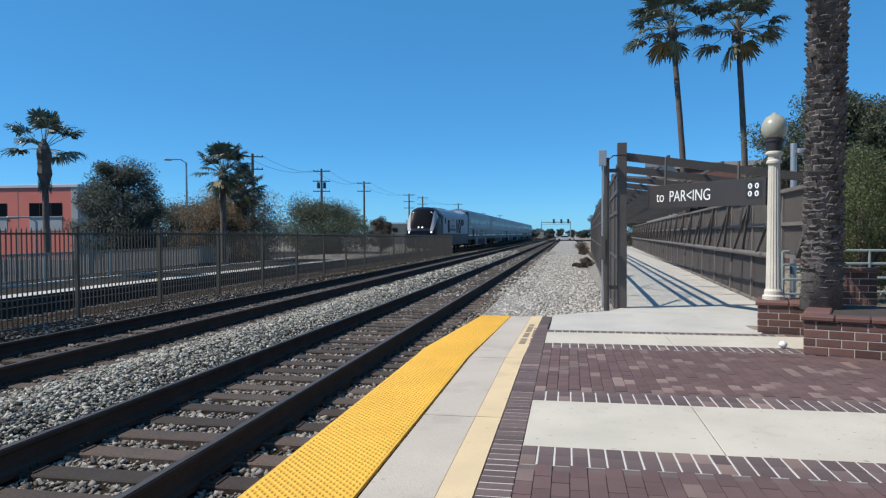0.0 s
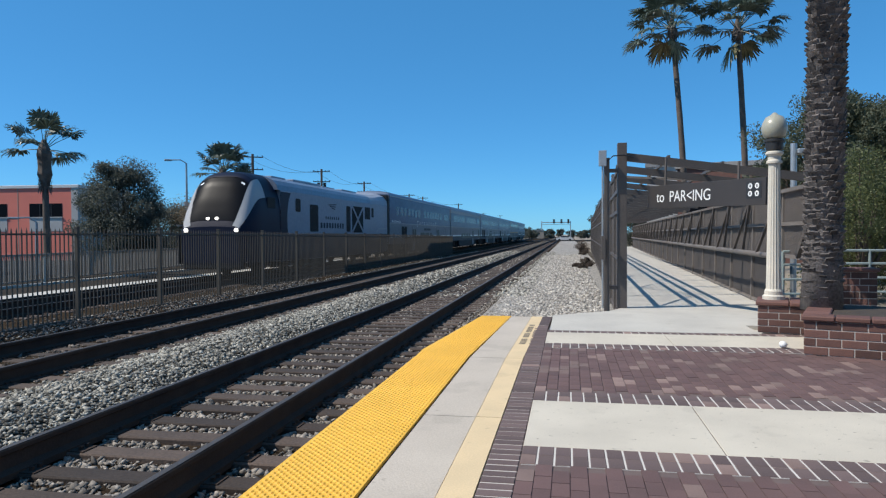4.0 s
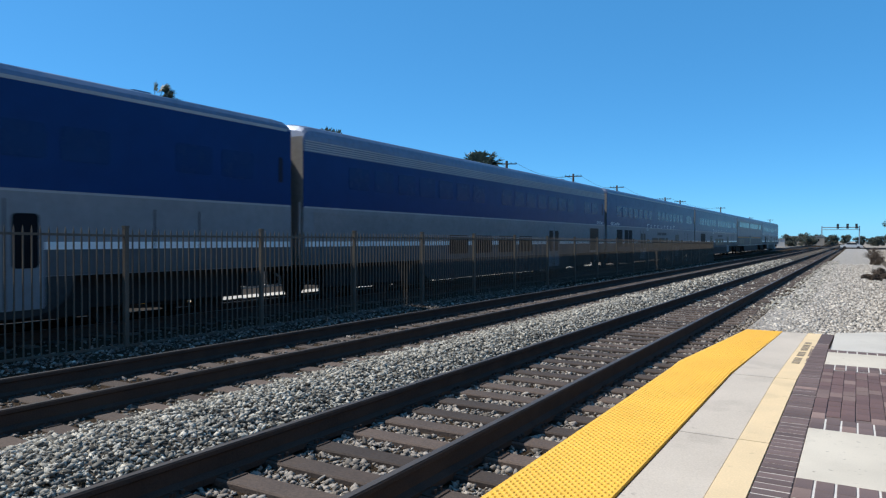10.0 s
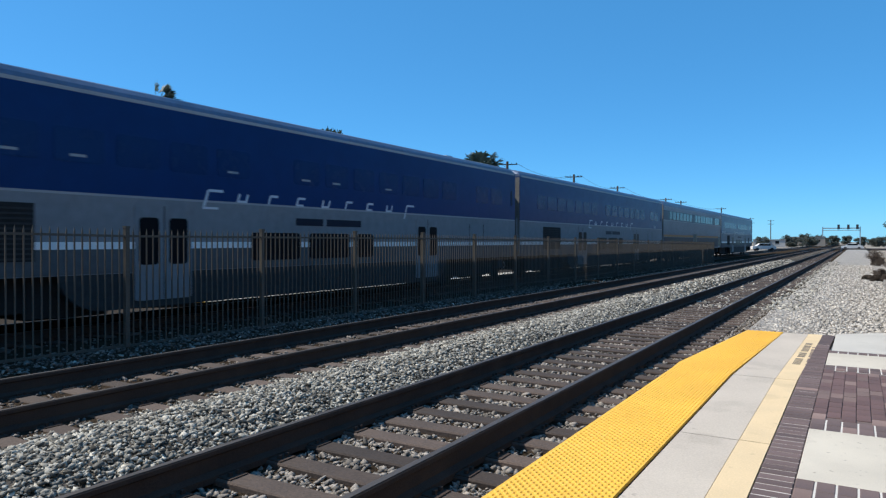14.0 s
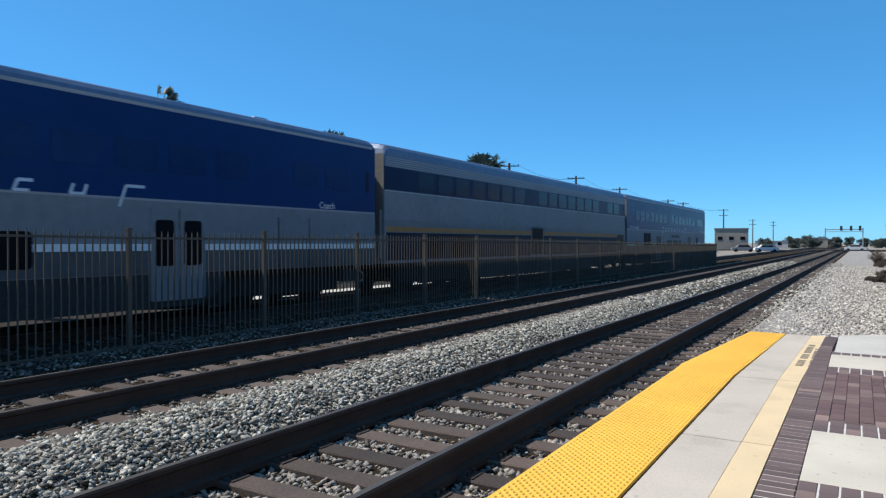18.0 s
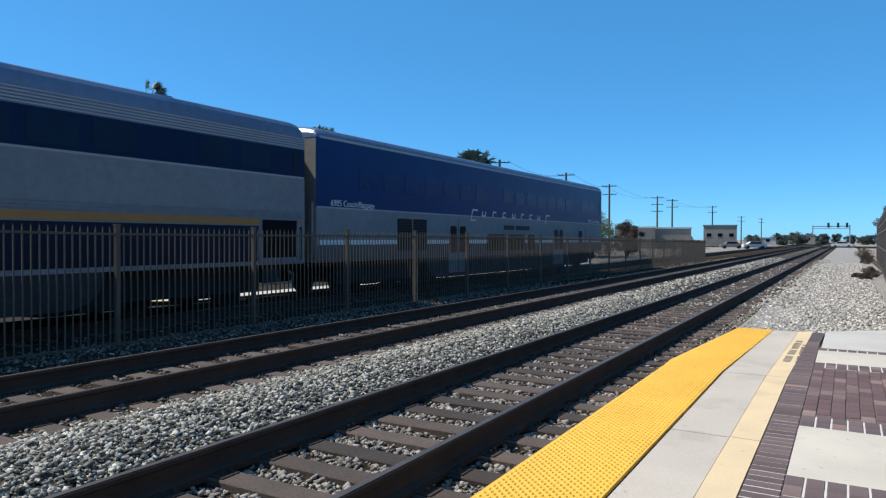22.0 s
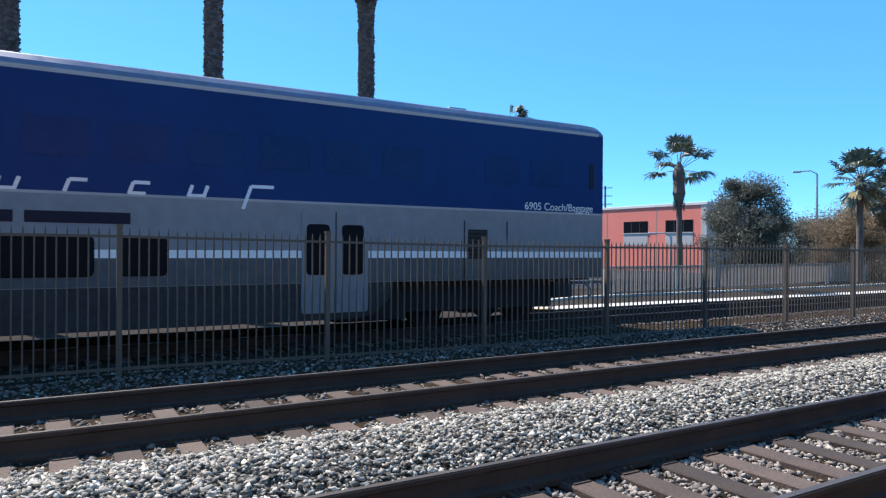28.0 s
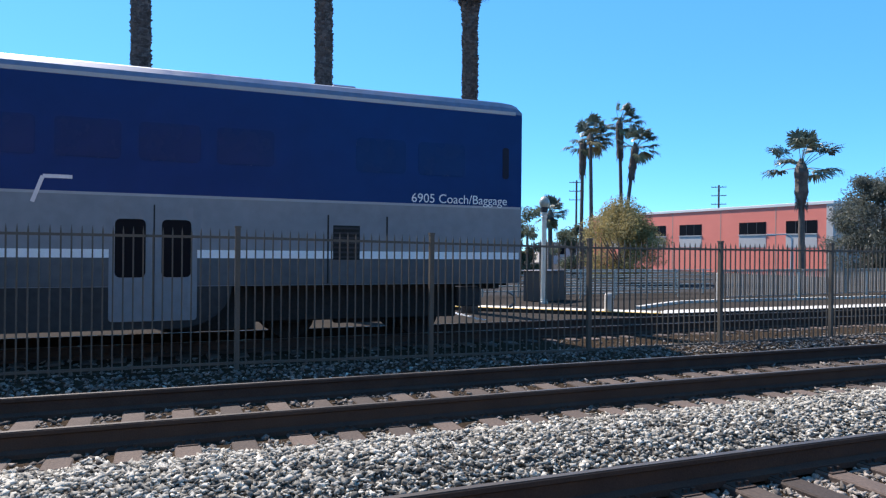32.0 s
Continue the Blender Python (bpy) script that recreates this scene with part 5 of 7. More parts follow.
def coach(style, label, marks, windows, doors, vents, number="", number_y=0.6, letters=None, hatches=()):
    """A bilevel coach. Local y runs from its front end (0) to its rear; rail tops at z = 0, near side at +x."""
    t = thing("railway_coach", label, "railway coach", "coaches of the train")
    Lc = CAR_LEN
    narrow = style == "band"
    ys, feet = [0.0, 5.75, 6.45, 18.97, 19.67, Lc], [0.92, 0.92, 0.30, 0.30, 0.92, 0.92]
    blue0 = 3.20 if narrow else 2.46
    blue1 = 3.96 if style != "surf" else 4.40
    bm = bmesh.new()
    shell(bm, [0, Lc], HALF, [0.92, 0.92], blue0)
    for yy, dirn in ((0.0, 1), (Lc, -1)):
        f = [bm.verts.new(p) for p in ((-HALF, yy, 0.92), (HALF, yy, 0.92), (HALF, yy, blue0), (-HALF, yy, blue0))]
        bm.faces.new(f if dirn > 0 else f[::-1])
    f = [bm.verts.new(p) for p in ((-HALF, 0, 0.92), (-HALF, Lc, 0.92), (HALF, Lc, 0.92), (HALF, 0, 0.92))]
    bm.faces.new(f)
    low = part("lower_side", bm, M_STEEL if style != "surf" else M_SILVER, t, "silver lower side")
    bm = bmesh.new()
    sk = HALF - 0.012
    curve = [(5.75 + 0.9 * (1 - math.cos(a)), 0.90 - 0.70 * math.sin(a)) for a in np.linspace(0, math.pi / 2, 7)]
    curve += [(Lc - y, z) for y, z in curve[::-1]]
    shell(bm, [c[0] for c in curve], sk, [c[1] for c in curve], 0.93)
    rows = [[bm.verts.new((x, y, z)) for x in (-sk, sk)] for y, z in curve]
    for a, b in zip(rows, rows[1:]):
        bm.faces.new((a[0], b[0], b[1], a[1]))
    bmesh.ops.remove_doubles(bm, verts=bm.verts, dist=0.0005)
    part("skirt", bm, M_SKIRT, t, "dark grey skirt between the bogies")
    bm = bmesh.new()
    shell(bm, [0, Lc], HALF, [blue0, blue0], blue1)
    for yy, dirn in ((0.0, 1), (Lc, -1)):
        f = [bm.verts.new(p) for p in ((-HALF, yy, blue0), (HALF, yy, blue0), (HALF, yy, blue1), (-HALF, yy, blue1))]
        bm.faces.new(f if dirn > 0 else f[::-1])
    up = part("upper_side", bm, M_BANDBLUE if narrow else M_BLUE, t, "dark navy band" if narrow else "deep blue upper side")
    # roof: rounded shoulder up to a low crown, the ends drawn in a little
    bm = bmesh.new()
    arc = [(HALF, blue1)] + ([(HALF, 4.22), (HALF - 0.004, 4.40)] if style != "surf" else [(HALF - 0.002, 4.46)]) + [(HALF - 0.03, 4.54), (HALF - 0.13, 4.64), (HALF - 0.32, 4.70), (HALF - 0.8, 4.78), (0, 4.82)]
    arc = arc + [(-x, z) for x, z in arc[-2::-1]]
    secs = []
    for y, k in ((0, 0.45), (0.06, 0.78), (0.18, 0.95), (0.4, 1.0), (Lc - 0.4, 1.0), (Lc - 0.18, 0.95), (Lc - 0.06, 0.78), (Lc, 0.45)):
        secs.append([(x, y, blue1 + (z - blue1) * k) for x, z in arc])
    rws = loft(bm, secs)
    bm.faces.new(rws[0][::-1])
    bm.faces.new(rws[-1])
    roof = part("roof", bm, M_ROOFGREY if style != "surf" else M_ROOFGREY, t, "grey rounded roof")
    if style == "surf":
        part("roof_trim", plate(bmesh.new(), 0.15, Lc - 0.15, 4.38, 4.45, 0.006), M_TRIM, up, "pale line under the roof")
    else:
        # flutes take the paler trim so their sunlit lines are in the colour
        for k in range(5):
            part("roof_flute", plate(bmesh.new(), 0.05, Lc - 0.05, 3.985 + k * 0.062, 4.015 + k * 0.062, 0.018), M_TRIM, roof)
    part("border_line", plate(bmesh.new(), 0.02, Lc - 0.02, blue0 - 0.015, blue0 + 0.03, 0.005), M_TRIM, low, "pale line under the blue")
    if narrow:
        part("colour_stripe", plate(bmesh.new(), 0.1, Lc - 0.1, 1.93, 2.09, 0.006), M_ORANGE, low, "orange stripe")
        part("window_band", plate(bmesh.new(), 0.1, Lc - 0.1, 1.02, 1.90, 0.005), M_NAVY, low, "dark navy lower band")
        for k in range(3):
            part("flute", plate(bmesh.new(), 0.1, Lc - 0.1, 2.13 + 0.07 * k, 2.165 + 0.07 * k, 0.016), M_STEEL, low)
    else:
        # darker plate: grime, plus the shade low on the side put into colour
        part("lower_panel", plate(bmesh.new(), 0.03, Lc - 0.03, 0.93, 1.405, 0.003), M_SILVER_LOW, low, "lower panel darkened for grime and shade")
        part("reflective_stripe", plate(bmesh.new(), 0.1, Lc - 0.05, 1.41, 1.55, 0.004), M_STRIPE, low, "white reflective stripe")
        if style == "flute":
            for k in range(10):
                part("flute", plate(bmesh.new(), 0.4, Lc - 0.1, 1.62 + 0.078 * k, 1.66 + 0.078 * k, 0.014), M_STEEL, low)
    for y0, y1 in windows:
        w = part("lower_window", plate(bmesh.new(), y0, y1, 1.10, 1.78, 0.012, round_=0.10), M_GLASS_DARK, low, "dark lower-deck window")
    y = 1.9
    k = 0
    wz = (3.30, 3.92) if narrow else (3.06, 3.70)
    while y < Lc - 1.2:
        if k % 8 != 7:
            w = part("upper_window", plate(bmesh.new(), y, y + 0.98, *wz, 0.008, round_=0.08), M_BANDGLASS if narrow else M_COACHGLASS, up, "dark upper-deck window")
            if k in (2, 3, 6, 8, 9, 11) and number.endswith(("Cafe", "Class")):
                part("window_label", plate(bmesh.new(), y + 0.30, y + 0.62, wz[0] + 0.10, wz[0] + 0.15, 0.010), M_TRIM, w, "small pale label strip")
        y += 1.25
        k += 1
    part("corner_window", plate(bmesh.new(), Lc - 0.44, Lc - 0.30, wz[0], wz[1], 0.008, round_=0.05), M_NAVY, up, "dark window at the coach corner")
    for yc in doors:
        d = part("door", plate(bmesh.new(), yc - 0.69, yc + 0.69, 0.34, 2.33, 0.016, round_=0.06), M_SILVER, low, "grey double door")
        part("door_seam", plate(bmesh.new(), yc - 0.012, yc + 0.012, 0.36, 2.31, 0.020), M_RUBBER, d)
        for o in (-0.62, 0.62):
            part("door_edge", plate(bmesh.new(), yc + o - 0.08 * (o > 0) , yc + o + 0.08 * (o < 0), 0.36, 2.36, 0.0185), M_STEEL, d)
        for o in (-0.60, 0.12):
            part("door_window", plate(bmesh.new(), yc + o, yc + o + 0.47, 1.08, 2.06, 0.022, round_=0.08), M_GLASS_DARK, d, "tall dark door window")
    for y0, y1, z0, z1 in vents:
        v = part("vent", plate(bmesh.new(), y0, y1, z0, z1, 0.008), M_UNDER, low, "louvred vent")
        for k in range(int((z1 - z0) / 0.09)):
            part("louvre", plate(bmesh.new(), y0 + 0.02, y1 - 0.02, z0 + 0.03 + k * 0.09, z0 + 0.065 + k * 0.09, 0.022), M_SKIRT, v)
    if style == "surf":
        for y0 in (21.36, 22.5):
            part("panel_seam", plate(bmesh.new(), y0, y0 + 0.03, 0.95, 2.22, 0.007), M_UNDER, low)
    for y0, y1, z0, z1 in hatches:
        h = part("door", plate(bmesh.new(), y0 - 0.1, y1 + 0.1, z0 - 0.1, z1 + 0.08, 0.016), M_STEEL, low, "steel door frame")
        part("door_window", plate(bmesh.new(), y0, y1, z0, z1, 0.022), M_GLASS_DARK, h, "large dark door window")
    # brand lettering, as plain slanted shapes
    if letters:
        for i in range(9):
            y = letters[0] + (letters[1] - letters[0]) * i / 8
            big = i in (0, 8)
            bm = bmesh.new()
            hgt, w, z = (0.42, 0.42, 2.30) if big else (0.20, 0.26, 2.49)
            lean = hgt * 0.35
            if i % 3 == 0:
                bar(bm, (HALF + 0.006, y, z), (HALF + 0.006, y + lean, z + hgt), 0.005, 0.06)
                bar(bm, (HALF + 0.006, y, z + 0.02), (HALF + 0.006, y + w, z + 0.02), 0.005, 0.05)
                bar(bm, (HALF + 0.006, y + lean, z + hgt), (HALF + 0.006, y + lean + w, z + hgt), 0.005, 0.06)
            elif i % 3 == 1:
                bar(bm, (HALF + 0.006, y, z), (HALF + 0.006, y + lean, z + hgt), 0.005, 0.06)
                bar(bm, (HALF + 0.006, y + w, z), (HALF + 0.006, y + w + lean, z + hgt), 0.005, 0.06)
                bar(bm, (HALF + 0.006, y, z + 0.02), (HALF + 0.006, y + w, z + 0.02), 0.005, 0.05)
            else:
                bar(bm, (HALF + 0.006, y, z), (HALF + 0.006, y + lean, z + hgt), 0.005, 0.06)
                bar(bm, (HALF + 0.006, y + lean, z + hgt), (HALF + 0.006, y + lean + w, z + hgt), 0.005, 0.06)
            part("brand_shape", bm, M_LETTER_SILVER, up, "silver brand mark stroke")
    for y0, y1, z0, z1 in marks:
        part("brand_bar", plate(bmesh.new(), y0, y1, z0, z1, 0.006), M_NAVY, low, "dark bar of lettering")
    if number:
        for y in number_y if isinstance(number_y, tuple) else (number_y,):
            text_mesh("car_lettering", number, 0.25, M_WHITE, up, Matrix.Translation((HALF + 0.008, y, 2.52)) @ SIDE)
    # ends, gangway, underframe
    for yy, sg in ((0.0, -1), (Lc, 1)):
        g = bmesh.new()
        a, b = sorted((yy, yy + sg * 0.235))
        # drawn down to 0.95 only to shut the sun off the end wall
        box(g, -0.66, 0.66, a, b, 0.95, 4.35)
        part("gangway", g, M_RUBBER, t, "black rubber gangway")
        a, b = sorted((yy, yy + sg * 0.012))
        for x0, x1 in ((-HALF + 0.02, -0.64), (0.64, HALF - 0.02)):
            part("end_panel", cuboid(x0, x1, a, b, 1.0, 4.36), M_ENDWALL, t, "grey end wall")
        c = bmesh.new()
        a, b = sorted((yy - sg * 0.2, yy + sg * 0.22))
        box(c, -0.12, 0.12, a, b, 0.72, 0.98)
        part("coupler", c, M_UNDER, t)
        for sx in (-1, 1):
            a, b = sorted((yy, yy + sg * 0.05))
            part("grab_rail", cuboid(sx * 1.42 - 0.025, sx * 1.42 + 0.025, a, b, 1.1, 2.6), M_TRIM, t)
    under = bmesh.new()
    box(under, -1.3, 1.3, 0.2, Lc - 0.2, 0.86, 0.95)
    box(under, -1.25, 1.25, 6.6, Lc - 6.6, 0.22, 0.34)
    part("underframe", under, M_UNDER, t, "dark underframe")
    for y0, y1 in ((1.3, 5.4), (Lc - 5.4, Lc - 1.3)):
        for sx in (-1, 1):
            part("side_frame", cuboid(sx * 1.12 - 0.06, sx * 1.12 + 0.06, y0, y1, 0.38, 1.05, bevel=0.02), M_UNDER, t, "dark bogie side frame")
    # solid filler in place of brake gear, added to hide sunlit ground beyond
    for y0, y1 in ((5.3, 6.9), (Lc - 6.9, Lc - 5.3)):
        part("brake_gear", cuboid(-1.25, 1.25, y0, y1, 0.10, 0.93, bevel=0.03), M_UNDER, t, "dark filler block in place of brake gear")
    part("equipment_box", cuboid(1.18, 1.42, Lc - 1.35, Lc - 0.85, 0.45, 0.84, bevel=0.02), M_SKIRT, t, "grey equipment box")
    for y in (3.3, Lc - 3.3):
        bogie(t, y)
    top = bmesh.new()
    box(top, -0.35, 0.35, 21.7, 22.2, 4.80, 4.95, bevel=0.03)
    part("roof_vent", top, M_ROOFGREY, t)
    # the hose gets pale trim to paint in the sun on it
    part("brake_hose", tube(bmesh.new(), [(0.95, Lc, 0.72), (0.97, Lc + 0.16, 0.62), (0.96, Lc + 0.18, 0.45), (0.90, Lc + 0.08, 0.36)], 0.028, 8), M_TRIM, t, "brake hose coloured pale as if sunlit")
    both_sides((low, up), Lc)
    lift_body(t)
    return t


SURF_LOW = [(10.43, 12.14), (12.49, 14.19), (14.53, 15.32)]
SURF_MARK = [(11.98, 13.05, 1.98, 2.17), (13.2, 14.73, 1.98, 2.17)]


def locomotive():
    """A streamlined passenger diesel: sloped cab at y = 0, boxy body behind."""
    t = thing("locomotive", "grey and navy streamlined diesel locomotive heading the train", "locomotive")
    Ln = 21.55
    bm = bmesh.new()
    def ring(pts, y):
        return [(x, y, z) for x, z in pts + [(-x, z) for x, z in pts[::-1] if x > 0]]
    low_pts = [(1.54, 0.45), (1.54, 1.9), (1.535, 3.62)]
    rows = loft(bm, [ring(low_pts, y) for y in (3.3, Ln)])
    bm.faces.new(rows[0][::-1])
    bm.faces.new(rows[-1])
    body = part("body", bm, M_CARGREY, t, "pale grey carbody")
    bm = bmesh.new()
    top_pts = [(1.535, 3.62), (1.48, 3.86), (1.30, 4.06), (0.95, 4.22), (0.5, 4.32), (0, 4.35)]
    rows = loft(bm, [ring(top_pts, y) for y in (3.0, Ln)])
    bm.faces.new(rows[0][::-1])
    bm.faces.new(rows[-1])
    part("roof", bm, M_LOCOROOF, t, "blue-grey rounded roof")
    # cab: a rounded, slanted nose; windshield, pillars and brow follow its skin
    stations = [0.0, 0.15, 0.5, 0.9, 1.15, 1.4, 1.8, 3.3]

    def skin(y, deg, out=0.0):
        """A point of the nose: y from the tip, degrees round from the near side over the top."""
        hw = float(np.interp(y, stations, [1.22, 1.36, 1.47, 1.52, 1.535, 1.54, 1.54, 1.54]))
        zt = float(np.interp(y, stations, [1.98, 2.36, 3.06, 3.78, 4.10, 4.25, 4.33, 4.35]))
        c, q = math.cos(radians(deg)), max(math.sin(radians(deg)), 0.0)
        x = math.copysign(hw * abs(c) ** 0.62, c)
        z = 1.7 + (zt - 1.7) * q ** 0.62
        lean = max(0.0, 1 - y / 1.8)
        return (x * (1 + out / 1.5), y - out * lean, z + out * q)

    def patch(y0, y1, d0, d1, out=0.0, ny=10, nd=12):
        bm = bmesh.new()
        loft(bm, [[skin(y0 + (y1 - y0) * i / ny, d0 + (d1 - d0) * k / nd, out) for k in range(nd + 1)] for i in range(ny + 1)])
        return bm
    bm = patch(0.0, 3.3, 0.0, 180.0, 0.0, 22, 36)
    cab = part("cab", bm, M_NAVY, t, "navy cab with a slanted rounded nose", smooth=True)
    bm = bmesh.new()
    secs = []
    for y in stations:
        hw = skin(y, 0)[0]
        secs.append([(hw * k, y, z) for k, z in ((1, 1.70), (1, 0.5), (-1, 0.5), (-1, 1.70))])
    rows = loft(bm, secs)
    bm.faces.new(rows[0][::-1])
    tip = [bm.verts.new(skin(0.0, d)) for d in range(0, 181, 10)]
    bm.faces.new(tip)
    part("lower_nose", bm, M_NAVY, cab, "navy lower nose")
    part("windshield", patch(0.10, 1.10, 54, 126, 0.012), M_GLASS_DARK, cab, "black wraparound windshield", smooth=True)
    part("brow", patch(1.12, 1.50, 54, 126, 0.016), M_NAVY, cab, "navy brow over the windshield", smooth=True)
    for d0 in (60, 112):
        part("number_board", patch(0.96, 1.02, d0, d0 + 8, 0.016, 2, 4), M_STRIPE, cab, "small lit number board")
    for sx in (-1, 1):
        d0, d1 = (24, 53) if sx > 0 else (127, 156)
        part("nose_flash", patch(0.02, 1.85, d0, d1, 0.018, 14, 6), M_TRIM, cab, "pale nose pillar", smooth=True)
        part("headlamp", lathe(bmesh.new(), [(0.085, 0), (0.075, 0.06)], 12), M_HEADLIGHT, cab, "lit headlamp", m=pose(sx * 1.10, -0.01, 1.83, 90, 0, 0))
        p = skin(0.14, 90 - 6 * sx)
        part("headlamp", lathe(bmesh.new(), [(0.07, 0), (0.06, 0.06)], 12), M_HEADLIGHT, cab, "lit headlamp", m=pose(sx * 0.19, p[1] - 0.01, p[2] - 0.03, 90, 0, 0))
    part("pilot", cuboid(-1.3, 1.3, 0.02, 0.4, 0.25, 0.9, bevel=0.05), M_UNDER, t)
    part("side_window", plate(bmesh.new(), 2.0, 2.8, 2.55, 3.25, 0.012, x=1.50, round_=0.08), M_GLASS_DARK, cab, "dark cab side window")
    # navy behind the cab, its rear edge hollowed by the grey sweep of the body
    bm = bmesh.new()
    edge = [(5.3 - 1.3 * math.sqrt(1 - ((z - 2.3) / 1.7) ** 2), z) for z in np.linspace(0.62, 3.56, 13)]
    pts = [(3.3, 0.62)] + edge + [(3.3, 3.56)]
    f = [bm.verts.new((1.548, y, z)) for y, z in pts]
    g = [bm.verts.new((1.52, y, z)) for y, z in pts]
    bm.faces.new(f)
    for k in range(len(f)):
        j = (k + 1) % len(f)
        bm.faces.new((f[k], g[k], g[j], f[j]))
    part("navy_sweep", bm, M_NAVY, body, "navy panel with a curved edge behind the cab")
    part("lower_band", plate(bmesh.new(), 3.3, Ln - 0.1, 0.46, 1.68, 0.006, x=1.54), M_NAVY, body, "navy lower band")
    for y0, y1, z0, z1 in ((6.83, 7.96, 1.79, 3.14), (12.51, 13.24, 1.80, 3.28), (16.16, 17.31, 2.60, 3.36), (17.66, 18.12, 2.75, 3.36), (5.0, 5.6, 2.72, 3.34)):
        g = part("grille", plate(bmesh.new(), y0, y1, z0, z1, 0.008, x=1.54, round_=0.09), M_UNDER, body, "dark grille")
        for k in range(int((y1 - y0) / 0.12)):
            part("slat", plate(bmesh.new(), y0 + 0.03 + k * 0.12, y0 + 0.055 + k * 0.12, z0 + 0.02, z1 - 0.02, 0.018, x=1.54), M_LAMP_DARK, g)
    g = part("grille", plate(bmesh.new(), 13.56, 15.77, 1.76, 3.33, 0.008, x=1.54, round_=0.12), M_UNDER, body, "dark screen with a cross brace")
    bm = bmesh.new()
    for a, b in (((13.6, 1.8), (15.73, 3.3)), ((13.6, 3.3), (15.73, 1.8))):
        bar(bm, (1.553, a[0], a[1]), (1.553, b[0], b[1]), 0.02, 0.16)
    part("cross_brace", bm, M_CARGREY, g, "grey crossed braces")
    for i in range(9):
        part("brand_bar", plate(bmesh.new(), 8.30 + i * 0.43, 8.55 + i * 0.43, 1.98, 2.26, 0.006, x=1.54), M_NAVY, body)
    for i in range(7):
        part("brand_bar", plate(bmesh.new(), 9.05 + i * 0.33, 9.20 + i * 0.33, 2.45, 2.60, 0.006, x=1.54), M_NAVY, body)
    for i in range(3):
        bm = bmesh.new()
        bar(bm, (1.547, 9.5 + i * 0.25, 3.22 - i * 0.07), (1.547, 10.75 - i * 0.12, 3.28 - i * 0.13), 0.01, 0.05)
        part("emblem_stroke", bm, M_NAVY, body, "dark winged emblem stroke")
    bm = bmesh.new()
    for a, b in (((18.75, 1.72), (19.25, 2.02)), ((19.2, 2.01), (21.5, 2.04))):
        bar(bm, (1.547, *a), (1.547, *b), 0.012, 0.07)
    part("swoosh_line", bm, M_TRIM, body, "pale line sweeping to the rear")
    part("builder_plate", plate(bmesh.new(), 20.55, 20.95, 2.85, 3.02, 0.006, x=1.54), M_TRIM, body, "small pale plate")
    # roof gear
    for y0, y1, w, h in ((4.6, 6.2, 0.7, 0.10), (7.0, 10.8, 0.8, 0.12), (11.6, 13.6, 0.6, 0.09), (14.5, 17.2, 0.8, 0.10)):
        part("roof_hatch", cuboid(-w * 0.8, w * 0.8, y0, y1, 4.1, 4.30 + h, bevel=0.05), M_LOCOROOF, body, "blue-grey roof hatch")
    part("exhaust", cuboid(-0.3, 0.3, 9.2, 10.2, 4.3, 4.50, bevel=0.04), M_UNDER, body)
    bm = bmesh.new()
    secs = []
    for y, up in ((17.4, -0.03), (18.6, 0.03), (19.6, 0.10), (20.4, 0.20), (Ln - 0.2, 0.24), (Ln + 0.02, 0.20)):
        secs.append(ring([(x * 1.008, z + up * min(1, (z - 3.5) / 0.6)) for x, z in top_pts], y))
    rows = loft(bm, secs)
    bm.faces.new(rows[0][::-1])
    bm.faces.new(rows[-1])
    part("rear_fairing", bm, M_CARGREY, body, "raised grey roof end")
    part("fuel_tank", cuboid(-1.3, 1.3, 6.7, 9.8, 0.10, 1.0, bevel=0.08), M_UNDER, t)
    part("battery_box", cuboid(-1.3, 1.3, 9.9, 14.2, 0.32, 1.0, bevel=0.05), M_UNDER, t)
    part("underframe", cuboid(-1.45, 1.45, 0.3, Ln - 0.2, 0.85, 1.05), M_UNDER, t)
    # full-width black block stands in for the shade between locomotive and coach
    part("gangway", cuboid(-1.47, 1.47, Ln, Ln + 0.62, 0.95, 4.42), M_RUBBER, t, "black block filling the shaded gap behind the locomotive")
    for y in (4.0, Ln - 4.0):
        bogie(t, y, 2.8)
    both_sides((body,), Ln)
    lift_body(t)
    return t


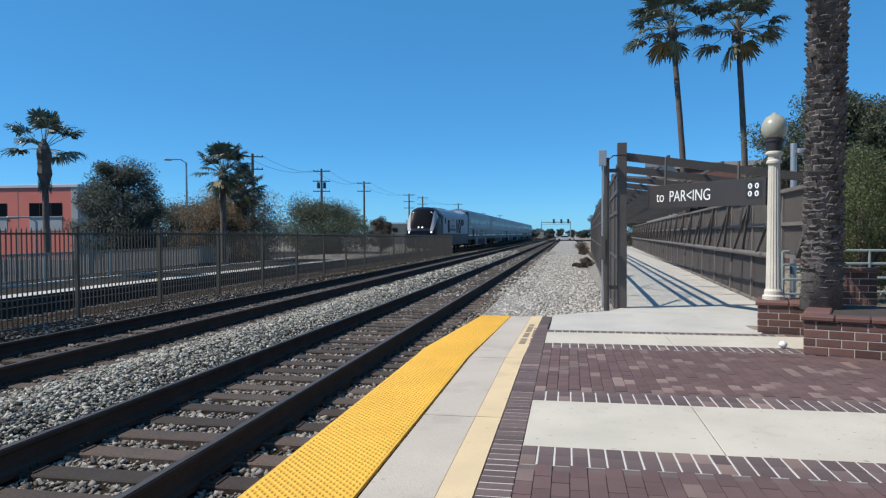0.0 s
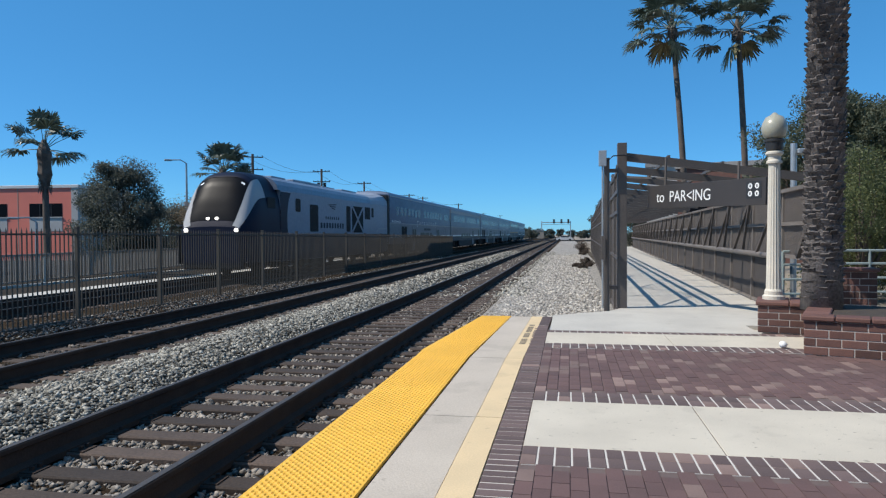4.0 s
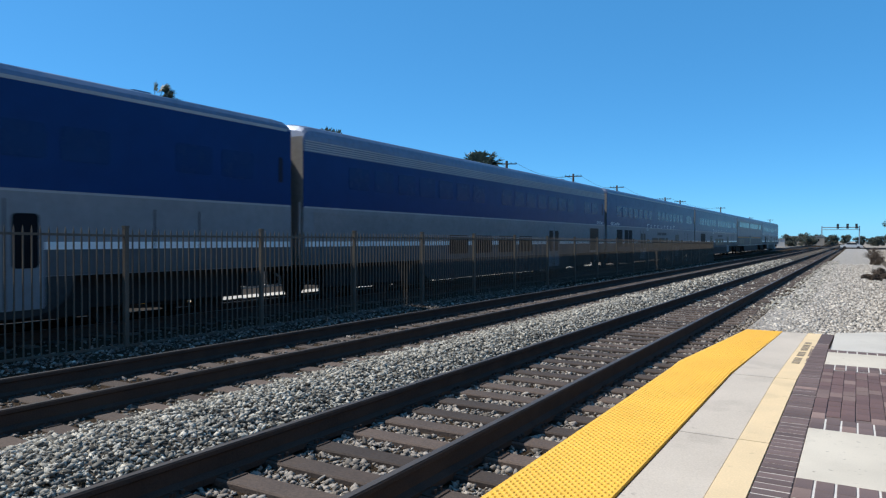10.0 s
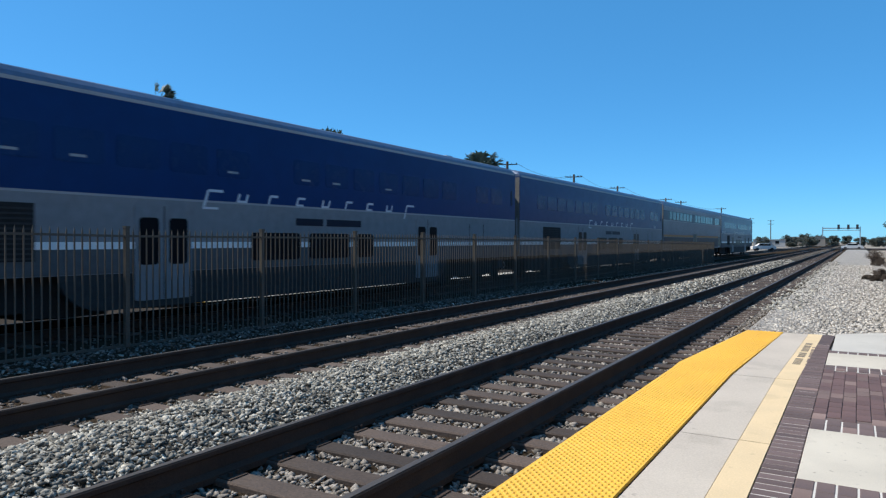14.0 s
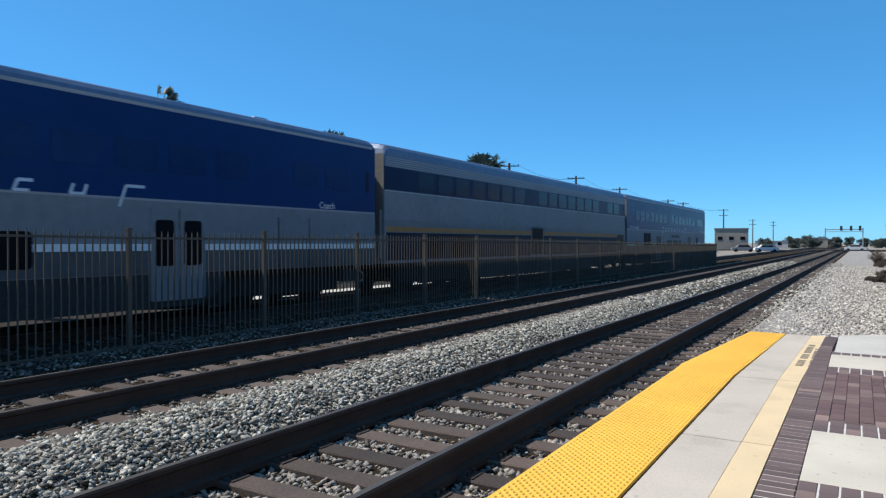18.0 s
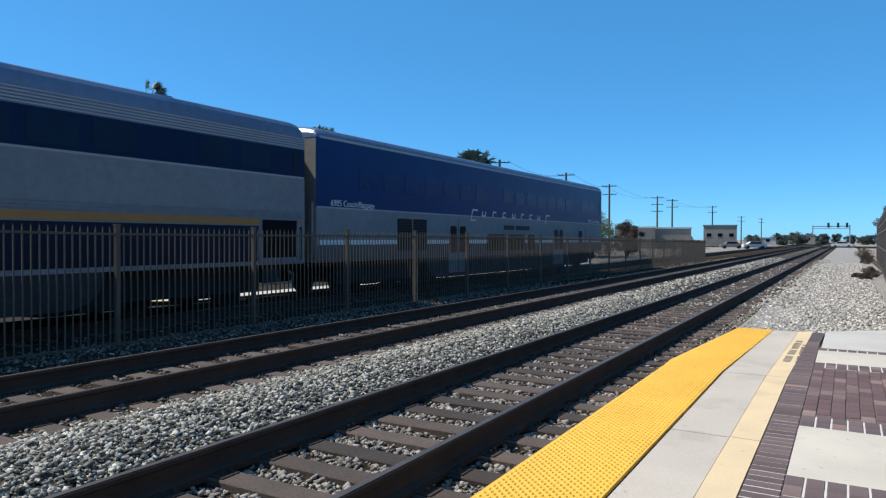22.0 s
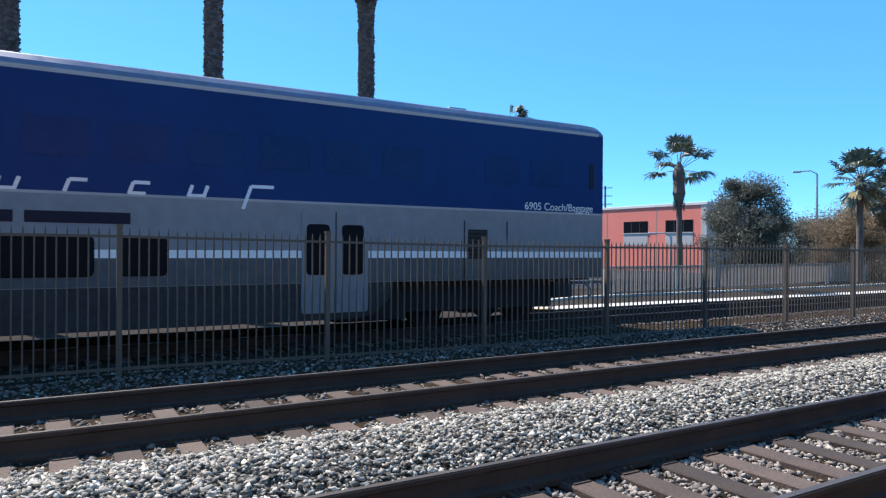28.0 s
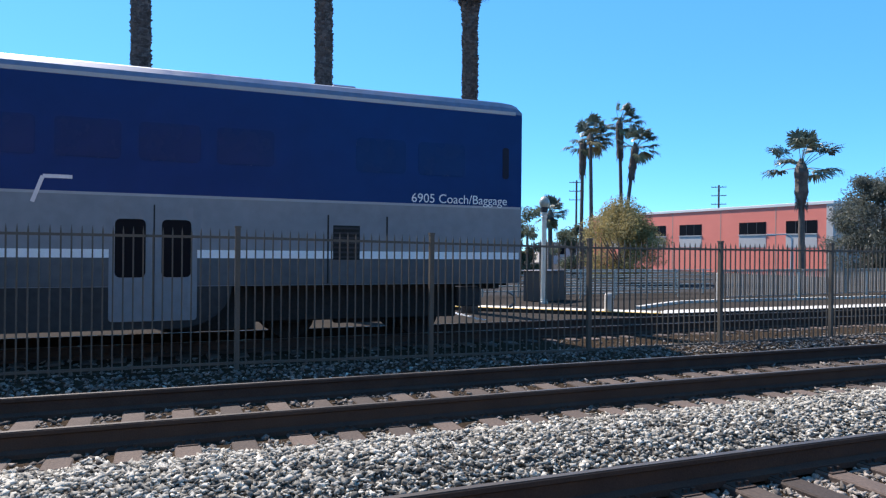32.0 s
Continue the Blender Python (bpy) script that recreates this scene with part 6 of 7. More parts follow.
LOCO_LEN = 21.8
train = [
    (locomotive(), -6 * CAR - LOCO_LEN),
    (coach("surf", "blue and silver bilevel business-class coach behind the locomotive", SURF_MARK, SURF_LOW, [7.98, 18.4], [(3.6, 4.4, 1.2, 2.25), (4.5, 5.3, 1.2, 2.25)], "6801 Pacific Business Class", 0.55, (9.0, 17.0)), -6 * CAR + 0.42),
    (coach("flute", "blue and fluted stainless bilevel coach", [], [(7.6, 9.0), (9.6, 11.0), (11.6, 13.0), (13.6, 15.0)], [17.6], [], "396 Coach", 24.05, hatches=[(22.86, 24.28, 1.05, 2.26)]), -5 * CAR + 0.42),
    (coach("surf", "blue and silver bilevel cafe coach", SURF_MARK, SURF_LOW, [7.98, 18.4], [(1.95, 3.1, 1.2, 2.25), (3.6, 4.4, 1.2, 2.25), (4.5, 5.3, 1.2, 2.25)], "6352 Coach/Cafe", 0.7, (9.0, 17.0)), -4 * CAR + 0.42),
    (coach("surf", "blue and silver bilevel coach of the train", SURF_MARK, SURF_LOW, [7.98, 18.4], [(2.6, 4.8, 1.2, 2.25)], "Coach", 22.9, (9.0, 17.0)), -3 * CAR + 0.42),
    (coach("band", "stainless bilevel coach with a narrow blue band and orange stripe", [], [(2.0, 3.6), (4.2, 5.6)], [], [], "", hatches=[(23.85, 25.1, 1.1, 2.06), (11.2, 12.4, 1.05, 2.2)]), -2 * CAR + 0.42),
    (coach("surf", "blue and silver bilevel coach and baggage car at the rear", SURF_MARK, SURF_LOW, [7.98, 18.4], [(3.95, 4.82, 1.2, 2.25), (4.9, 5.75, 1.2, 2.25), (21.47, 21.98, 1.39, 2.03)], "6905 Coach/Baggage", (0.6, 23.0), (9.0, 16.6)), -1 * CAR + 0.42),
]

# ---- far platform, trees, town ----


def far_platform():
    """A paved platform level with the rails; its pale edge turns away from the track at its end."""
    edge = [(-15.78, 48.0), (-15.78, 13.1), (-20.6, 6.9)]
    s = tagged(poly_slab("far_platform", edge + [(-24.0, 6.9), (-24.0, 48.0)], -0.95, FAR_Z, M_PLAZA, None, ""), "low paved platform beyond the third track", "platform", kind="structure")
    for y0 in range(14, 48, 3):
        part("edge_slab", cuboid(-16.62, -15.76, y0 + 0.006, min(y0 + 3, 48) - 0.006, FAR_Z, FAR_Z + 0.012), M_CONC, s, "sunlit pale edge slab")
    poly_slab("edge_slab", [(-15.76, 13.994), (-15.76, 13.1), (-16.25, 13.35), (-16.62, 13.994)], FAR_Z, FAR_Z + 0.012, M_CONC, s, "sunlit pale edge slab")
    a, b = Vector((-15.76, 13.1)), Vector((-20.6, 6.9))
    d = (b - a).normalized()
    n = Vector((d.y, -d.x))
    for k in range(5):
        p, q = a + d * (1.55 * k + 0.006), a + d * (1.55 * k + 1.544)
        poly_slab("edge_slab", [tuple(p + n * 0.14), tuple(q + n * 0.14), tuple(q + n * 0.85), tuple(p + n * 0.85)], FAR_Z, FAR_Z + 0.012, M_CONC, s, "sunlit pale edge slab")
        poly_slab("yellow_line", [tuple(p), tuple(q), tuple(q + n * 0.135), tuple(p + n * 0.135)], FAR_Z, FAR_Z + 0.014, M_YELLOW, s, "yellow painted edge line")
    kerb = [Vector((-17.3, 13.5)), Vector((-18.1, 14.9)), Vector((-18.8, 16.4)), Vector((-18.95, 17.6)), Vector((-19.05, 27.0)), Vector((-19.4, 36.0)), Vector((-20.0, 48.0))]
    for p, q in zip(kerb, kerb[1:]):
        part("kerb", bar(bmesh.new(), (p.x, p.y, FAR_Z + 0.04), (q.x, q.y, FAR_Z + 0.04), 0.2, 0.09), M_CONC, s, "pale concrete kerb")


far_platform()
apron = poly_slab("asphalt_apron", [(-16.0, 12.6), (-20.7, 6.6), (-26.0, 6.6), (-26.0, -70.0), (-16.0, -70.0)], -0.95, -0.47, M_PLAZA, None, "")
lot = poly_slab("parking_lot", [(-24.02, 6.0), (-24.02, 75.0), (-95.0, 75.0), (-95.0, 6.0)], -0.95, -0.49, M_ASPHALT, None, "")
tagged(lot, "asphalt parking lot before the coral building", "asphalt", kind="structure")
tagged(apron, "dark asphalt beside the end of the far platform", "asphalt", kind="structure")
globe_lamp((-20.06, 11.77), FAR_Z, 3.23, "cream globe lamp on the far platform")


def railing(a, b, z0, h, label, gap=0.12):
    """An iron railing between two places, with pale square posts and thin balusters."""
    t = thing("railing", label, "railing", "")
    a, b = Vector((*a, z0)), Vector((*b, z0))
    length = (b - a).length
    up = Vector((0, 0, 1))
    me = finish("baluster", cuboid(-0.018, 0.018, -0.018, 0.018, 0.1, h - 0.03), M_RAILING)
    n = int(length / gap)
    for k in range(n):
        p = a.lerp(b, (k + 0.5) / n)
        place("baluster", me, t, pose(p.x, p.y, p.z))
    m = int(length / 4.1)
    for k in range(m + 1):
        p = a.lerp(b, k / m)
        part("post", cuboid(-0.07, 0.07, -0.07, 0.07, 0.0, h - 0.08, bevel=0.008), M_CONC, t, "pale square post", m=pose(p.x, p.y, p.z))
    part("rail", bar(bmesh.new(), a + up * 0.12, b + up * 0.12, 0.05, 0.05), M_RAILING, t)
    part("rail", bar(bmesh.new(), a + up * h, b + up * h, 0.09, 0.08), M_RAILING, t, "heavy top rail")


railing((-19.55, 18.8), (-22.6, 46.4), FAR_Z, 1.09, "brown iron railing with pale posts behind the far platform")


def pipe_rail(x, y0, y1, z0, label):
    t = thing("pipe_railing", label, "railing")
    for k in range(5):
        part("pipe", tube(bmesh.new(), [(x, y0, z0 + 0.2 + 0.2 * k), (x, y1, z0 + 0.2 + 0.2 * k)], 0.024, 8), M_GREENRAIL, t)
    for y in np.arange(y0, y1 + 0.1, 1.5):
        part("upright", tube(bmesh.new(), [(x, y, z0), (x, y, z0 + 1.05)], 0.028, 8), M_GREENRAIL, t)


pipe_rail(-21.4, 12.6, 18.6, FAR_Z, "pale green pipe railing behind the far platform")
pipe_rail(-23.2, 11.0, 22.0, FAR_Z, "pale green pipe railing behind the far platform")

for x, y, h in ((-16.8, 12.06, 0.54),):
    t = thing("bollard", "pale concrete bollard on the far platform", "bollard", "bollards", at=pose(x, y, FAR_Z))
    part("shaft", lathe(bmesh.new(), [(0.13, 0), (0.13, h - 0.06), (0.10, h)], 14), M_CONC, t)
t = thing("equipment_cabinet", "dark brown equipment box on the far platform", "cabinet", at=pose(-21.2, 12.5, FAR_Z, 0, 0, 33))
part("housing", cuboid(-0.45, 0.45, -0.80, 0.80, 0.0, 1.03, bevel=0.02), M_SIGN, t)
part("lid", cuboid(-0.48, 0.48, -0.83, 0.83, 1.03, 1.08, bevel=0.01), M_SIGN, t)

# tall date palms on the far platform, their heads above the picture
for az, s in ((91.7, 11), (77.8, 12), (65.7, 13)):
    d = 18.6 / math.sin(radians(az))
    date_palm_trunk(polar(az, d), -0.47, 11.07, 0.22, "tall date palm on the far platform", seed=s, lean=(0.0, -0.1), flare=8.82)
# fan palms behind
for az, d, sl, seed, lean, shag in ((56.6, 46, 0.152, 21, (0.05, 0.05), 2.1), (55.75, 44, 0.160, 22, (-0.1, -0.1), 0.3), (53.35, 47, 0.180, 23, (-0.15, -0.2), 2.3), (53.3, 45, 0.145, 24, (0.42, 0.58), 2.0)):
    fan_palm(polar(az, d), -0.5, 1.9 + sl * d, 0.13, 1.45, "slender fan palm in a row of four, blown by the wind", seed, lean=lean, blow=(0.32, 0.42), count=17, skirt=3, sleeve=shag)
fan_palm(polar(40.35, 34), -0.5, 5.65, 0.15, 1.75, "short fan palm before the coral building", 31, lean=(-0.2, 0.15), count=15, skirt=0, blow=(0.05, 0.05), sleeve=1.7)
fan_palm(polar(28.1, 42), -0.5, 5.5, 0.18, 1.8, "bushy fan palm among the trees", 32, count=24, skirt=5, blow=(0.12, 0.1))
fan_palm(polar(26.5, 48), -0.5, 4.9, 0.2, 1.5, "dense dark fan palm behind the bushy one", 36, count=30, skirt=6)
fan_palm(polar(-9.25, 36), -0.5, 12.0, 0.16, 2.15, "tall fan palm bent by the wind", 33, lean=(-0.75, 0), count=26, skirt=2, blow=(-0.2, 0.0))
fan_palm(polar(-13.6, 36), -0.5, 11.6, 0.155, 2.1, "tall fan palm bent by the wind", 34, lean=(-0.5, 0), count=24, skirt=2, blow=(0.25, 0.0))
# broad trees and shrubs
leafy_tree(polar(35.3, 46), -0.5, 6.6, 2.6, "dense dark-green tree beside the coral building", M_LEAF_DARK, 41, clumps=120, leaves=110, leaf=0.17, low=0.05)
leafy_tree(polar(32.0, 52), -0.5, 4.4, 2.8, "dark low shrubbery under the trees", M_LEAF_DARK, 42, clumps=70, leaves=80, leaf=0.18, low=0.1, name="shrub", cat="shrub")
leafy_tree(polar(27.2, 50), -0.5, 5.3, 3.9, "dry brownish rounded tree", M_LEAF_BROWN, 43, clumps=130, leaves=110, leaf=0.15, low=0.06)
leafy_tree(polar(28.6, 50), -0.5, 4.4, 2.2, "dry brownish rounded tree", M_LEAF_BROWN, 44, clumps=60, leaves=100, leaf=0.15, low=0.06)
leafy_tree(polar(20.3, 74), -0.5, 5.4, 5.4, "olive-green spreading tree behind the fence", M_LEAF, 45, clumps=110, leaves=110, leaf=0.22, low=0.05)
leafy_tree(polar(15.5, 80), -0.5, 4.2, 1.9, "small dark rounded tree by the low buildings", M_TWIG, 46, clumps=36, leaves=90, leaf=0.2, low=0.2)
leafy_tree(polar(53.2, 42), -0.5, 4.9, 2.7, "yellow-green bush below the palms", M_LEAF_YELLOW, 47, clumps=80, leaves=100, leaf=0.16, low=0.15)
leafy_tree(polar(57.2, 52), -0.5, 3.9, 1.9, "dull green shrub beyond the platform", M_LEAF, 48, clumps=36, leaves=80, leaf=0.18, low=0.15)
leafy_tree(polar(61.0, 40), -0.5, 4.8, 1.3, "grey-green tree beyond the platform", M_LEAF, 49, clumps=30, leaves=80, leaf=0.16, low=0.15)
leafy_tree(polar(-18.8, 30), -0.5, 7.2, 3.0, "grey-green tree behind the date palm", M_LEAF, 50, clumps=120, leaves=95, leaf=0.15, low=0.3, clump=0.85)
leafy_tree(polar(-23.0, 30), -0.5, 7.0, 3.0, "grey-green tree behind the date palm", M_LEAF, 51, clumps=120, leaves=95, leaf=0.15, low=0.3, clump=0.85)
leafy_tree(polar(-21.0, 22), -0.5, 4.0, 2.2, "yellow-green shrub behind the brick walls", M_LEAF_GREEN, 52, clumps=45, leaves=110, leaf=0.10, low=0.12)
leafy_tree(polar(-24.5, 24), -0.5, 3.4, 2.2, "yellow-green shrub behind the brick walls", M_LEAF_GREEN, 53, clumps=45, leaves=110, leaf=0.10, low=0.12)
leafy_tree(polar(-3.2, 120), -0.5, 8.5, 3.0, "dark tree beyond the walkway", M_LEAF_DARK, 54, clumps=40, leaves=80, leaf=0.3, low=0.2)
fan_palm(polar(59.1, 60), -0.5, 5.0, 0.22, 1.7, "bushy fan palm far behind the platform", 35, count=22, skirt=8)
leafy_tree(polar(46.2, 112), -0.5, 6.6, 1.9, "dark treetop behind the coral building", M_LEAF_DARK, 55, clumps=40, leaves=70, leaf=0.26, low=0.3)
leafy_tree(polar(52.2, 112), -0.5, 6.6, 2.3, "dark treetop behind the coral building", M_LEAF_DARK, 56, clumps=40, leaves=70, leaf=0.26, low=0.3)
leafy_tree(polar(-5.3, 92), -0.5, 5.0, 3.2, "dark tree at the far end of the walkway", M_LEAF_DARK, 57, clumps=60, leaves=80, leaf=0.24, low=0.1)
for k, (x, y, s) in enumerate(((0.75, 36.5, 0.38), (1.0, 39, 0.5), (0.4, 38, 0.26), (1.3, 60, 0.9), (1.5, 80, 1.1))):
    leafy_tree((x, y), -0.45, s, s * 0.7, "scrubby dry bush beside the gravel", M_TWIG, 60 + k, clumps=34, leaves=50, leaf=0.07, low=0.02, trunk=0.012, name="scrub", cat="bush", clump=1.5)


def utility_pole(az, d, top, label, arms=2, gear=False, yaw=None):
    t = thing("utility_pole", label, "utility pole", "utility poles", at=polar_pose(az, d, yaw))
    h = top + 0.5
    part("pole", tube(bmesh.new(), [(0, 0, 0), (0, 0, h)], [0.22, 0.16], 10), M_POLE, t)
    for k in range(arms):
        z = h - 0.35 - k * 1.5
        part("crossarm", cuboid(-1.25, 1.25, 0.10, 0.22, z - 0.06, z + 0.06), M_POLE, t)
        ins = bmesh.new()
        for x in (-1.15, -0.55, 0.55, 1.15):
            tube(ins, [(x, 0.16, z + 0.06), (x, 0.16, z + 0.22)], [0.05, 0.035], 6)
        part("insulator_set", ins, M_LAMP_DARK, t)
    if gear:
        for x in (-0.45, 0.45):
            part("transformer", tube(bmesh.new(), [(x, 0.25, h - 2.9), (x, 0.25, h - 2.0)], 0.24, 10), M_LAMP_DARK, t)
    return t


def polar_pose(az, d, yaw=None):
    p = polar(az, d)
    return pose(p.x, p.y, -0.5, 0, 0, yaw if yaw is not None else az)


POLES = [(25.8, 86, 0.1145, 2, False), (20.35, 104, 0.0948, 3, True), (16.88, 128, 0.0774, 2, False), (13.16, 160, 0.0595, 3, False), (12.03, 165, 0.0554, 2, False), (9.06, 210, 0.0453, 2, False), (7.0, 270, 0.031, 2, False), (5.6, 330, 0.028, 2, False)]
heads = []
for az, d, sl, n, gear in POLES:
    utility_pole(az, d, EYE + sl * d, "dark timber utility pole with crossarms", n, gear)
    p = polar(az, d)
    heads.append(Vector((p.x, p.y, EYE + sl * d - 0.2)))
for k, (a, b) in enumerate(zip(heads[:4], heads[1:4] + [heads[5]])):
    for o in (-1.1, 1.1):
        pts = [a.lerp(b, i / 10) + Vector((o, 0, -2.0 * (1 - (2 * i / 10 - 1) ** 2) * 0.5)) for i in range(11)]
        tagged(part("overhead_wire", tube(bmesh.new(), pts, 0.018, 4, caps=False), M_LAMP_DARK), "thin dark wire between utility poles", "wire", "overhead wires")
utility_pole(57.0, 120, 13.5, "tall dark lattice-like pole far behind the platform", 3)
utility_pole(46.1, 130, 13.2, "dark utility pole behind the coral building", 3)


def street_lamp(az, d, top, arm, label):
    t = thing("street_lamp", label, "street lamp", at=polar_pose(az, d))
    part("pole", tube(bmesh.new(), [(0, 0, 0), (0, 0, top + 0.3)], [0.09, 0.06], 8), M_GALV, t)
    part("arm", tube(bmesh.new(), [(0, 0, top + 0.3), (-arm * 0.4, 0, top + 0.52), (-arm, 0, top + 0.5)], 0.04, 6), M_GALV, t)
    part("head", cuboid(-arm - 0.5, -arm, -0.12, 0.12, top + 0.42, top + 0.54, bevel=0.03), M_GALV, t)


street_lamp(30.8, 50, EYE + 0.1032 * 50, 0.9, "grey street lamp with one arm")
street_lamp(41.0, 40, 2.35, 0.75, "grey shoebox lamp before the coral building")


def coral_building():
    """Front wall from its right corner to the left, in panels with high windows."""
    a, b = polar(38.35, 62), polar(56.0, 84)
    d = (b - a).normalized()
    length = (b - a).length
    m = Matrix.Translation((a.x, a.y, -0.5)) @ Matrix(((d.x, -d.y, 0, 0), (d.y, d.x, 0, 0), (0, 0, 1, 0), (0, 0, 0, 1)))
    t = thing("coral_building", "low coral-red stucco building with high dark windows", "building", at=m)
    H = EYE + 0.067 * 62 + 0.5
    depth = -7.0
    w = part("wall", cuboid(0.55, length, depth, 0.0, 0.0, H - 0.25), M_RED, t, "coral-red stucco walls")
    part("end_wall", cuboid(-0.02, 0.55, depth, 0.03, 0.0, H - 0.25), M_STUCCO, t, "pale grey stucco corner")
    part("parapet", cuboid(-0.1, length + 0.1, depth - 0.1, 0.08, H - 0.25, H, bevel=0.02), M_WHITEWALL, t, "white parapet coping")
    for x0, x1 in ((1.36, 4.22), (6.2, 9.06), (13.5, 16.4), (18.3, 21.1), (25.4, 28.3), (30.2, 33.1)):
        win = part("window", cuboid(x0, x1, -0.1, 0.02, H - 2.55, H - 1.48), M_GLASS_DARK, w, "dark strip window")
        for f in (0.33, 0.67):
            part("mullion", cuboid(x0 + (x1 - x0) * f - 0.03, x0 + (x1 - x0) * f + 0.03, 0.0, 0.04, H - 2.55, H - 1.48), M_LAMP_DARK, win)
        part("window_sill", cuboid(x0 - 0.05, x1 + 0.05, 0.0, 0.08, H - 2.63, H - 2.55), M_STUCCO, win)
        part("lower_panel", cuboid(x0, x1, -0.05, 0.025, H - 3.7, H - 2.63), M_STUCCO, win, "grey infill below the window")
    for x in (5.23, 11.18, 17.35, 23.3, 29.3):
        part("joint", cuboid(x - 0.03, x + 0.03, 0.0, 0.012, 0.0, H - 0.25), M_TANWALL, w)


coral_building()


def low_building(name, az0, az1, d, top, material, label, windows=3, depth=12.0, roof=None):
    a, b = polar(az1, d), polar(az0, d)
    dd = (b - a).normalized()
    length = (b - a).length
    m = Matrix.Translation((a.x, a.y, -0.5)) @ Matrix(((dd.x, -dd.y, 0, 0), (dd.y, dd.x, 0, 0), (0, 0, 1, 0), (0, 0, 0, 1)))
    t = thing(name, label, "building", "low buildings in the distance", at=m)
    H = EYE + top * d + 0.5
    w = part("wall", cuboid(0, length, 0, depth, 0, H - 0.3), material, t)
    part("roof", cuboid(-0.15, length + 0.15, -0.15, depth + 0.15, H - 0.3, H), roof or M_ROOFING, t)
    for k in range(windows):
        x = length * (k + 0.5) / windows
        win = part("window", cuboid(x - 0.55, x + 0.55, -0.03, 0.05, H * 0.45, H * 0.45 + 0.9), M_GLASS_DARK, w)
        part("window_sill", cuboid(x - 0.6, x + 0.6, -0.06, 0.0, H * 0.45 - 0.08, H * 0.45), M_STUCCO, win)
    return t


low_building("low_building", 10.6, 13.4, 150, 0.0165, M_TANWALL, "low tan commercial building behind the fence", 0, roof=M_WHITEWALL)
low_building("low_building", 13.3, 16.4, 140, 0.0175, M_TANWALL, "long tan low building with a white roof edge behind the fence", 0, roof=M_WHITEWALL)
low_building("low_building", 7.3, 9.7, 190, 0.0195, M_TANWALL, "two-storey tan building beyond the tracks", 3)
low_building("low_building", 4.6, 6.8, 240, 0.0025, M_STUCCO, "low pale shed beyond the tracks", 2)
low_building("low_building", 2.0, 4.6, 300, 0.006, M_TANWALL, "tan warehouse far along the tracks", 3)
low_building("brick_building", -27.5, -8.5, 47, 0.095, M_BRICK, "brown brick building behind the walkway", 6, depth=10)
low_building("plant_room", -9.6, -6.2, 62, 0.097, M_STUCCO, "pale grey plant room on a roof beyond the walkway", 2, depth=5)
low_building("low_building", 41.0, 60.0, 98, 0.012, M_STUCCO, "low grey building beyond the railings", 5)
for k, (az, d, h) in enumerate(((4.2, 260, 5.5), (3.2, 280, 6.5), (1.6, 330, 6), (-0.4, 360, 5.5), (-1.3, 300, 5), (6.2, 240, 4.5), (11.0, 190, 4.0), (0.6, 420, 7), (2.4, 400, 7), (-2.0, 340, 7), (-3.0, 380, 8))):
    leafy_tree(polar(az, d), -0.5, h * 0.68, h * 0.6, "dull green tree far along the tracks", M_LEAF_DARK, 80 + k, clumps=26, leaves=50, leaf=0.5, low=0.15)


def signal_bridge():
    t = thing("signal_bridge", "far signal bridge with three heads over the tracks", "signal", at=pose(-8.0, 330, -0.5))
    for x in (-4.5, 9.0):
        part("mast", cuboid(x - 0.2, x + 0.2, -0.2, 0.2, 0, 8.0), M_GALV, t)
    part("truss", cuboid(-4.5, 9.0, -0.25, 0.25, 7.2, 7.6), M_GALV, t)
    part("truss", cuboid(-4.5, 9.0, -0.25, 0.25, 6.4, 6.6), M_GALV, t)
    for x in (1.3, 4.8, 8.0):
        part("signal_head", cuboid(x - 0.45, x + 0.45, -0.5, -0.3, 6.9, 8.9), M_LAMP_DARK, t)


signal_bridge()


def parked_car(x, y, yaw, material, label):
    t = thing("parked_car", label, "car", "far vehicles", at=pose(x, y, -0.5, 0, 0, yaw))
    bm = bmesh.new()
    prof = [(-2.2, 0.35), (-2.2, 0.85), (-1.4, 0.95), (-0.8, 1.45), (0.9, 1.45), (1.6, 0.98), (2.2, 0.88), (2.2, 0.35)]
    a, b = [bm.verts.new((p[0], -0.85, p[1])) for p in prof], [bm.verts.new((p[0], 0.85, p[1])) for p in prof]
    for k in range(8):
        bm.faces.new((a[k], a[(k + 1) % 8], b[(k + 1) % 8], b[k]))
    bm.faces.new(a[::-1])
    bm.faces.new(b)
    part("body", bm, material, t)
    part("glazing", cuboid(-0.95, 1.1, -0.86, 0.86, 1.02, 1.36), M_GLASS_DARK, t)
    for sx in (-1.35, 1.4):
        for sy in (-0.8, 0.8):
            part("wheel", tube(bmesh.new(), [(sx, sy - 0.1, 0.32), (sx, sy + 0.1, 0.32)], 0.32, 12), M_RUBBER, t)


parked_car(-1.0, 185, 0, M_WHITEWALL, "white car at the far level crossing")
parked_car(-16.0, 150, 20, M_WHITEWALL, "white car parked beyond the tracks")
parked_car(-20.5, 152, 15, M_SILVER, "silver car parked beyond the tracks")
cross = bmesh.new()
box(cross, -9.6, 20, 176, 190, -0.9, -0.205)
box(cross, -40, -9.6, 176, 190, -0.9, RAIL3 - 0.005)
part("level_crossing", cross, M_ASPHALT).name = "road"
tagged(bpy.data.objects["road"], "asphalt road crossing the tracks far off", "road", kind="structure")


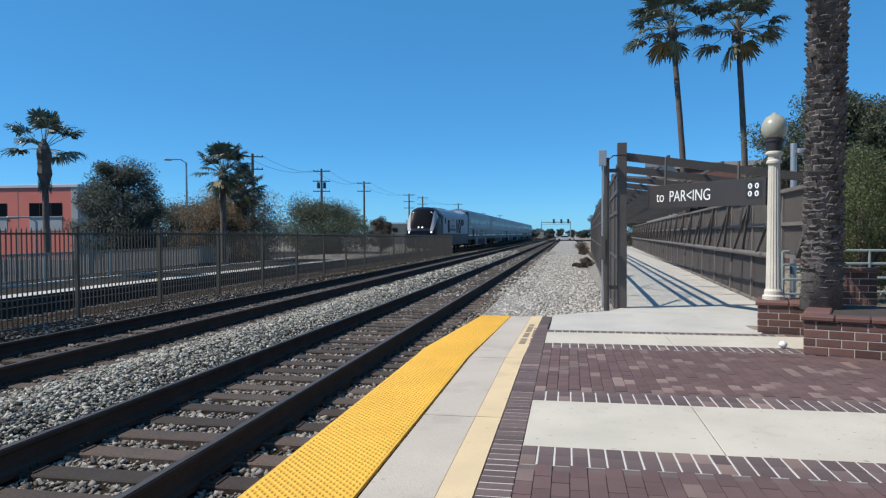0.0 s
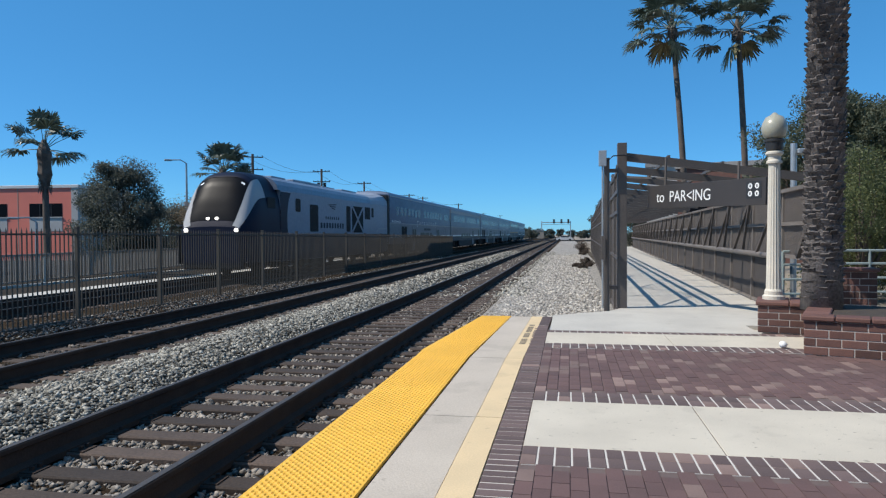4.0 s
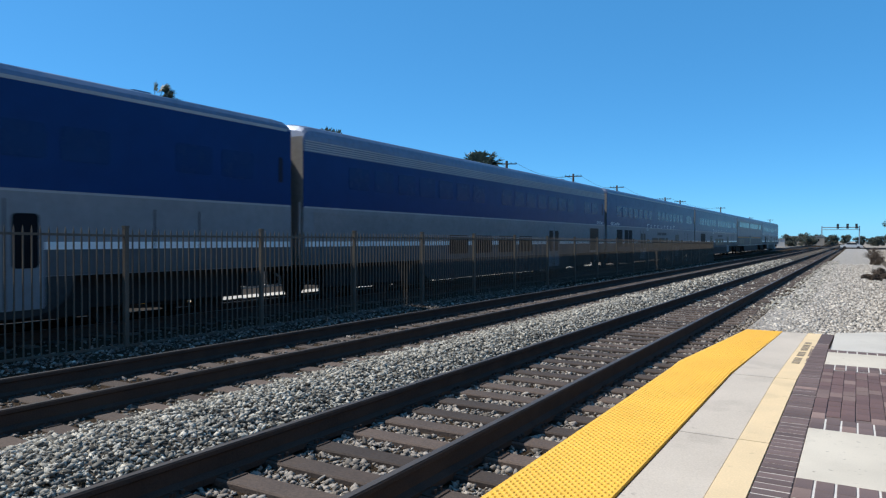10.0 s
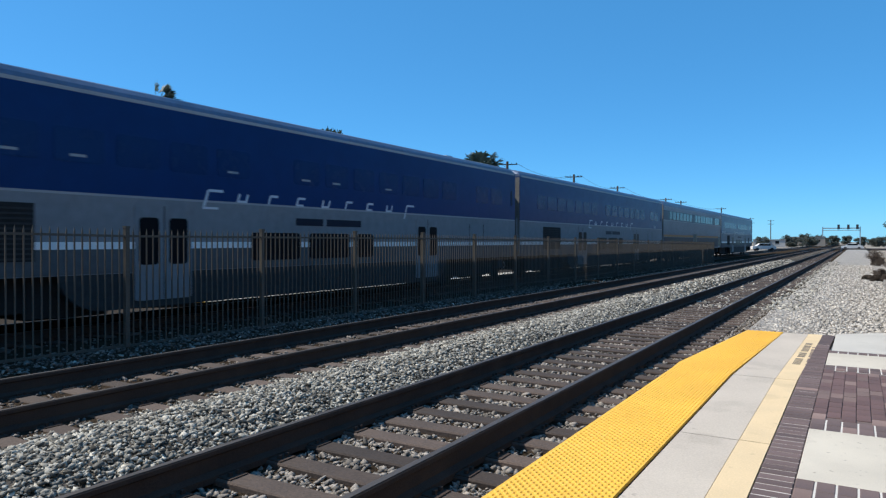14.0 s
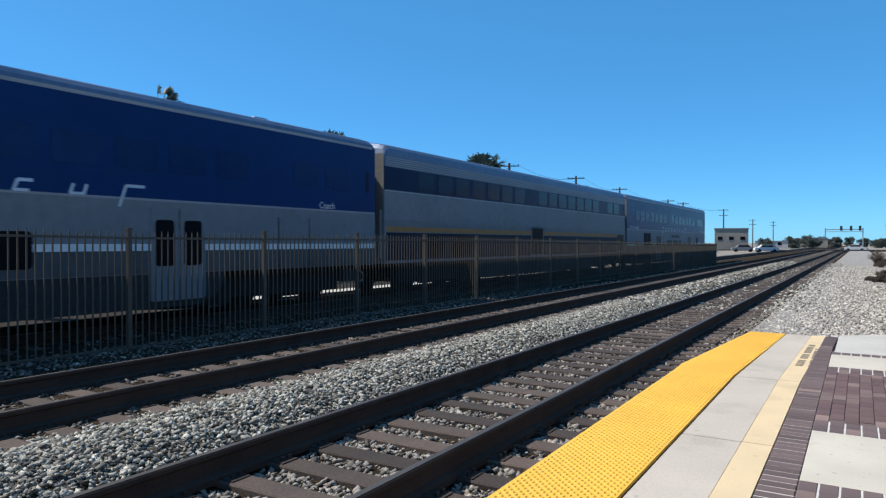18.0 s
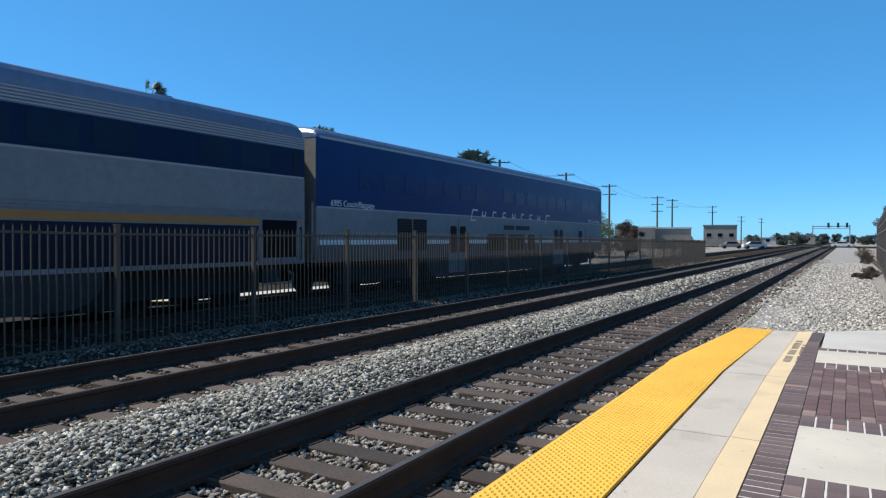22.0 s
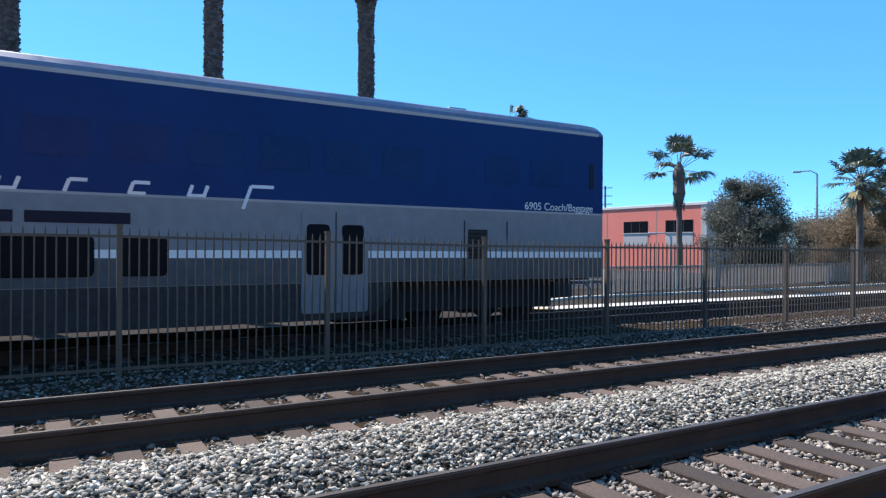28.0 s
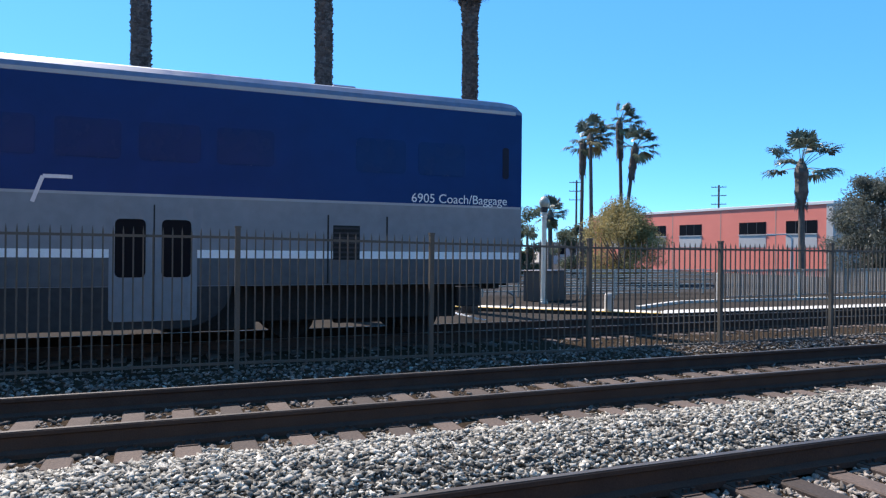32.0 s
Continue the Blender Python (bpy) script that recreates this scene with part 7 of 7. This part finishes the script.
def plain_block(name, x0, x1, y0, y1, top, material, label):
    t = thing(name, label, "building")
    w = part("wall", cuboid(x0, x1, y0, y1, -0.5, top - 0.3), material, t)
    part("roof", cuboid(x0 - 0.4, x1 + 0.4, y0 - 0.4, y1 + 0.4, top - 0.3, top), M_ROOFING, t)
    for y in np.arange(y0 + 3, y1 - 3, 6.0):
        part("window", cuboid(x0 - 0.03, x0 + 0.05, y, y + 2.0, 1.0, 2.6), M_GLASS_DARK, w)


# added blocks: one beside and behind the camera cuts sky light, both fill reflections
plain_block("station_house", 10.5, 22, -70, 5.5, 9.0, M_TANWALL, "long tan block added out of view to cut sky light")
plain_block("parking_house", 13.5, 40, 64, 150, 6.4, M_TANWALL, "tan block added past the walkway to fill reflections")
# handrails and pole by the brick walls
hr = thing("pipe_handrail", "pale green pipe handrail beside the walkway entrance", "handrail")
for x0, x1, y in ((3.62, 4.35, 12.6), (4.5, 7.5, 13.2)):
    for z in (0.35, 0.6, 0.85, 1.08):
        part("pipe", tube(bmesh.new(), [(x0, y, z), (x1, y + 0.1, z)], 0.022, 8), M_GREENRAIL, hr)
    for x in np.arange(x0, x1 + 0.05, 0.72):
        part("upright", tube(bmesh.new(), [(x, y + 0.02, 0), (x, y + 0.02, 1.08)], 0.024, 8), M_GREENRAIL, hr)
pp = thing("flood_light_pole", "grey steel pole with a shoebox light", "light pole", at=pose(5.1, 17.0, 0))
part("pole", tube(bmesh.new(), [(0, 0, -0.4), (0, 0, 3.45)], 0.07, 12), M_GALV, pp)
part("light_head", cuboid(0.05, 0.6, -0.15, 0.15, 3.2, 3.32, bevel=0.02), M_GALV, pp)

# ---- motion of the train ----
# seconds, y of the rear end of the last coach
REAR = [(0, 242.4), (1, 232.5), (2, 222.6), (3, 212.7), (3.5, 207.8), (5, 192.4), (6, 182.0), (6.5, 176.9), (8, 162.5), (9, 152.6), (10, 142.8), (11, 133.2), (12, 123.5), (13, 114.0), (14, 104.6), (15, 95.2),
        (16, 85.9), (17, 76.9), (18, 68.6), (19, 60.9), (20, 53.2), (21, 46.4), (22, 40.0), (23, 34.4), (24, 28.7), (25, 23.6), (25.5, 21.2), (26.5, 16.9), (27.5, 13.5), (28, 12.1), (28.5, 10.9), (29, 9.95),
        (29.5, 9.15), (30, 8.5), (30.5, 7.95), (31, 7.5), (31.5, 7.15), (32, 6.9)]


def rear_at(t):
    """A smooth curve through the rows (Catmull-Rom slopes)."""
    ts, ss = [r[0] for r in REAR], [r[1] for r in REAR]
    k = min(max(np.searchsorted(ts, t, "right") - 1, 0), len(ts) - 2)

    def slope(i):
        a, b = max(i - 1, 0), min(i + 1, len(ts) - 1)
        return (ss[b] - ss[a]) / (ts[b] - ts[a])
    h = ts[k + 1] - ts[k]
    u = (t - ts[k]) / h
    return (2 * u**3 - 3 * u**2 + 1) * ss[k] + (u**3 - 2 * u**2 + u) * h * slope(k) + (3 * u**2 - 2 * u**3) * ss[k + 1] + (u**3 - u**2) * h * slope(k + 1)


def motions():
    times = [k * 0.5 for k in range(65)]
    for ob, offset in train:
        walk(ob, [(t, pose(TRACK3, rear_at(t) + offset, RAIL3)) for t in times])
    # the wheels roll without slipping
    spin = [k / 15 for k in range(481)]
    turn = [math.degrees((REAR[0][1] - rear_at(t)) / WHEEL_R) for t in spin]
    for w, y in wheelsets:
        walk(w, [(t, pose(0, y, WHEEL_R, a, 0, 0)) for t, a in zip(spin, turn)])


motions()
